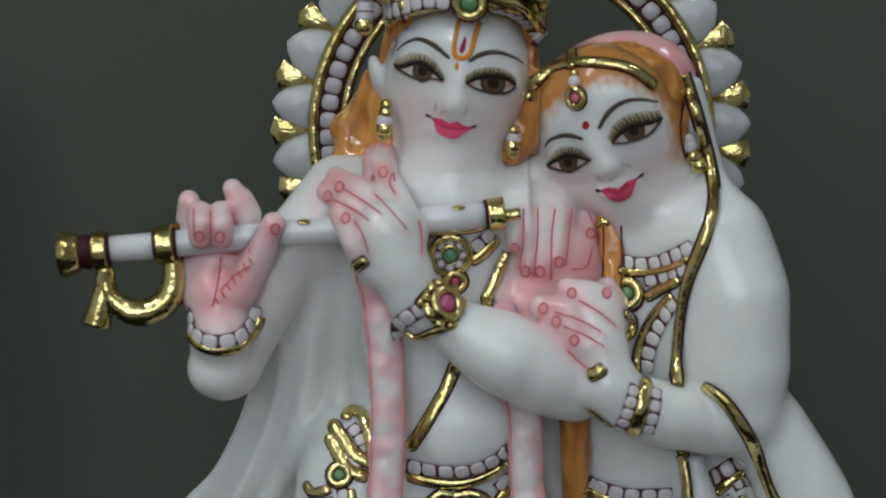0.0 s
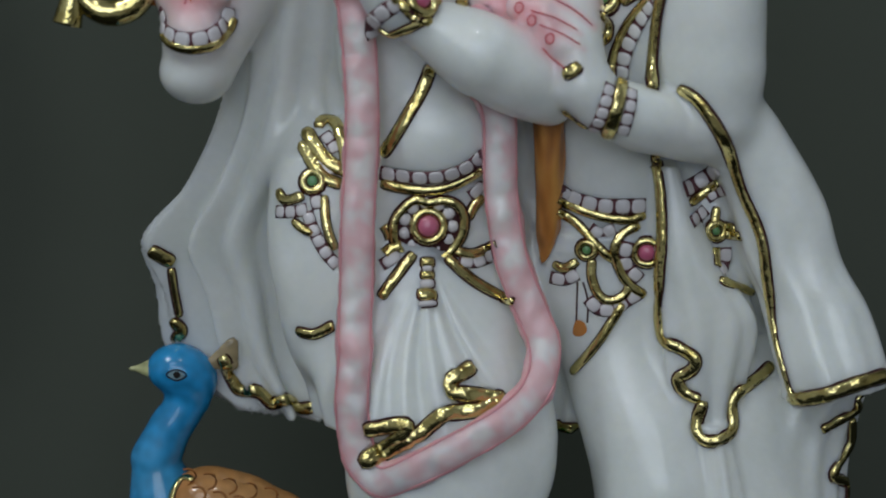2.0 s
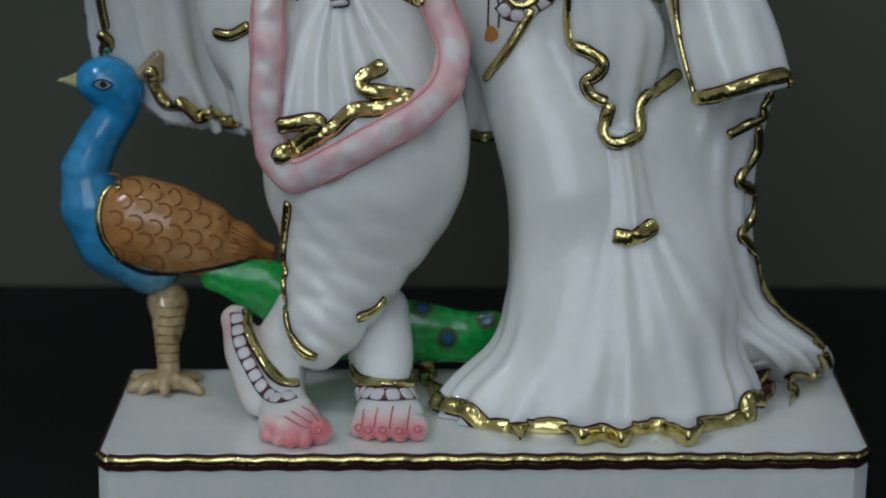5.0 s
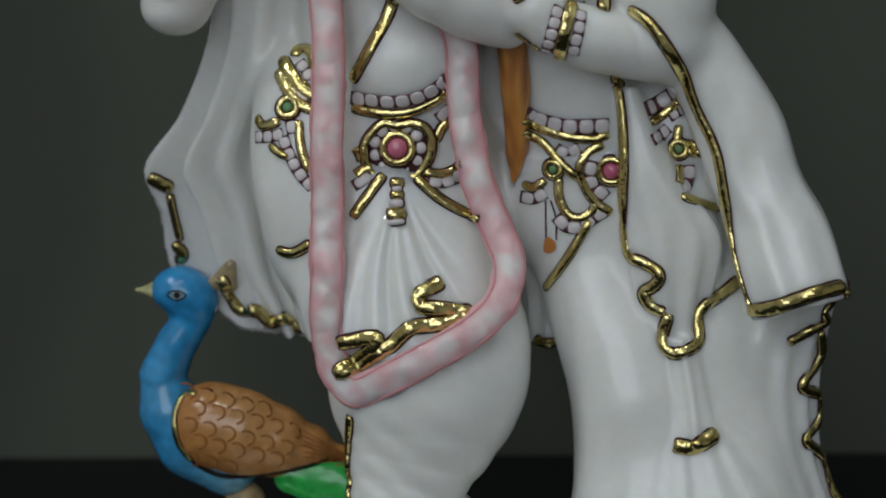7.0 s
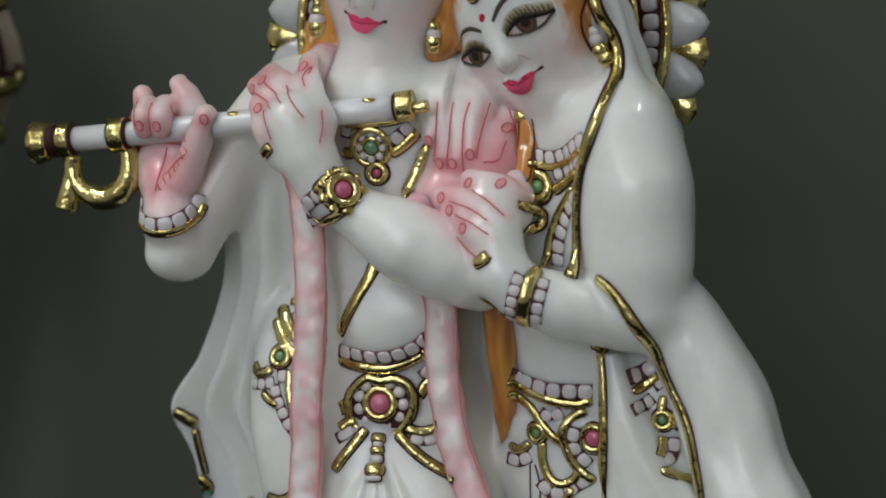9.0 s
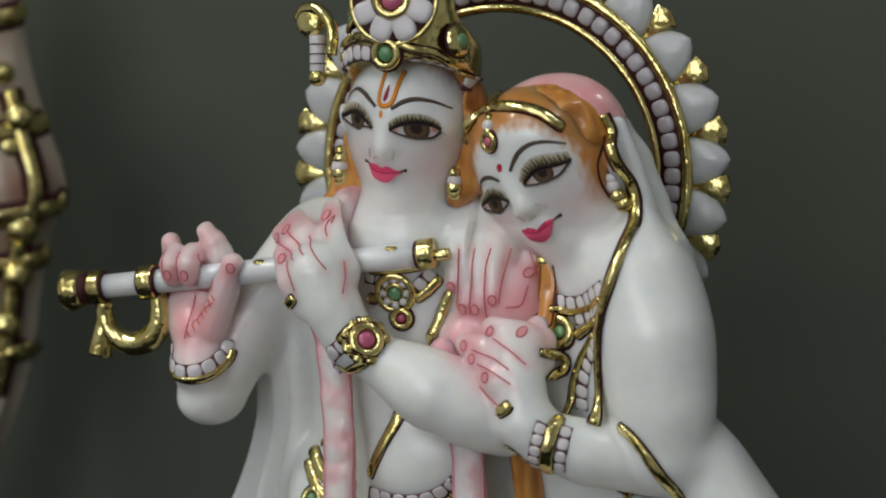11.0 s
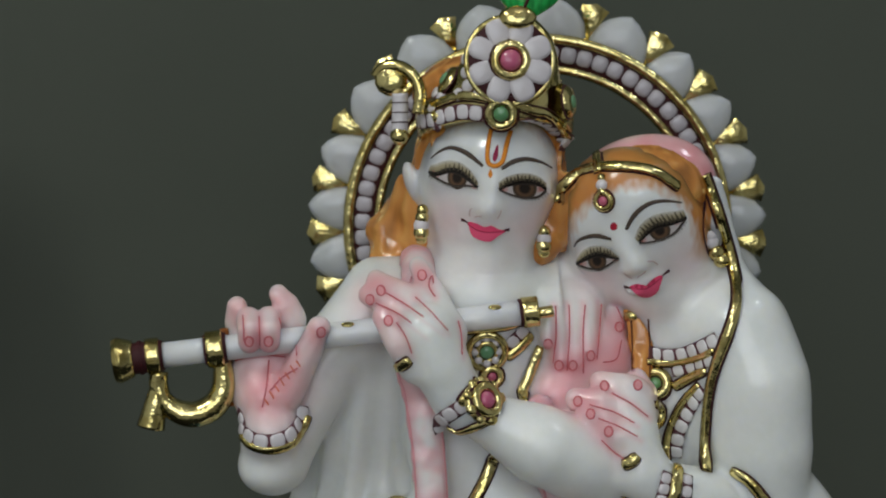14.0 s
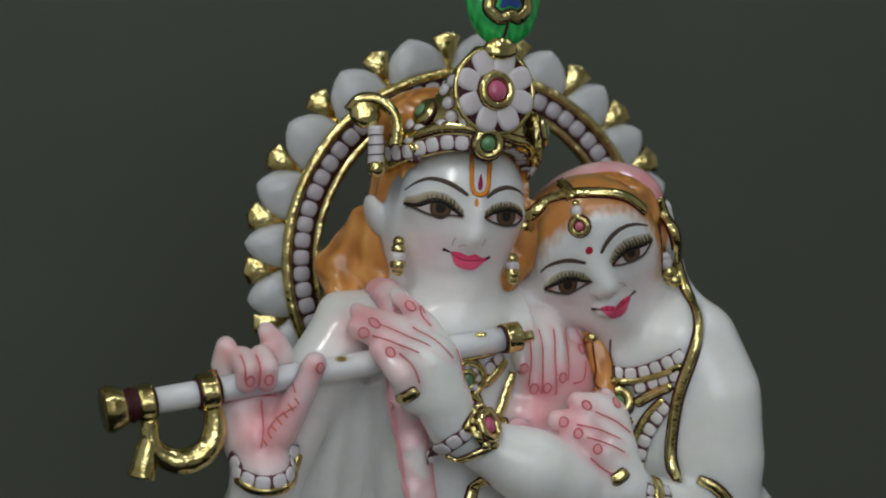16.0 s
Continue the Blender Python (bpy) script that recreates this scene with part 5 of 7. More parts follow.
def eye(lid, top, bottom, iris, r, brow):
    """A painted eye, its lines drawn from the outer to the inner corner: white, iris, lid with its lashes, brow."""
    half = abs(top[len(top) // 2][2] - bottom[len(bottom) // 2][2]) / 2
    top = [top[0]] + [tuple(Vector(p) - Vector((0, 0, 0.2 * half))) for p in top[1:-1]] + [top[-1]]
    bottom = [bottom[0]] + [tuple(Vector(p) + Vector((0, 0, 0.12 * half))) for p in bottom[1:-1]] + [bottom[-1]]
    statue.patch(top + bottom[::-1][1:-1], EYEWHITE, 0.00012, eye=WEST, reach=0.026)
    for p, k in ((top[0], 0.35), (top[-1], 0.2)):
        disc(Vector(p).lerp(Vector(iris), k), 0.0013, (0.6, 0.4, 0.37), 0.00018, 2)
        disc(Vector(p).lerp(Vector(iris), k * 0.6), 0.0009, (0.5, 0.22, 0.19), 0.0002, 2)
    c = Vector(iris)
    for k, colour, lift in ((1.05, (0.22, 0.18, 0.15), 0.0002), (0.98, (0.06, 0.042, 0.026), 0.00024), (0.86, (0.09, 0.054, 0.03), 0.00028), (0.74, BROWN, 0.00032), (0.54, (0.07, 0.04, 0.022), 0.00036), (0.42, (0.018, 0.012, 0.009), 0.0004)):
        disc(c, 1.08 * r * k, colour, lift)
    shade = [tuple(Vector(p).lerp(Vector(e), 0.24)) for p, e in zip(top, [bottom[round(i * (len(bottom) - 1) / (len(top) - 1))] for i in range(len(top))])]
    statue.band(top, shade, [DARK, (0.04, 0.03, 0.022)], 0.00046, WEST, 1)
    under = [tuple(Vector(p) - Vector((0, 0, 0.0011))) for p in bottom]
    statue.band(bottom, under, [(0.2, 0.17, 0.15), (0.5, 0.47, 0.45), (0.74, 0.73, 0.7)], 0.0001, WEST, 2)
    statue.band(lid, top, LID, 0.0004, WEST, 5)
    q, n = statue.route(top, step=0.0005, eye=WEST, reach=0.026)
    statue.strip(q, n, (0.0007, 0.0011, 0.0013, 0.0011, 0.0006), 0.0007, INK, DARK, 6)
    q2, n2 = statue.route(bottom, step=0.0005, eye=WEST, reach=0.026)
    statue.strip(q2, n2, (0.0006, 0.0005, 0.0004, 0.0003), 0.00025, INK, (0.06, 0.045, 0.036), 6, lift=0.0002)
    q3, _ = statue.route(lid, step=0.0005, eye=WEST, reach=0.026)
    way = 1 if top[-1][0] > top[0][0] else -1
    for i, k in enumerate(np.linspace(0.08, 0.94, 13)):
        a, b = (Vector(v[int(k * (len(v) - 1))]) for v in (q, q3))
        b = a.lerp(b, (0.8, 0.95, 0.7)[i % 3])
        a, b = a - Vector((0, 0.0008, 0)), b - Vector((0, 0.0006, 0))
        statue.strip(np.array([a, a.lerp(b, 0.5), b]), np.tile((0.0, -1.0, 0.0), (3, 1)), (0.00055, 0.00036, 0.00012), 0.0001, INK, (0.1, 0.08, 0.048), 4)
    for k in np.linspace(0.06, 0.9, 15):
        p = Vector(q2[int(k * (len(q2) - 1))])
        down = Vector((-way * (0.9 - 1.2 * k), 0, -1)).normalized() * (0.0017 - 0.001 * k)
        statue.line([p, p + down * 0.4, p + down * 0.8], 0.00011, (0.24, 0.21, 0.19), eye=WEST)
    q, n = statue.route(brow, step=0.0005, eye=WEST, reach=0.026)
    statue.strip(q, n, (0.0003, 0.0006, 0.0008, 0.0009, 0.0006), 0.0002, INK, (0.085, 0.06, 0.045), 6, lift=0.0001)


eye([(-0.0813, -0.009, 0.3443), (-0.0802, -0.009, 0.3461), (-0.0776, -0.009, 0.3462), (-0.0737, -0.009, 0.3473), (-0.0694, -0.009, 0.3474), (-0.065, -0.009, 0.3459), (-0.0616, -0.009, 0.3431), (-0.059, -0.009, 0.3395)], [(-0.0811, -0.009, 0.3437), (-0.077, -0.009, 0.3435), (-0.0727, -0.009, 0.3446), (-0.0685, -0.009, 0.3446), (-0.0647, -0.009, 0.3428), (-0.0616, -0.009, 0.34), (-0.0595, -0.009, 0.3376)], [(-0.0807, -0.009, 0.3433), (-0.0771, -0.009, 0.3411), (-0.0728, -0.009, 0.339), (-0.0684, -0.009, 0.338), (-0.0641, -0.009, 0.338), (-0.0595, -0.009, 0.3376)],
    (-0.0686, -0.011, 0.3415), 0.0038, [(-0.0808, -0.009, 0.3486), (-0.0769, -0.009, 0.3509), (-0.0721, -0.009, 0.3522), (-0.0671, -0.009, 0.3512), (-0.0624, -0.009, 0.3489), (-0.0574, -0.009, 0.3452)])
eye([(-0.0352, -0.008, 0.3385), (-0.0362, -0.008, 0.3399), (-0.0394, -0.008, 0.3419), (-0.0438, -0.008, 0.3423), (-0.0481, -0.008, 0.3412), (-0.051, -0.008, 0.3391)], [(-0.0353, -0.008, 0.3364), (-0.0362, -0.008, 0.3380), (-0.0383, -0.008, 0.3396), (-0.0427, -0.008, 0.3402), (-0.0472, -0.008, 0.3393), (-0.0508, -0.008, 0.3366)], [(-0.0353, -0.008, 0.3359), (-0.0364, -0.008, 0.3344), (-0.0384, -0.008, 0.3331), (-0.0429, -0.008, 0.3331), (-0.0473, -0.008, 0.3343), (-0.0508, -0.008, 0.3366)],
    (-0.0433, -0.011, 0.3371), 0.0036, [(-0.0342, -0.008, 0.344), (-0.0355, -0.008, 0.3453), (-0.0373, -0.008, 0.3464), (-0.0415, -0.008, 0.3474), (-0.046, -0.008, 0.3464), (-0.0498, -0.008, 0.344)])
eye([(-0.0261, -0.008, 0.3101), (-0.0229, -0.008, 0.3137), (-0.0183, -0.008, 0.3154), (-0.0137, -0.008, 0.3151), (-0.0103, -0.008, 0.3139), (-0.0073, -0.008, 0.3112)], [(-0.0259, -0.008, 0.309), (-0.0218, -0.008, 0.3113), (-0.0176, -0.008, 0.3128), (-0.0137, -0.008, 0.3126), (-0.0103, -0.008, 0.3115), (-0.0073, -0.008, 0.3105)], [(-0.0259, -0.008, 0.3088), (-0.0218, -0.008, 0.3071), (-0.0184, -0.008, 0.3066), (-0.0143, -0.008, 0.3071), (-0.0103, -0.008, 0.309), (-0.0073, -0.008, 0.3105)],
    (-0.0182, -0.011, 0.3104), 0.0035, [(-0.0274, -0.008, 0.3154), (-0.0253, -0.008, 0.3172), (-0.0212, -0.008, 0.3185), (-0.016, -0.008, 0.3189), (-0.0098, -0.008, 0.3175)])
eye([(0.0173, -0.008, 0.3277), (0.0143, -0.008, 0.3272), (0.0096, -0.008, 0.3266), (0.0054, -0.008, 0.3251), (0.0016, -0.008, 0.322), (-0.0005, -0.008, 0.3176)], [(0.0183, -0.008, 0.3249), (0.0159, -0.008, 0.3241), (0.0119, -0.008, 0.3232), (0.0077, -0.008, 0.3224), (0.0041, -0.008, 0.32), (0.0011, -0.008, 0.3161)], [(0.0183, -0.008, 0.3247), (0.0166, -0.008, 0.3215), (0.0142, -0.008, 0.3188), (0.01, -0.008, 0.3169), (0.0057, -0.008, 0.3158), (0.0011, -0.008, 0.3158)],
    (0.0077, -0.011, 0.3207), 0.0035, [(0.0167, -0.008, 0.3303), (0.011, -0.008, 0.331), (0.0061, -0.008, 0.3302), (0.0019, -0.008, 0.3278), (-0.0014, -0.008, 0.3243), (-0.0035, -0.008, 0.3208)])
LIP, DEEP = (0.86, 0.11, 0.22), (0.79, 0.07, 0.17)
# upper lip, lower lip, the line between them and its dark ends
for upper, middle, lower in (([(-0.0655, -0.013, 0.3254), (-0.0635, -0.013, 0.3255), (-0.0616, -0.013, 0.325), (-0.0596, -0.013, 0.3239), (-0.0581, -0.013, 0.324), (-0.0566, -0.013, 0.3243), (-0.0546, -0.013, 0.323), (-0.0524, -0.013, 0.3221)], [(-0.0655, -0.013, 0.325), (-0.0621, -0.013, 0.3228), (-0.0581, -0.013, 0.3219), (-0.0549, -0.013, 0.322), (-0.0522, -0.013, 0.322)], [(-0.0653, -0.013, 0.3246), (-0.0641, -0.013, 0.321), (-0.0608, -0.013, 0.3192), (-0.0573, -0.013, 0.3188), (-0.0547, -0.013, 0.3205), (-0.0524, -0.013, 0.3218)]),
                             ([(-0.0057, -0.013, 0.3005), (-0.0032, -0.013, 0.3014), (-0.0013, -0.013, 0.3013), (0.0001, -0.013, 0.3006), (0.0015, -0.013, 0.3022), (0.0036, -0.013, 0.3038), (0.0059, -0.013, 0.3043)], [(-0.0057, -0.013, 0.3003), (-0.0022, -0.013, 0.2997), (0.0005, -0.013, 0.2999), (0.0031, -0.013, 0.3019), (0.0059, -0.013, 0.3039)], [(-0.0052, -0.013, 0.2996), (-0.0027, -0.013, 0.2978), (0.0005, -0.013, 0.2974), (0.0038, -0.013, 0.2991), (0.0059, -0.013, 0.3035)])):
    statue.patch(upper + lower[::-1][1:-1], DEEP, 0.0006, 4, reach=0.026, eye=WEST)
    statue.band(upper, middle, DEEP, 0.0009, WEST)
    statue.band(middle, lower, LIP, 0.0010, WEST)
    q, n = statue.route(middle, step=0.0005, reach=0.026, eye=WEST, rounds=8)
    statue.strip(q, n, 0.00022, 0.0002, INK, (0.42, 0.02, 0.07), 6, lift=0.0010)
for pts in ([(-0.0687, -0.013, 0.3266), (-0.0672, -0.013, 0.3261), (-0.0651, -0.013, 0.3248)], [(-0.0507, -0.013, 0.3226), (-0.0522, -0.013, 0.3223), (-0.0538, -0.013, 0.3219)], [(-0.0091, -0.013, 0.3007), (-0.0073, -0.013, 0.3004), (-0.005, -0.013, 0.3)], [(0.0087, -0.013, 0.3063), (0.0073, -0.013, 0.3053), (0.0052, -0.013, 0.3035)]):
    q, n = statue.route(pts, step=0.0005, eye=WEST)
    statue.strip(q, n, (0.0007, 0.0004, 0.0002), 0.0003, INK, (0.07, 0.02, 0.025), 6, lift=0.0002)
for pts in ([(-0.065, -0.013, 0.3277), (-0.0652, -0.013, 0.3293), (-0.0639, -0.013, 0.3305)], [(-0.0629, -0.013, 0.3271), (-0.0611, -0.013, 0.3279), (-0.0596, -0.013, 0.3274)], [(-0.0541, -0.013, 0.3267), (-0.053, -0.013, 0.3279), (-0.0525, -0.013, 0.3295)], [(-0.0077, -0.013, 0.3057), (-0.0073, -0.013, 0.3044), (-0.0054, -0.013, 0.3039)], [(-0.0031, -0.013, 0.304), (-0.0013, -0.013, 0.3049), (0.0004, -0.013, 0.3061)], [(0.0016, -0.013, 0.3097), (0.0036, -0.013, 0.3098), (0.0048, -0.013, 0.3084)]):
    statue.line(pts, 0.0002, (0.66, 0.5, 0.47), eye=WEST)
TILAK = (0.8, 0.27, 0.02)
statue.line([(-0.0566, -0.013, 0.3603), (-0.0571, -0.013, 0.3543), (-0.0572, -0.013, 0.3488), (-0.0564, -0.013, 0.3463), (-0.0544, -0.013, 0.3453), (-0.052, -0.013, 0.3461), (-0.0509, -0.013, 0.3485), (-0.0504, -0.013, 0.353), (-0.0496, -0.013, 0.358)], 0.00085, TILAK, high=0.00025, eye=WEST)
statue.patch([(-0.0556, -0.013, 0.3444), (-0.0549, -0.013, 0.3425), (-0.0556, -0.013, 0.3411), (-0.0565, -0.013, 0.3425)], TILAK, 0.0002, 3, eye=WEST)
statue.patch([(-0.0536, -0.013, 0.3532), (-0.0531, -0.013, 0.349), (-0.0542, -0.013, 0.347), (-0.055, -0.013, 0.3487)], (0.3, 0.01, 0.06), 0.0003, 3, eye=WEST)
disc(Vector((-0.0105, -0.013, 0.3227)), 0.0015, (0.4, 0.01, 0.03), 0.0002)

# ---- her hair ornament, ear ornaments ----
statue.trim([(-0.0297, 0.002, 0.3301), (-0.0278, -0.002, 0.3358), (-0.022, -0.006, 0.3412), (-0.015, -0.009, 0.3439), (-0.0037, -0.009, 0.3443), (0.0062, -0.006, 0.3423), (0.0152, 0, 0.3367)], 0.0018, 0.0016)
statue.trim([(-0.0151, -0.006, 0.3473), (-0.0153, -0.01, 0.342)], 0.0016, 0.0018)
for y, r, kind, colour in ((132, 0.0016, GOLD, (0.8, 0.6, 0.2)), (145, 0.0022, PEARL, LILAC), (156, 0.0018, GOLD, (0.8, 0.6, 0.2))):
    p, n, _ = statue.touch(Vector((-0.0146, -0.011, 0.3376)) + Vector((0, 0, (145 - y) * 0.0002)))
    statue.blob(p, n, r, r, kind, colour, 10, 3)
statue.gem((-0.0142, -0.012, 0.332), 0.0018, (0.55, 0.12, 0.2), 0.0011)


def drops(points, radii, kinds):
    for p, r, k in zip(points, radii, kinds):
        for turn in (-1, 1):
            statue.blob(p, (0, turn, 0), r, r, k, LILAC if k == PEARL else (0.8, 0.6, 0.2), 12, 4)


drops([(-0.0785, 0.008, 0.3283), (-0.0787, 0.008, 0.3256), (-0.0791, 0.008, 0.3226), (-0.0791, 0.008, 0.32), (-0.0791, 0.008, 0.3176)], (0.0022, 0.0026, 0.0029, 0.003, 0.0022), (GOLD, GOLD, PEARL, GOLD, GOLD))
drops([(-0.0336, 0.006, 0.3195), (-0.0337, 0.006, 0.3167), (-0.0339, 0.006, 0.3143), (-0.0339, 0.006, 0.3119)], (0.0024, 0.0028, 0.003, 0.0024), (GOLD, PEARL, GOLD, GOLD))
drops([(0.0267, -0.0025, 0.3232), (0.0267, -0.0025, 0.3206), (0.027, -0.0025, 0.3178), (0.0274, -0.0025, 0.315), (0.0289, -0.0025, 0.3112), (0.031, -0.0025, 0.3082)], (0.0022, 0.0024, 0.0026, 0.0026, 0.003, 0.003), (PEARL, GOLD, PEARL, PEARL, GOLD, GOLD))
statue.line([(0.0250, -0.002, 0.3304), (0.0243, 0, 0.3235), (0.0249, 0, 0.3165), (0.0266, 0, 0.3105), (0.0295, 0, 0.307)], 0.0005)

# ---- flute ----
left, right = Vector((-0.1925, 0.001, 0.2763)), Vector((-0.0345, -0.0080, 0.2922))


def pipe(a, c, r0, r1, kind, colour, sides=18):
    q = np.array([left.lerp(right, a + (c - a) * k / 6) for k in range(7)])
    statue.strip(q, np.tile((0.0, -1.0, 0.0), (7, 1)), (r0, r1), (r0, r1), kind, colour, sides)


pipe(0.1, 0.965, 0.0047, 0.0046, STONE, (0.77, 0.77, 0.78))
for a, c, r0, r1, kind in ((0.0, 0.012, 0.0078, 0.0086, GOLD), (0.012, 0.045, 0.0086, 0.0068, GOLD), (0.045, 0.058, 0.0058, 0.0058, INK), (0.058, 0.066, 0.0064, 0.0064, INK), (0.066, 0.076, 0.0058, 0.0058, INK),
                           (0.076, 0.106, 0.0068, 0.0068, GOLD), (0.106, 0.114, 0.006, 0.0055, INK), (0.208, 0.214, 0.0055, 0.006, INK), (0.214, 0.252, 0.0068, 0.0068, GOLD), (0.252, 0.26, 0.006, 0.0056, INK),
                           (0.935, 0.942, 0.0053, 0.0053, INK), (0.942, 0.978, 0.0057, 0.0057, GOLD)):
    pipe(a, c, r0, r1, kind, MAROON if kind == INK else (0.8, 0.6, 0.2))
q, n = statue.route([(-0.0379, -0.008, 0.291), (-0.0349, -0.008, 0.2914), (-0.0324, -0.008, 0.2918)], stick=False)
statue.strip(q, n, 0.0022, 0.0022, GOLD, (0.8, 0.6, 0.2), 10)
for x, y in ((540, 384), (813, 364)):
    p = left.lerp(right, (x - 104) / 808)
    statue.blob(p + Vector((0, -0.0028, 0.0036)), (0, -0.6, 0.8), 0.0013, 0.0006, GOLD, (0.5, 0.36, 0.1), 10, 3, across=((1, 0, 0), 0.0026))
hook = [(-0.1762, 0.001, 0.2719), (-0.1767, 0.001, 0.2675), (-0.1752, 0.001, 0.2616), (-0.1704, 0.001, 0.2572), (-0.1637, 0.001, 0.2556), (-0.1568, 0.001, 0.2586), (-0.1532, 0.001, 0.2645), (-0.153, 0.001, 0.2714), (-0.1541, 0.001, 0.2764)]
q, n = statue.route(hook, stick=False)
statue.strip(q, n, (0.0034, 0.0036, 0.0048, 0.005, 0.0044, 0.0032), (0.0034, 0.0038, 0.0048, 0.005, 0.0044, 0.0032), GOLD, (0.8, 0.6, 0.2), 10)
q, n = statue.route([(-0.1763, 0.001, 0.2675), (-0.178, 0.001, 0.2596), (-0.18, 0.001, 0.2513)], stick=False)
statue.strip(q, n, (0.003, 0.0042, 0.0052), (0.003, 0.0042, 0.0048), GOLD, (0.8, 0.6, 0.2), 10)
statue.strip(*statue.route([(-0.1523, 0.0035, 0.2868), (-0.1516, 0.0035, 0.277), (-0.1509, 0.0035, 0.267), (-0.1506, 0.0035, 0.2581)], stick=False), 0.0018, 0.002, INK, (0.3, 0.1, 0.02), 6)

# ---- finger lines and nails ----
LINE = (0.66, 0.17, 0.19)
for pts in FINGERS:
    statue.line(pts, 0.00028, LINE, eye=HIGH)
for c in ((-0.0340, -0.0050, 0.2790), (-0.0300, -0.0050, 0.2710), (-0.0250, -0.0060, 0.2710), (-0.0180, -0.0030, 0.2740), (-0.0060, 0.0060, 0.2830), (-0.0800, -0.0090, 0.3060), (-0.0990, -0.0020, 0.2970), (-0.0950, 0.0000, 0.3000), (-0.0930, -0.0160, 0.2910), (-0.1430, -0.0110, 0.2840), (-0.1360, -0.0120, 0.2840), (-0.1170, -0.0140, 0.2870), (-0.0150, -0.0160, 0.2650), (-0.0250, -0.0180, 0.2600), (-0.0210, -0.0220, 0.2560), (-0.0150, -0.0250, 0.2500), (-0.0020, -0.0100, 0.2640)):
    c = Vector(c)
    oval = [c + Vector((0.0016 * math.cos(a), 0, 0.0020 * math.sin(a))) for a in np.linspace(0, 2 * math.pi, 9)[:-1]]
    statue.patch(oval, (0.8, 0.36, 0.38), 0.0002, 3, eye=HIGH)
    statue.line(oval, 0.00036, LINE, closed=True, eye=HIGH)
for x, y in ((645, 746), (662, 751), (688, 752), (717, 754), (749, 750), (577, 752)):
    c = Vector((-0.0354, -0.045, 0.0033)) + Vector(((x - 700) * 0.00021, 0, (752 - y) * 0.00021))
    oval = [c + Vector((0.0013 * math.cos(a), 0, 0.0014 * math.sin(a))) for a in np.linspace(0, 2 * math.pi, 9)[:-1]]
    statue.line(oval, 0.00035, LINE, closed=True, reach=0.02, eye=LOW)
for pts in ([(-0.0448, -0.04, 0.0099), (-0.045, -0.04, 0.007), (-0.0455, -0.04, 0.0039)], [(-0.0396, -0.04, 0.0105), (-0.0404, -0.04, 0.0065), (-0.0408, -0.04, 0.0025)], [(-0.0341, -0.04, 0.0109), (-0.0347, -0.04, 0.0065), (-0.0349, -0.04, 0.002)], [(-0.028, -0.04, 0.0113), (-0.0284, -0.04, 0.0064), (-0.0286, -0.04, 0.0016)], [(-0.0712, -0.035, 0.0072), (-0.067, -0.035, 0.0045), (-0.0633, -0.035, 0.0023)], [(-0.0674, -0.035, 0.009), (-0.0639, -0.035, 0.0068), (-0.0607, -0.035, 0.0027)], [(-0.0645, -0.035, 0.0103), (-0.0607, -0.035, 0.0067), (-0.0586, -0.035, 0.0016)], [(-0.0734, -0.035, 0.005), (-0.0692, -0.035, 0.0023), (-0.0654, -0.035, 0.0001)]):
    statue.line(pts, 0.0003, LINE, reach=0.02, eye=LOW)
for i in range(7):
    a = Vector((-0.1365, -0.01, 0.2602)).lerp(Vector((-0.1247, -0.012, 0.2742)), i / 6)
    statue.line([a, a + Vector((-0.0006, 0, 0.0012)), a + Vector((-0.0014, 0, 0.0022 + 0.0004 * (i % 2)))], 0.0003, (0.75, 0.2, 0.12))
# edges of the garland
for side in (-1, 1):
    edge = []
    for i, p in enumerate(rope):
        a, c = Vector(rope[max(i - 1, 0)]), Vector(rope[min(i + 1, len(rope) - 1)])
        across = (c - a).normalized().cross(Vector((0, -1, 0)))
        edge.append(Vector(p) + across * 0.0056 * side)
    statue.line(edge, 0.0005, (0.8, 0.36, 0.39))
# rings
statue.trim([(-0.0906, -0.018, 0.2742), (-0.0884, -0.023, 0.2761), (-0.0858, -0.024, 0.2782)], 0.0017, 0.0014)
statue.trim([(-0.0104, -0.026, 0.2382), (-0.0079, -0.029, 0.2392), (-0.0049, -0.028, 0.2417)], 0.0019, 0.0016)
# ---- bracelets ----
statue.pearls([(-0.1485, 0, 0.2562), (-0.1466, -0.006, 0.2506), (-0.1417, -0.01, 0.2477), (-0.1346, -0.012, 0.2475), (-0.1284, -0.01, 0.2495), (-0.1251, -0.004, 0.2536), (-0.1242, 0.002, 0.2578)], 0.0026)
statue.trim([(-0.1475, -0.004, 0.2489), (-0.1431, -0.009, 0.2454), (-0.1357, -0.012, 0.2443), (-0.1284, -0.01, 0.2459), (-0.1244, -0.004, 0.25), (-0.1226, 0.002, 0.2542)], 0.0014, 0.0012)
statue.trim([(-0.0685, -0.026, 0.2616), (-0.0647, -0.026, 0.2664), (-0.059, -0.026, 0.2703), (-0.0536, -0.026, 0.2693)], 0.002, 0.0016)
boss, n, _ = statue.touch((-0.0602, -0.028, 0.2625))
statue.blob(boss, n, 0.0085, 0.0026, GOLD, (0.8, 0.6, 0.2), 16, 4)
u = n.cross(Vector((0.3, 0.2, 1))).normalized()
for i in range(9):
    out = u * math.cos(0.7 * i) + n.cross(u) * math.sin(0.7 * i)
    statue.blob(boss + out * 0.0070 + n * 0.0006, n, 0.0019 + 0.0006 * (i % 2), 0.0019, GOLD, (0.8, 0.6, 0.2), 10, 4, across=(out, 0.0024))
statue.gem(boss + n * 0.002, 0.0031, (0.55, 0.12, 0.22), 0.0018, False, n)
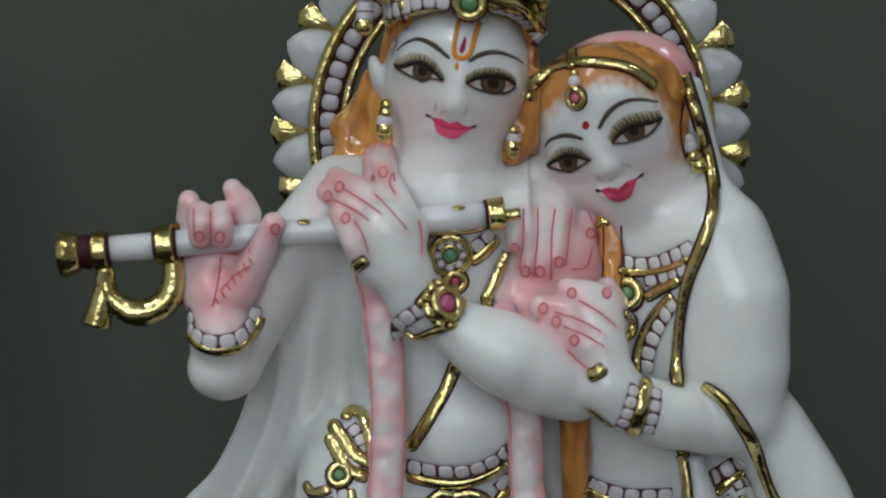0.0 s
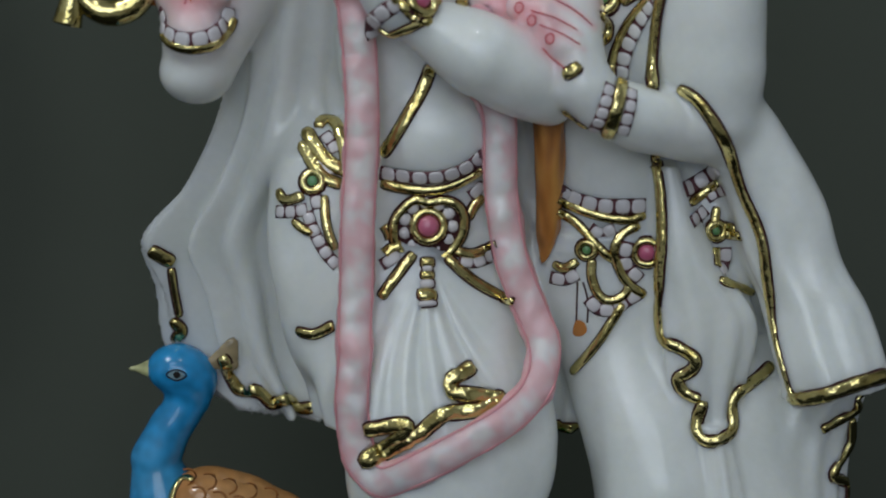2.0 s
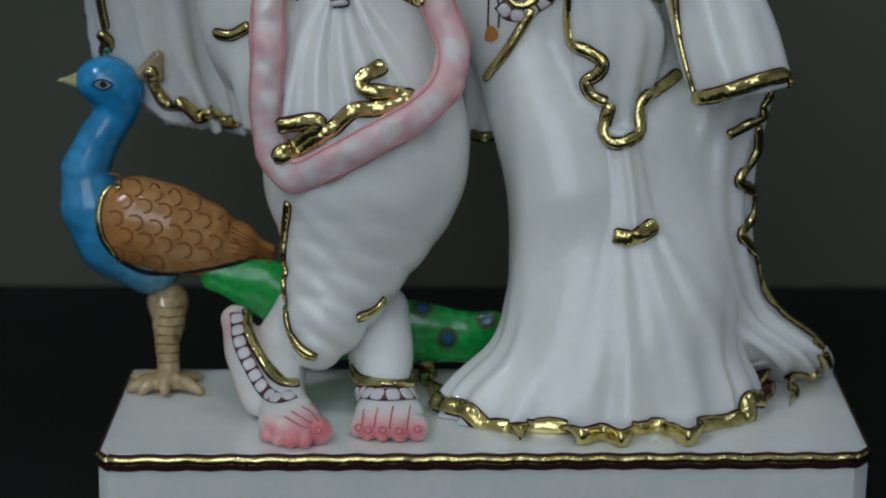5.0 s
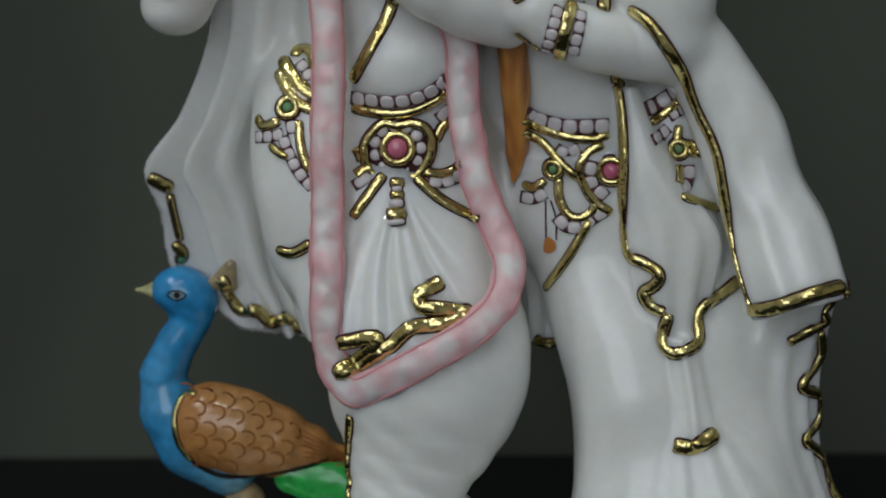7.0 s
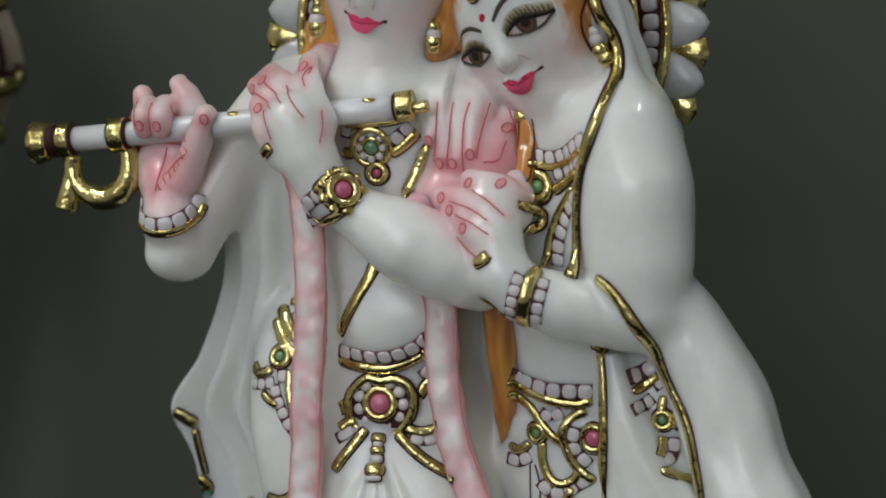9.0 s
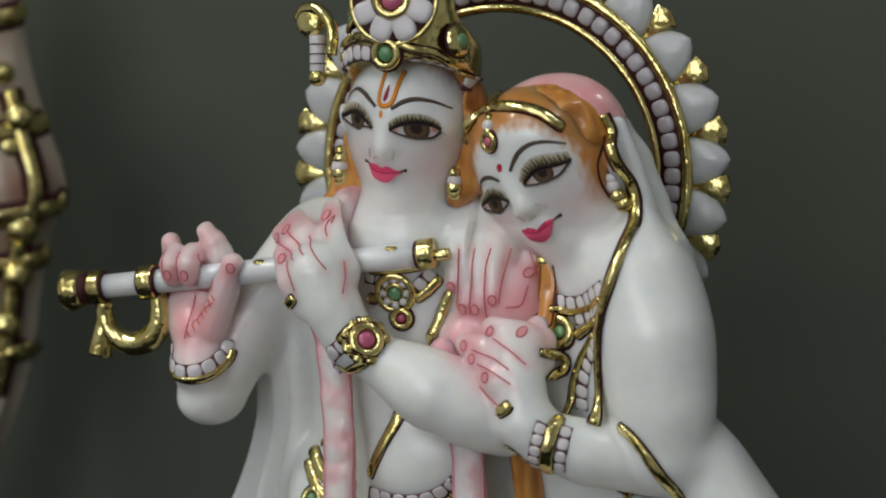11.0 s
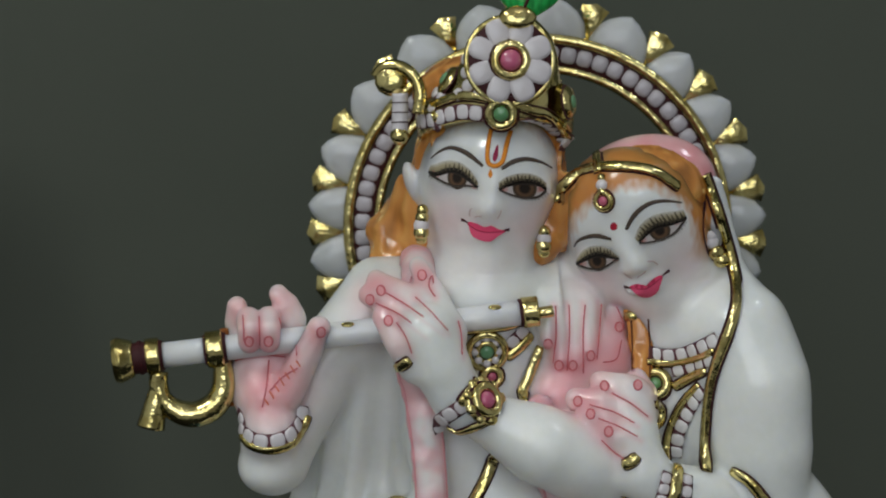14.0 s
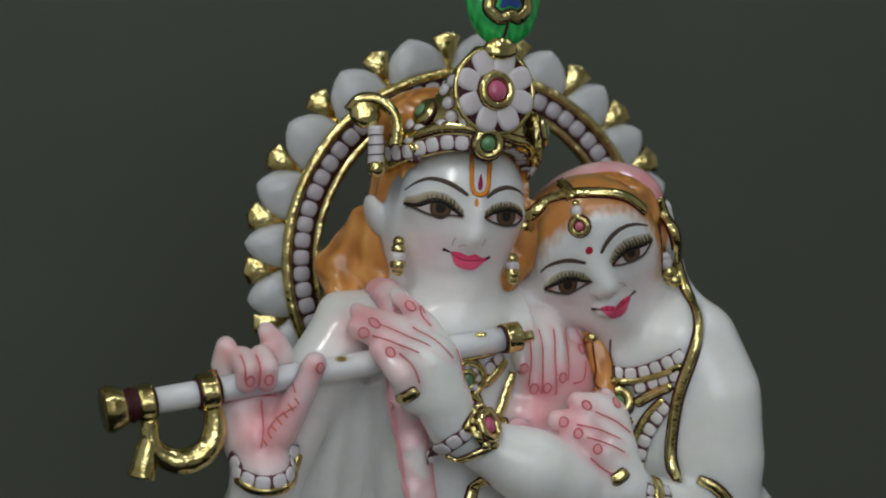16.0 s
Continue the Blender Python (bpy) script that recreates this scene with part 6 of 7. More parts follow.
statue.pearls([(-0.0790, -0.0200, 0.2520), (-0.0740, -0.0200, 0.2550), (-0.0680, -0.0200, 0.2580), (-0.0630, -0.0200, 0.2610)], 0.0026, reach=0.02, eye=WEST)
statue.trim([(-0.0760, -0.0200, 0.2480), (-0.0690, -0.0200, 0.2500), (-0.0610, -0.0200, 0.2520), (-0.0550, -0.0200, 0.2550)], 0.0013, 0.0011, reach=0.02, eye=WEST)
statue.gem((-0.055, -0.012, 0.2675), 0.0017, (0.5, 0.1, 0.18), 0.0014)
statue.trim([(0.0099, -0.026, 0.2365), (0.0081, -0.031, 0.2301), (0.0066, -0.031, 0.2238), (0.0052, -0.026, 0.2168)], 0.0022, 0.0016)
statue.pearls([(0.006, -0.026, 0.235), (0.0038, -0.031, 0.2292), (0.002, -0.031, 0.2233), (0.0007, -0.027, 0.219)], 0.0020)
statue.pearls([(0.0135, -0.026, 0.2334), (0.0124, -0.031, 0.2281), (0.0111, -0.031, 0.2226), (0.0105, -0.027, 0.2178)], 0.0020)
# ---- necklaces ----
statue.gem((-0.0563, -0.002, 0.2762), 0.0026, (0.14, 0.32, 0.16), 0.0009)
p, n, _ = statue.touch((-0.0563, -0.002, 0.2762))
for i in range(8):
    a = 2 * math.pi * i / 8
    statue.blob(Vector(p) + Vector((0.0044 * math.cos(a), -0.0003, 0.0044 * math.sin(a))), n, 0.0015, 0.0013, PEARL, LILAC, 8, 3)
statue.ring(Vector(p) + Vector((0, -0.0006, 0)), n, 0.0068, 0.0015)
statue.trim([(-0.0683, -0.002, 0.2744), (-0.0656, -0.002, 0.2732), (-0.0636, -0.002, 0.2744)], 0.0016, 0.0012)
statue.trim([(-0.0493, -0.002, 0.2736), (-0.0442, -0.002, 0.2772), (-0.0394, -0.002, 0.282)], 0.0017, 0.0014)
statue.pearls([(-0.0485, -0.002, 0.2776), (-0.0454, -0.002, 0.2808), (-0.0414, -0.002, 0.2844)], 0.0024)
statue.pearls([(-0.0672, -0.002, 0.2788), (-0.0666, -0.002, 0.2818), (-0.0652, -0.002, 0.284)], 0.0022)
statue.trim([(-0.0666, -0.002, 0.2836), (-0.0577, -0.002, 0.2846), (-0.0498, -0.002, 0.2852), (-0.0442, -0.002, 0.2864)], 0.0009, 0.0008)
statue.trim([(-0.0364, -0.004, 0.2774), (-0.0399, -0.004, 0.2686), (-0.043, -0.004, 0.262), (-0.0455, -0.004, 0.258)], 0.0018, 0.0013)
statue.trim([(-0.0536, -0.008, 0.2404), (-0.057, -0.008, 0.2309), (-0.0627, -0.008, 0.2206), (-0.0681, -0.008, 0.2114), (-0.0708, -0.008, 0.2078)], 0.0019, 0.0012)
statue.pearls([(0.0032, -0.006, 0.2743), (0.0096, -0.006, 0.2733), (0.016, -0.006, 0.2741), (0.0219, -0.006, 0.2771), (0.0282, -0.006, 0.2809)], 0.0025, colour=(0.75, 0.73, 0.73))
statue.trim([(0.0025, -0.006, 0.2713), (0.0117, -0.006, 0.2705), (0.0216, -0.006, 0.2733), (0.0271, -0.006, 0.2769)], 0.0012, 0.001)
statue.pearls([(0.0116, -0.007, 0.2674), (0.0165, -0.007, 0.2686), (0.0215, -0.007, 0.2708), (0.0264, -0.007, 0.273)], 0.0021, colour=(0.75, 0.73, 0.73))
statue.gem((0.0053, -0.008, 0.2632), 0.0024, (0.14, 0.32, 0.12), 0.002)
statue.trim([(0.0119, -0.008, 0.2616), (0.0174, -0.008, 0.265), (0.0239, -0.008, 0.2691)], 0.0016, 0.0014)
statue.pearls([(0.0223, -0.01, 0.2623), (0.0189, -0.01, 0.2563), (0.0162, -0.01, 0.2509), (0.0139, -0.01, 0.2454), (0.0128, -0.01, 0.2398), (0.0123, -0.01, 0.2354)], 0.0025, colour=(0.75, 0.73, 0.73))
statue.trim([(0.0211, -0.01, 0.2635), (0.0149, -0.01, 0.2559), (0.0111, -0.01, 0.2483), (0.0092, -0.01, 0.2418), (0.0087, -0.01, 0.2348)], 0.0012, 0.001)
statue.trim([(0.0041, -0.01, 0.2575), (0.0074, -0.01, 0.2535), (0.0067, -0.01, 0.2495), (0.0039, -0.01, 0.2469)], 0.0016, 0.0014)
statue.blob((-0.0008, 0.0070, 0.2868), (0, -1, 0.2), 0.0028, 0.0046, GOLD, (0.8, 0.6, 0.2), 12, 4, across=((1, 0, 0.25), 0.0036))
for dx in (-0.0036, 0.0028):
    statue.line([(0.0022 + dx, 0.0060, 0.2865), (0.0020 + dx, 0.0015, 0.2760), (0.0010 + dx, -0.0030, 0.2660), (0.0002 + 0.8 * dx, -0.0050, 0.2610)], 0.0004, (0.12, 0.035, 0.01), reach=0.009)

# ---- his girdle ----
statue.pearls([(-0.0713, -0.002, 0.2006), (-0.0637, -0.002, 0.1994), (-0.0557, -0.002, 0.1986), (-0.0478, -0.002, 0.1995), (-0.0408, -0.002, 0.2023), (-0.0351, -0.002, 0.2066)], 0.0025)
statue.trim([(-0.0709, -0.002, 0.197), (-0.0637, -0.002, 0.1952), (-0.0547, -0.002, 0.1942), (-0.0457, -0.002, 0.1958), (-0.035, -0.002, 0.2016)], 0.0016, 0.0014)
core, n, _ = statue.touch((-0.0539, -0.002, 0.1814))
core = Vector(core)
n = Vector((0, -1, 0.12)).normalized()
statue.blob(core - n * 0.0003, n, 0.0125, 0.0008, INK, MAROON, 20, 2)
statue.trim([core + n * 0.0004 + Vector((x * 0.0002, 0, -z * 0.0002)) for x, z in ((0, -42), (-26, -46), (-53, -22), (-63, 5), (-56, 35), (-34, 56), (0, 62), (34, 52), (57, 22), (64, -10), (53, -36), (28, -46))], 0.0015, 0.0014, closed=True, stick=False)
for i in range(11):
    a = 2 * math.pi * i / 11
    statue.blob(core + Vector((0.0086 * math.cos(a), 0, 0.0086 * math.sin(a))), n, 0.0023, 0.0013, PEARL, LILAC, 10, 3)
statue.gem(core + n * 0.0008, 0.0037, (0.6, 0.16, 0.26), 0.0016, False, n)
for pts in ([(-0.059, -0.003, 0.1718), (-0.0657, -0.003, 0.1627), (-0.0709, -0.003, 0.1553)], [(-0.0474, -0.003, 0.1706), (-0.0371, -0.003, 0.1615), (-0.0228, -0.003, 0.1537)], [(-0.0444, -0.003, 0.1728), (-0.0377, -0.003, 0.1714), (-0.0297, -0.003, 0.1751)], [(-0.04, -0.003, 0.1841), (-0.0377, -0.003, 0.1892), (-0.0345, -0.003, 0.1922)], [(-0.0694, -0.003, 0.1714), (-0.0667, -0.003, 0.1738), (-0.0635, -0.003, 0.1748)], [(-0.0695, -0.003, 0.182), (-0.0679, -0.003, 0.1795), (-0.0671, -0.003, 0.1769)]):
    statue.trim(pts, 0.0016, 0.0013)
statue.pearls([(-0.0429, -0.003, 0.1697), (-0.0373, -0.003, 0.1685), (-0.0305, -0.003, 0.171)], 0.0021)
statue.pearls([(-0.0706, -0.003, 0.1673), (-0.0674, -0.003, 0.1693), (-0.0642, -0.003, 0.1714)], 0.0021)
statue.pearls([(-0.0393, -0.003, 0.1922), (-0.0366, -0.003, 0.1946), (-0.0346, -0.003, 0.1971)], 0.0021)
p, m, _ = statue.touch((-0.0542, -0.005, 0.162))
for y, wide, tall, kind, colour in ((606, 0.0026, 0.0018, GOLD, (0.8, 0.6, 0.2)), (617, 0.0019, 0.0012, PEARL, LILAC), (629, 0.0025, 0.0016, GOLD, (0.8, 0.6, 0.2)), (645, 0.0026, 0.0016, PEARL, LILAC), (665, 0.0036, 0.0024, GOLD, (0.8, 0.6, 0.2)), (682, 0.0036, 0.0011, PEARL, LILAC)):
    c, n, _ = statue.touch(p + Vector((0, 0, (640 - y) * 0.0002)))
    statue.blob(c - n * 0.0002, n, tall + 0.0005, 0.0007, INK, MAROON, 12, 3, across=((1, 0, 0), wide + 0.0005), square=0.6)
    statue.blob(c, n, tall, 0.0018, kind, colour, 12, 3, across=((1, 0, 0), wide), square=0.6, crisp=0.5)
for pts, wide in (([(-0.0929, 0.0060, 0.2154), (-0.0921, 0.0060, 0.2177), (-0.0892, 0.0060, 0.2187), (-0.0864, 0.0060, 0.2168), (-0.0844, 0.0060, 0.2108), (-0.0832, 0.0060, 0.2046), (-0.0834, 0.0060, 0.1974)], 0.0022), ([(-0.0975, 0.0060, 0.2150), (-0.0955, 0.0060, 0.2112), (-0.0921, 0.0060, 0.2061), (-0.0880, 0.0060, 0.2023), (-0.0840, 0.0060, 0.1998)], 0.0024), ([(-0.0990, 0.0060, 0.2102), (-0.0969, 0.0060, 0.2061), (-0.0941, 0.0060, 0.2011), (-0.0900, 0.0060, 0.1969), (-0.0844, 0.0060, 0.1949)], 0.0021), ([(-0.1070, 0.0060, 0.1930), (-0.1050, 0.0060, 0.1890), (-0.0980, 0.0060, 0.1910)], 0.0017), ([(-0.0910, 0.0060, 0.1910), (-0.0900, 0.0060, 0.1800), (-0.0870, 0.0060, 0.1710)], 0.0015), ([(-0.1020, 0.0060, 0.1820), (-0.0990, 0.0060, 0.1790), (-0.0950, 0.0060, 0.1770)], 0.0014)):
    statue.trim(pts, wide, 0.0014, 0.0004)
for pts in ([(-0.0909, 0.0060, 0.2135), (-0.0884, 0.0060, 0.2102), (-0.0864, 0.0060, 0.2067)], [(-0.0949, 0.0060, 0.2065), (-0.0921, 0.0060, 0.2023), (-0.0876, 0.0060, 0.1990)], [(-0.1080, 0.0060, 0.1850), (-0.1020, 0.0060, 0.1850), (-0.0970, 0.0060, 0.1860)], [(-0.0970, 0.0060, 0.1850), (-0.0950, 0.0060, 0.1790), (-0.0910, 0.0060, 0.1710), (-0.0860, 0.0060, 0.1650)], [(-0.0940, 0.0060, 0.1910), (-0.0930, 0.0060, 0.1860)]):
    statue.pearls(pts, 0.0021)
statue.gem((-0.0950, 0.0060, 0.1960), 0.0020, (0.12, 0.3, 0.13), 0.0014)
statue.trim([(-0.1007, 0, 0.1428), (-0.0942, 0, 0.1414), (-0.0864, 0, 0.1455)], 0.0016, 0.0011)
# ---- hems of his robe and sash ----
for pts, wide in (([(-0.1560, 0.0440, 0.1640), (-0.1510, 0.0440, 0.1610), (-0.1470, 0.0440, 0.1590)], 0.0024), ([(-0.1480, 0.0440, 0.1570), (-0.1470, 0.0440, 0.1490), (-0.1450, 0.0440, 0.1380)], 0.0011), ([(-0.1480, 0.0440, 0.1370), (-0.1440, 0.0440, 0.1330), (-0.1470, 0.0440, 0.1280)], 0.0020), ([(-0.1290, 0.0430, 0.1230), (-0.1230, 0.0430, 0.1100), (-0.1150, 0.0430, 0.1090), (-0.1100, 0.0430, 0.1040), (-0.1040, 0.0430, 0.1060), (-0.0990, 0.0430, 0.1020), (-0.0930, 0.0430, 0.1030)], 0.0022)):
    statue.trim(pts, wide, 0.0016, reach=0.02, sharp=True)
statue.trim([(-0.0380, -0.0200, 0.1350), (-0.0470, -0.0200, 0.1290), (-0.0460, -0.0200, 0.1250), (-0.0360, -0.0200, 0.1240), (-0.0280, -0.0200, 0.1230), (-0.0350, -0.0200, 0.1190), (-0.0490, -0.0200, 0.1170), (-0.0570, -0.0200, 0.1100), (-0.0610, -0.0200, 0.1080)], 0.0025, 0.0017, sharp=True, reach=0.02)
statue.trim([(-0.0770, -0.0160, 0.1100), (-0.0660, -0.0160, 0.1120), (-0.0610, -0.0160, 0.1120), (-0.0630, -0.0160, 0.1080), (-0.0760, -0.0160, 0.1000), (-0.0760, -0.0160, 0.0980), (-0.0650, -0.0160, 0.1040), (-0.0590, -0.0160, 0.1070)], 0.0025, 0.0017, sharp=True, reach=0.02)
statue.trim([(-0.073, -0.016, 0.0823), (-0.0745, -0.016, 0.0693), (-0.0748, -0.016, 0.0545), (-0.0734, -0.018, 0.038), (-0.0709, -0.02, 0.0305), (-0.0672, -0.022, 0.0265), (-0.0623, -0.023, 0.0243)], 0.0015, 0.0013, reach=0.02, eye=LOW)
statue.trim([(-0.0467, -0.01, 0.0355), (-0.0405, -0.01, 0.0386), (-0.0365, -0.01, 0.0438)], 0.0014, 0.0013, reach=0.02, eye=LOW)
statue.trim([(-0.0026, 0.03, 0.0993), (0.0037, 0.03, 0.0974), (0.0109, 0.03, 0.0993)], 0.0020, 0.0016)
# anklets
statue.trim([(-0.0882, -0.002, 0.0388), (-0.0888, -0.008, 0.0315), (-0.0838, -0.016, 0.0232), (-0.078, -0.022, 0.0169), (-0.0733, -0.024, 0.0139), (-0.0691, -0.02, 0.0131)], 0.0017, 0.0014)
statue.pearls([(-0.0929, -0.004, 0.0365), (-0.0913, -0.012, 0.027), (-0.0862, -0.02, 0.0181), (-0.0809, -0.026, 0.0115), (-0.0757, -0.028, 0.009), (-0.0705, -0.026, 0.0101)], 0.0024)
statue.trim([(-0.0493, -0.012, 0.0177), (-0.0463, -0.022, 0.0154), (-0.0352, -0.026, 0.0144), (-0.0254, -0.022, 0.0144), (-0.0224, -0.014, 0.0171)], 0.0018, 0.0015)
statue.pearls([(-0.0476, -0.02, 0.0094), (-0.0373, -0.028, 0.0105), (-0.0277, -0.028, 0.0114), (-0.0213, -0.022, 0.0112)], 0.0027)

# ---- her girdle ----
for pts, r in (([(-0.0060, 0.0030, 0.1930), (0.0010, 0.0030, 0.1900), (0.0100, 0.0030, 0.1880), (0.0250, 0.0030, 0.1880)], 0.0027), ([(-0.0090, 0.0030, 0.1620), (-0.0040, 0.0030, 0.1610), (0.0010, 0.0030, 0.1630)], 0.0022), ([(0.0190, 0.0030, 0.1750), (0.0180, 0.0030, 0.1700), (0.0190, 0.0030, 0.1660), (0.0240, 0.0030, 0.1610)], 0.0022), ([(0.0050, 0.0030, 0.1540), (0.0090, 0.0030, 0.1500), (0.0150, 0.0030, 0.1500), (0.0190, 0.0030, 0.1530), (0.0240, 0.0030, 0.1560)], 0.0023), ([(0.0050, 0.0030, 0.1800), (0.0090, 0.0030, 0.1780), (0.0140, 0.0030, 0.1800)], 0.0021), ([(0.0390, 0.0030, 0.1940), (0.0440, 0.0030, 0.1970), (0.0500, 0.0030, 0.2010)], 0.0027), ([(0.0550, 0.0030, 0.1730), (0.0550, 0.0030, 0.1680), (0.0540, 0.0030, 0.1640)], 0.0023), ([(0.0470, 0.0030, 0.1910), (0.0500, 0.0030, 0.1930), (0.0530, 0.0030, 0.1940)], 0.0021), ([(0.0420, 0.0030, 0.1820), (0.0470, 0.0030, 0.1870)], 0.0021)):
    statue.pearls(pts, r)
for pts in ([(-0.0070, 0.0030, 0.1900), (0.0060, 0.0030, 0.1850), (0.0180, 0.0030, 0.1830), (0.0250, 0.0030, 0.1850)], [(-0.0070, 0.0030, 0.1860), (0.0000, 0.0030, 0.1820), (0.0080, 0.0030, 0.1730), (0.0140, 0.0030, 0.1680)], [(-0.0080, 0.0030, 0.1670), (-0.0040, 0.0030, 0.1650), (0.0010, 0.0030, 0.1680)], [(0.0230, 0.0030, 0.1810), (0.0170, 0.0030, 0.1780), (0.0140, 0.0030, 0.1720), (0.0160, 0.0030, 0.1650), (0.0200, 0.0030, 0.1590), (0.0260, 0.0030, 0.1550)], [(0.0060, 0.0030, 0.1690), (0.0060, 0.0030, 0.1620), (0.0090, 0.0030, 0.1550), (0.0140, 0.0030, 0.1530), (0.0190, 0.0030, 0.1560), (0.0200, 0.0030, 0.1600)], [(-0.0000, 0.0040, 0.1260), (0.0090, 0.0040, 0.1370), (0.0180, 0.0040, 0.1520)], [(0.0410, 0.0030, 0.1890), (0.0460, 0.0030, 0.1930), (0.0530, 0.0030, 0.1980)], [(0.0510, 0.0030, 0.1880), (0.0500, 0.0030, 0.1790)], [(0.0530, 0.0030, 0.1810), (0.0600, 0.0030, 0.1800)], [(0.0530, 0.0030, 0.1780), (0.0600, 0.0030, 0.1770)], [(0.0510, 0.0030, 0.1730), (0.0520, 0.0030, 0.1660)], [(0.0530, 0.0030, 0.1610), (0.0610, 0.0030, 0.1580), (0.0660, 0.0030, 0.1560)]):
    statue.trim(pts, 0.0015, 0.0011, 0.0004)
statue.gem((0.0040, 0.0030, 0.1720), 0.0017, (0.14, 0.32, 0.12), 0.0012)
statue.gem((0.0260, 0.0030, 0.1710), 0.0030, (0.6, 0.14, 0.25), 0.0014)
statue.gem((0.0510, 0.0030, 0.1790), 0.0016, (0.14, 0.32, 0.12), 0.0013)
for pts in ([(0.0010, 0.0030, 0.1600), (0.0010, 0.0030, 0.1530), (0.0010, 0.0030, 0.1450)], [(0.0030, 0.0030, 0.1600), (0.0050, 0.0030, 0.1530), (0.0050, 0.0030, 0.1450)], [(0.0420, 0.0030, 0.1840), (0.0450, 0.0030, 0.1830), (0.0460, 0.0030, 0.1820)]):
    statue.line(pts, 0.00035)
statue.patch([(0.0010, 0.0030, 0.1460), (0.0040, 0.0030, 0.1450), (0.0050, 0.0030, 0.1420), (0.0030, 0.0030, 0.1400), (-0.0000, 0.0030, 0.1410)], ORANGE, 0.0004, kind=ENAMEL)
# ---- her veil and shawl hems ----
q, n = statue.route([(0.0262, 0.006, 0.3396), (0.0284, 0.004, 0.3332), (0.0319, 0.004, 0.3222), (0.0346, 0.002, 0.3124), (0.0356, -0.004, 0.304), (0.0356, -0.009, 0.2985), (0.0339, -0.0145, 0.2912), (0.0305, -0.0165, 0.2836)], stick=False)
q2, n2 = statue.route([(0.0282, -0.017, 0.2777), (0.0249, -0.016, 0.2687), (0.0232, -0.015, 0.2547), (0.0225, -0.014, 0.2405), (0.0225, -0.014, 0.2317)], reach=0.03, eye=HIGH, rounds=12)
q, n = np.vstack([q, q2]), np.vstack([n, n2])
for _ in range(80):
    q[1:-1], n[1:-1] = (q[:-2] + 2 * q[1:-1] + q[2:]) / 4, (n[:-2] + 2 * n[1:-1] + n[2:]) / 4
n /= np.linalg.norm(n, axis=1, keepdims=True)
for i, p in enumerate(q):
    hit, m, ok = statue.touch(p, 0.012, HIGH)
    if ok and (hit - HIGH).length < (Vector(p) - HIGH).length:
        q[i] = hit
for _ in range(8):
    q[1:-1] = (q[:-2] + 2 * q[1:-1] + q[2:]) / 4
q += n * 0.0005
statue.strip(q, n, 0.0026, 0.0008, INK, MAROON, 6)
statue.strip(q, n, 0.0020, 0.0017, GOLD, (0.8, 0.6, 0.2), 8)
statue.trim([(0.0264, -0.004, 0.2084), (0.0286, -0.006, 0.195), (0.0296, -0.006, 0.1787), (0.0293, -0.006, 0.1622), (0.0309, -0.006, 0.1419), (0.0367, -0.006, 0.1381), (0.0435, -0.006, 0.1335), (0.042, -0.006, 0.1289), (0.0372, -0.006, 0.1264), (0.0398, -0.006, 0.1213), (0.0455, -0.007, 0.1186)], 0.0019, 0.0016)
statue.trim([(0.0467, -0.008, 0.1184), (0.0449, -0.008, 0.1121), (0.0444, -0.008, 0.1075), (0.0483, -0.008, 0.1029), (0.0549, -0.008, 0.1046), (0.058, -0.008, 0.1084), (0.0571, -0.008, 0.1164), (0.0585, -0.008, 0.1206), (0.0654, -0.008, 0.1264), (0.0715, -0.008, 0.1321)], 0.0019, 0.0016)
statue.trim([(0.0321, -0.012, 0.2321), (0.0394, -0.014, 0.2274), (0.0485, -0.016, 0.2139), (0.0549, -0.018, 0.1973)] + [(0.0622, -0.02, 0.181), (0.0655, -0.02, 0.1633), (0.0697, -0.02, 0.1433), (0.0732, -0.027, 0.1290), (0.0750, -0.029, 0.1232)], 0.0018, 0.0015, reach=0.025)
statue.trim([(0.0730, -0.0280, 0.1242), (0.0820, -0.0280, 0.1252), (0.0910, -0.0280, 0.1282), (0.1000, -0.0280, 0.1312), (0.1080, -0.0280, 0.1332)], 0.0023, 0.0017, reach=0.025, eye=LOW)
statue.trim([(0.1110, -0.0200, 0.1300), (0.1140, -0.0120, 0.1250), (0.1120, -0.0060, 0.1190), (0.1050, -0.0030, 0.1130), (0.0920, -0.0040, 0.1060)], 0.0016, 0.0014, reach=0.02, eye=LOW)
statue.trim([(0.1060, 0.0060, 0.1080), (0.1060, 0.0060, 0.0980), (0.1000, 0.0060, 0.0860), (0.1070, 0.0060, 0.0820), (0.1050, 0.0060, 0.0710), (0.1020, 0.0060, 0.0650), (0.1080, 0.0060, 0.0570), (0.1120, 0.0060, 0.0430), (0.1210, 0.0060, 0.0340), (0.1320, 0.0060, 0.0250), (0.1380, 0.0060, 0.0140), (0.1380, 0.0060, 0.0090)], 0.0017, 0.0014, reach=0.02, eye=LOW)
statue.trim([(0.1462, 0.0359, 0.002), (0.1367, 0.0204, 0.002), (0.1283, 0.0085, 0.002), (0.121, -0.0088, 0.002)], 0.0016, 0.0014)
statue.trim([(0.0474, -0.02, 0.0712), (0.0553, -0.02, 0.0703), (0.0635, -0.02, 0.076)], 0.0027, 0.0018)
statue.trim([(-0.009, -0.02, 0.2251), (-0.0054, -0.02, 0.2215), (-0.001, -0.02, 0.2195)], 0.0012, 0.001)
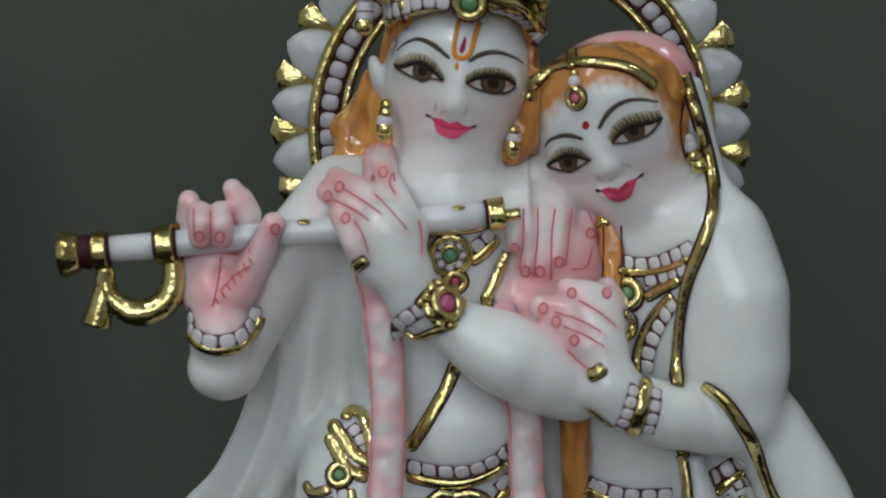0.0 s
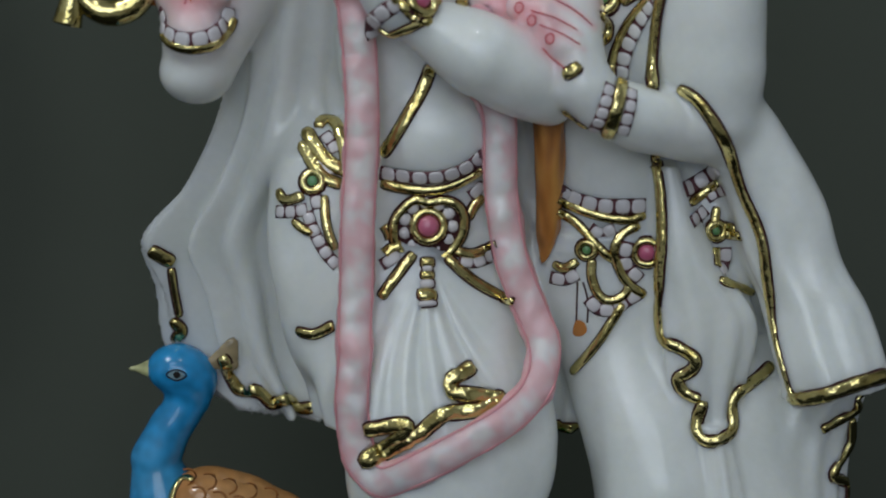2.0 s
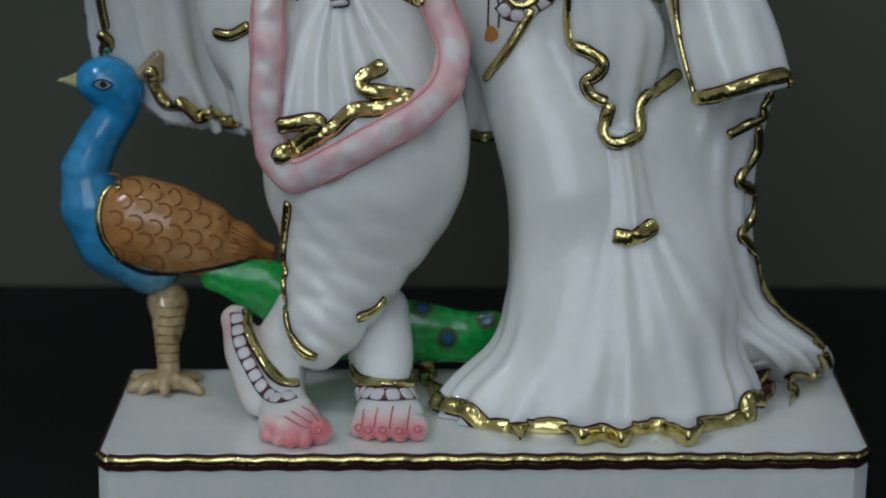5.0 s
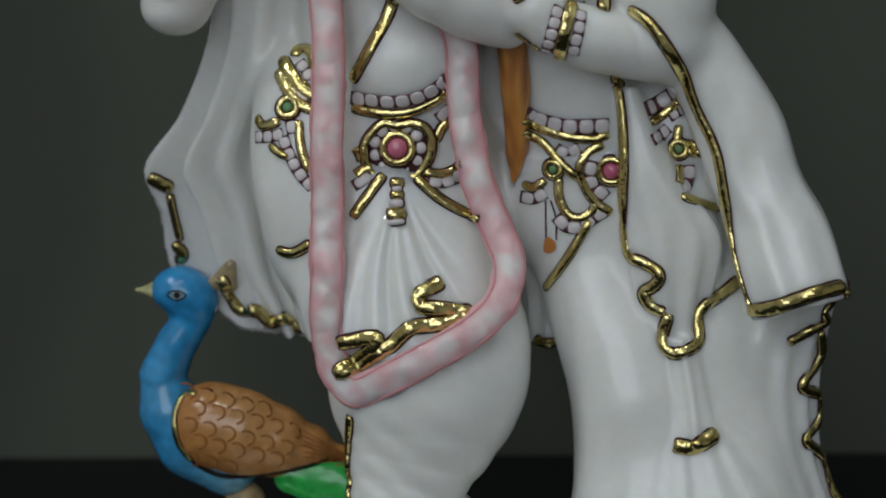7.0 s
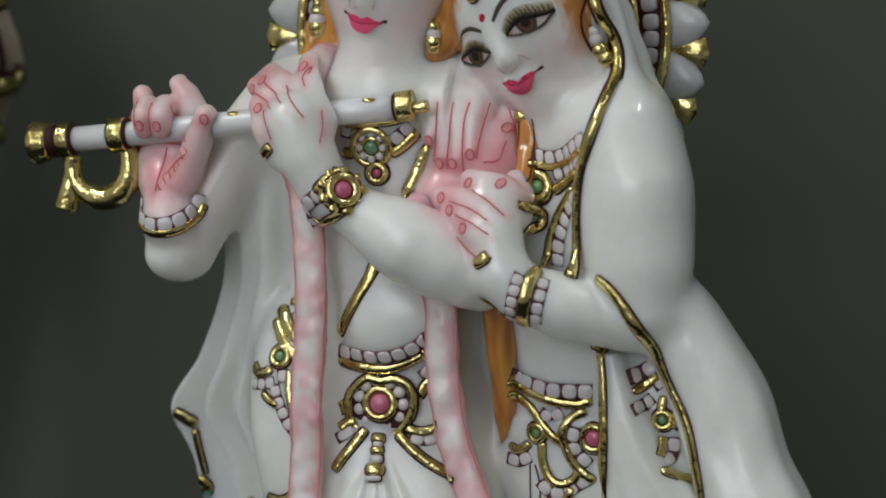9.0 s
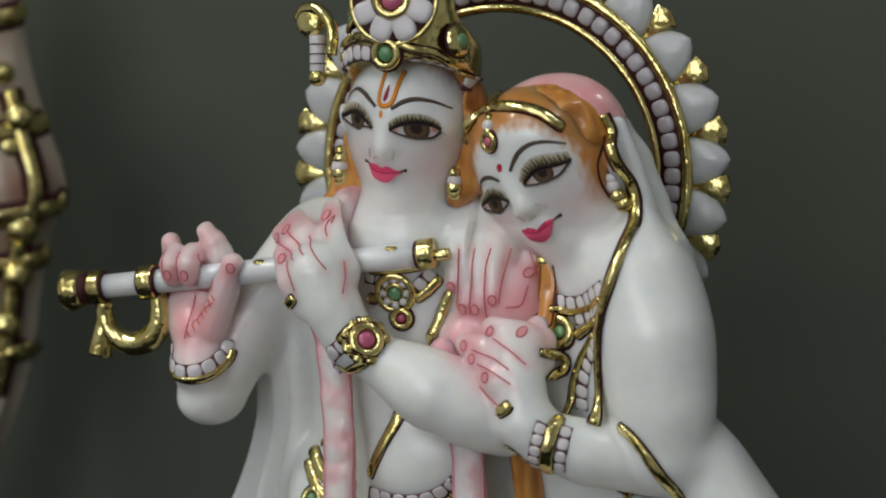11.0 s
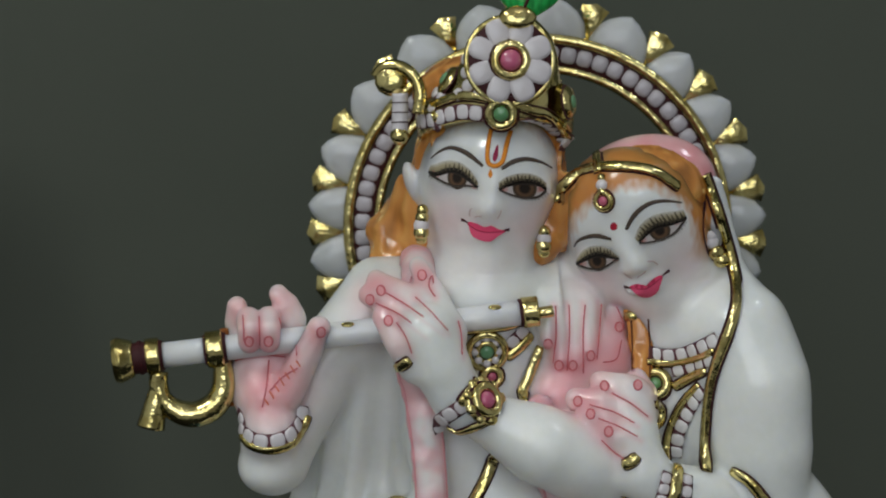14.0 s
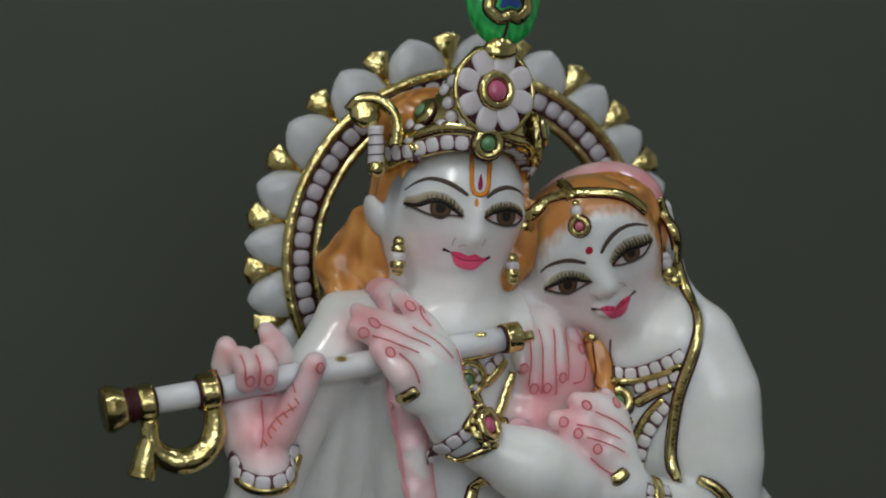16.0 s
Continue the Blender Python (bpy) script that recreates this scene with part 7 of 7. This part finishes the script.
hem = [(-0.0188, 0.026, 0.0035), (-0.017, -0.0109, 0.0035), (-0.0066, -0.0222, 0.0035), (-0.001, -0.0371, 0.0035), (0.0064, -0.0412, 0.0035), (0.0127, -0.0465, 0.0035), (0.0207, -0.0401, 0.0035), (0.0283, -0.0422, 0.0035), (0.0336, -0.052, 0.0035), (0.0425, -0.047, 0.0035)] + [(0.0483, -0.0548, 0.0035), (0.0578, -0.0434, 0.0035), (0.068, -0.0462, 0.0035), (0.073, -0.054, 0.0035), (0.0836, -0.0413, 0.0035), (0.0965, -0.0363, 0.0035), (0.1042, -0.0145, 0.0035), (0.1127, -0.0076, 0.0035), (0.1159, 0.0198, 0.0035), (0.1209, 0.0542, 0.0035)]
statue.trim(hem, 0.0030, 0.0020)

# ---- peacock's paint ----
statue.line([(-0.1410, 0.0300, 0.0810), (-0.1460, 0.0300, 0.0750), (-0.1480, 0.0300, 0.0680), (-0.1470, 0.0300, 0.0580), (-0.1420, 0.0300, 0.0500), (-0.1320, 0.0300, 0.0440), (-0.1200, 0.0300, 0.0430), (-0.1000, 0.0300, 0.0460), (-0.0870, 0.0300, 0.0500)], 0.0011, DARK, reach=0.03, eye=LOW, rounds=30)
statue.trim([(-0.1410, 0.0300, 0.0810), (-0.1460, 0.0300, 0.0750), (-0.1480, 0.0300, 0.0680), (-0.1470, 0.0300, 0.0580), (-0.1420, 0.0300, 0.0500)], 0.0014, 0.0011, 0.0006, reach=0.03, eye=LOW, rounds=12)
for i in range(7):
    for j in range(5):
        x, y = 318 + i * 36 + 17 * (j % 2), 432 + j * 33 + i * 9
        if 425 + max(0, i - 2) * 20 < y < 590 - i * 3 and i + 0.3 * abs(j - 2) < 6.2:
            c = Vector((-0.1154, 0.02, 0.067)) + Vector(((x - 440) * 0.00021, 0, (505 - y) * 0.00021))
            statue.line([c + Vector((0.0033 * math.cos(a), 0, 0.0031 * math.sin(a))) for a in np.linspace(2.1, -1.5, 6)], 0.00042, (0.34, 0.13, 0.03))
for k in range(7):
    a, c = Vector((-0.0964, 0.028, 0.0572)) + Vector((0, 0, 0.006 - 0.0022 * k)), Vector((-0.08, 0.03, 0.051)) + Vector((0, 0, 0.0012 - 0.0005 * k))
    statue.line([a, a.lerp(c, 0.5), c], 0.0003, (0.3, 0.11, 0.025))
statue.patch([(-0.1491, 0.037, 0.1171), (-0.1462, 0.037, 0.1187), (-0.1428, 0.037, 0.1170), (-0.1458, 0.037, 0.1152)], (0.22, 0.33, 0.38), 0.0002, 3)
statue.patch([(-0.1472, 0.037, 0.1172), (-0.1457, 0.037, 0.1185), (-0.1443, 0.037, 0.1170), (-0.1458, 0.037, 0.1157)], DARK, 0.0003, 3)
statue.line([(-0.1499, 0.037, 0.1171), (-0.1461, 0.037, 0.1191), (-0.1420, 0.037, 0.1170), (-0.1458, 0.037, 0.1148)], 0.0003, DARK, closed=True)
for x, y, r in ((922, 722, 18), (873, 660, 17), (996, 684, 17)):
    c = Vector((-0.0106, 0.024, 0.0173)) + Vector(((x - 922) * 0.00021, 0.002, (722 - y) * 0.00021))
    for k, colour, lift in ((1.25, (0.09, 0.16, 0.02), 0.0002), (0.95, (0.015, 0.09, 0.08), 0.0003), (0.5, (0.02, 0.1, 0.24), 0.0004)):
        statue.patch([c + Vector((r * 0.00021 * k * math.cos(a), 0, r * 0.00021 * k * math.sin(a))) for a in np.linspace(0, 2 * math.pi, 9)[:-1]], colour, lift, 3, kind=ENAMEL)
for i in range(7):
    a = Vector((-0.1205, 0.026, 0.0307)) + Vector((0, -0.002 * i, -0.0034 * i))
    statue.line([a + Vector((-0.005, 0.002, 0)), a, a + Vector((0.005, 0.002, 0.0008))], 0.0003, (0.2, 0.1, 0.04))

ob = statue.finish("statue", [marble, gold, ink, pearl, enamel, blush])
tagged(ob, "white marble couple statue with gilt hems and painted peacock", "statue")


# ---- table, wall ----
def box(bm, lo, hi, bevel=0.0):
    made = bmesh.ops.create_cube(bm, size=1)["verts"]
    for v in made:
        v.co = Vector([lo[i] + (v.co[i] + 0.5) * (hi[i] - lo[i]) for i in range(3)])
    if bevel:
        edges = list({e for v in made for e in v.link_edges})
        bmesh.ops.bevel(bm, geom=edges, offset=bevel, segments=2, affect="EDGES", profile=0.7)


def solid(name, lo, hi, mat, bevel=0.0):
    bm = bmesh.new()
    box(bm, lo, hi, bevel)
    me = bpy.data.meshes.new(name)
    bm.to_mesh(me)
    bm.free()
    me.materials.append(mat)
    return new(name, me)


black, tree, b = material("black_table_top", (0.006, 0.007, 0.006), 0.85)
b.inputs["Specular IOR Level"].default_value = 0.2
plaster, tree, b = material("grey_green_wall", (0.2, 0.21, 0.185), 0.8)
tree.links.new(ramp(tree, grain(tree, 3), [(0.3, (0.057, 0.065, 0.047)), (0.75, (0.073, 0.081, 0.061))]), b.inputs["Base Color"])
table = new("table")
table.location = (0, -0.1, -0.77)
for name, lo, hi in [("tabletop", (-1.2, -0.5, -0.07), (1.2, 0.286, -0.03))] + [("leg", (x - 0.03, y - 0.03, -0.77), (x + 0.03, y + 0.03, -0.07)) for x in (-1.12, 1.12) for y in (-0.42, 0.22)]:
    piece = solid(name, lo, hi, black, 0.004)
    piece.parent = table
    piece.matrix_parent_inverse = table.matrix_basis.inverted()
tagged(table, "matt black table standing against the grey-green wall", "table")
tagged(solid("wall_north", (-2.0, 0.287, -1.0), (2.0, 0.4, 1.95), plaster), kind="structure")
# unseen floor, walls and ceiling, added to bounce the lamps and feed reflections
white, tree, b = material("pale_bounce_wall", (0.6, 0.6, 0.57), 0.8)
tree.links.new(ramp(tree, grain(tree, 2), [(0.3, (0.56, 0.56, 0.53)), (0.75, (0.62, 0.62, 0.6))]), b.inputs["Base Color"])
tile, tree, b = material("grey_floor", (0.3, 0.29, 0.27), 0.5)
tree.links.new(ramp(tree, grain(tree, 5), [(0.3, (0.26, 0.25, 0.24)), (0.75, (0.33, 0.32, 0.3))]), b.inputs["Base Color"])
tagged(solid("floor", (-2.0, -3.0, -0.82), (2.0, 0.287, -0.77), tile), kind="structure")
tagged(solid("wall_west", (-2.1, -3.0, -0.77), (-2.0, 0.287, 1.9), white), kind="structure")
tagged(solid("wall_east", (2.0, -3.0, -0.77), (2.1, 0.287, 1.9), white), kind="structure")
tagged(solid("ceiling", (-2.1, -3.1, 1.9), (2.1, 0.287, 1.95), white), kind="structure")
# unseen south wall, its opening made to suit the added front lamp
for lo, hi in (((-2.0, -3.1, -0.77), (2.0, -3.0, 0.35)), ((-2.0, -3.1, 1.75), (2.0, -3.0, 1.9)), ((-2.0, -3.1, 0.35), (-1.55, -3.0, 1.75)), ((0.55, -3.1, 0.35), (2.0, -3.0, 1.75))):
    tagged(solid("wall_south", lo, hi, white), kind="structure")

# ---- another carving farther along the table ----
far = Clay((-0.48, 0.1, -0.03), (-0.26, 0.285, 0.44), 0.003)
edge = [(-0.3185, 0.2, 0.4248), (-0.3204, 0.2, 0.3916), (-0.3153, 0.2, 0.3494), (-0.3114, 0.2, 0.3325), (-0.3037, 0.2, 0.2984), (-0.3161, 0.2, 0.27), (-0.3208, 0.2, 0.2499), (-0.3268, 0.2, 0.2209), (-0.3354, 0.2, 0.1944)]
half = (0.02, 0.03, 0.034, 0.038, 0.046, 0.038, 0.036, 0.034, 0.03)
far.loft([(p[0] - r, 0.2, p[2], r, 0.6 * r) for p, r in zip(edge, half)] + [(-0.412, 0.2, 0.1, 0.03, 0.03), (-0.418, 0.2, 0.03, 0.034, 0.034), (-0.42, 0.2, -0.03, 0.036, 0.036)], [(11, 0.0025, 0, 0, 0.42, 0.0)], 0.006)
other = Carving()
pts, quads = far.skin()
rim = [Vector(p) for p in edge]
# brown base in place of WHITE, with darker brown and reddish spots along the rim
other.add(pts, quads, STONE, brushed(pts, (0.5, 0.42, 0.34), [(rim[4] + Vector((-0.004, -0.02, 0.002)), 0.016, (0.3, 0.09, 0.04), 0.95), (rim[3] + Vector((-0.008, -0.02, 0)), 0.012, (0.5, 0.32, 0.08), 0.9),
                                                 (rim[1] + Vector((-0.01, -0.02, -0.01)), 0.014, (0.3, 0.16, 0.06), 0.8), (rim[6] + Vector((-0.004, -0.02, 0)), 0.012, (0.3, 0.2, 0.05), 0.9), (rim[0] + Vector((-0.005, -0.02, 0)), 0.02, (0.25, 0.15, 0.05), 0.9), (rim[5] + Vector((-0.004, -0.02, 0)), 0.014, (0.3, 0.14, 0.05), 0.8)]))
other.settle()

for p, drop in ((rim[1], 0.004), (rim[3], 0.0), (rim[4], 0.006), (rim[5], 0.004), (rim[7], 0.002)):
    c = p + Vector((-0.04, 0, -drop))
    other.trim([tuple(c + Vector((0.04 * math.cos(a), 0.024 * math.sin(a), 0.006 * math.sin(a)))) for a in np.linspace(1.1 * math.pi, 2.05 * math.pi, 14)], 0.004, 0.004, 0.003)
other.trim([tuple(p + Vector((-0.006, -0.016, 0))) for p in rim[2:]], 0.0035, 0.004, 0.003)
for p, dx, dz, r in ((rim[3], -0.006, 0.003, 0.008), (rim[3], -0.012, -0.012, 0.007), (rim[5], -0.004, 0.01, 0.009), (rim[6], -0.004, 0.006, 0.008), (rim[7], -0.006, 0.01, 0.008), (rim[2], -0.01, 0.008, 0.006)):
    other.blob(p + Vector((dx, -0.012, dz)), (0.4, -1, 0), r, 0.008, GOLD, (0.8, 0.6, 0.2), 12, 4)
tagged(other.finish("statue", [marble, gold, ink, pearl, enamel, blush]), "smaller brown-toned marble statue with heavy gilt ornaments", "statue")
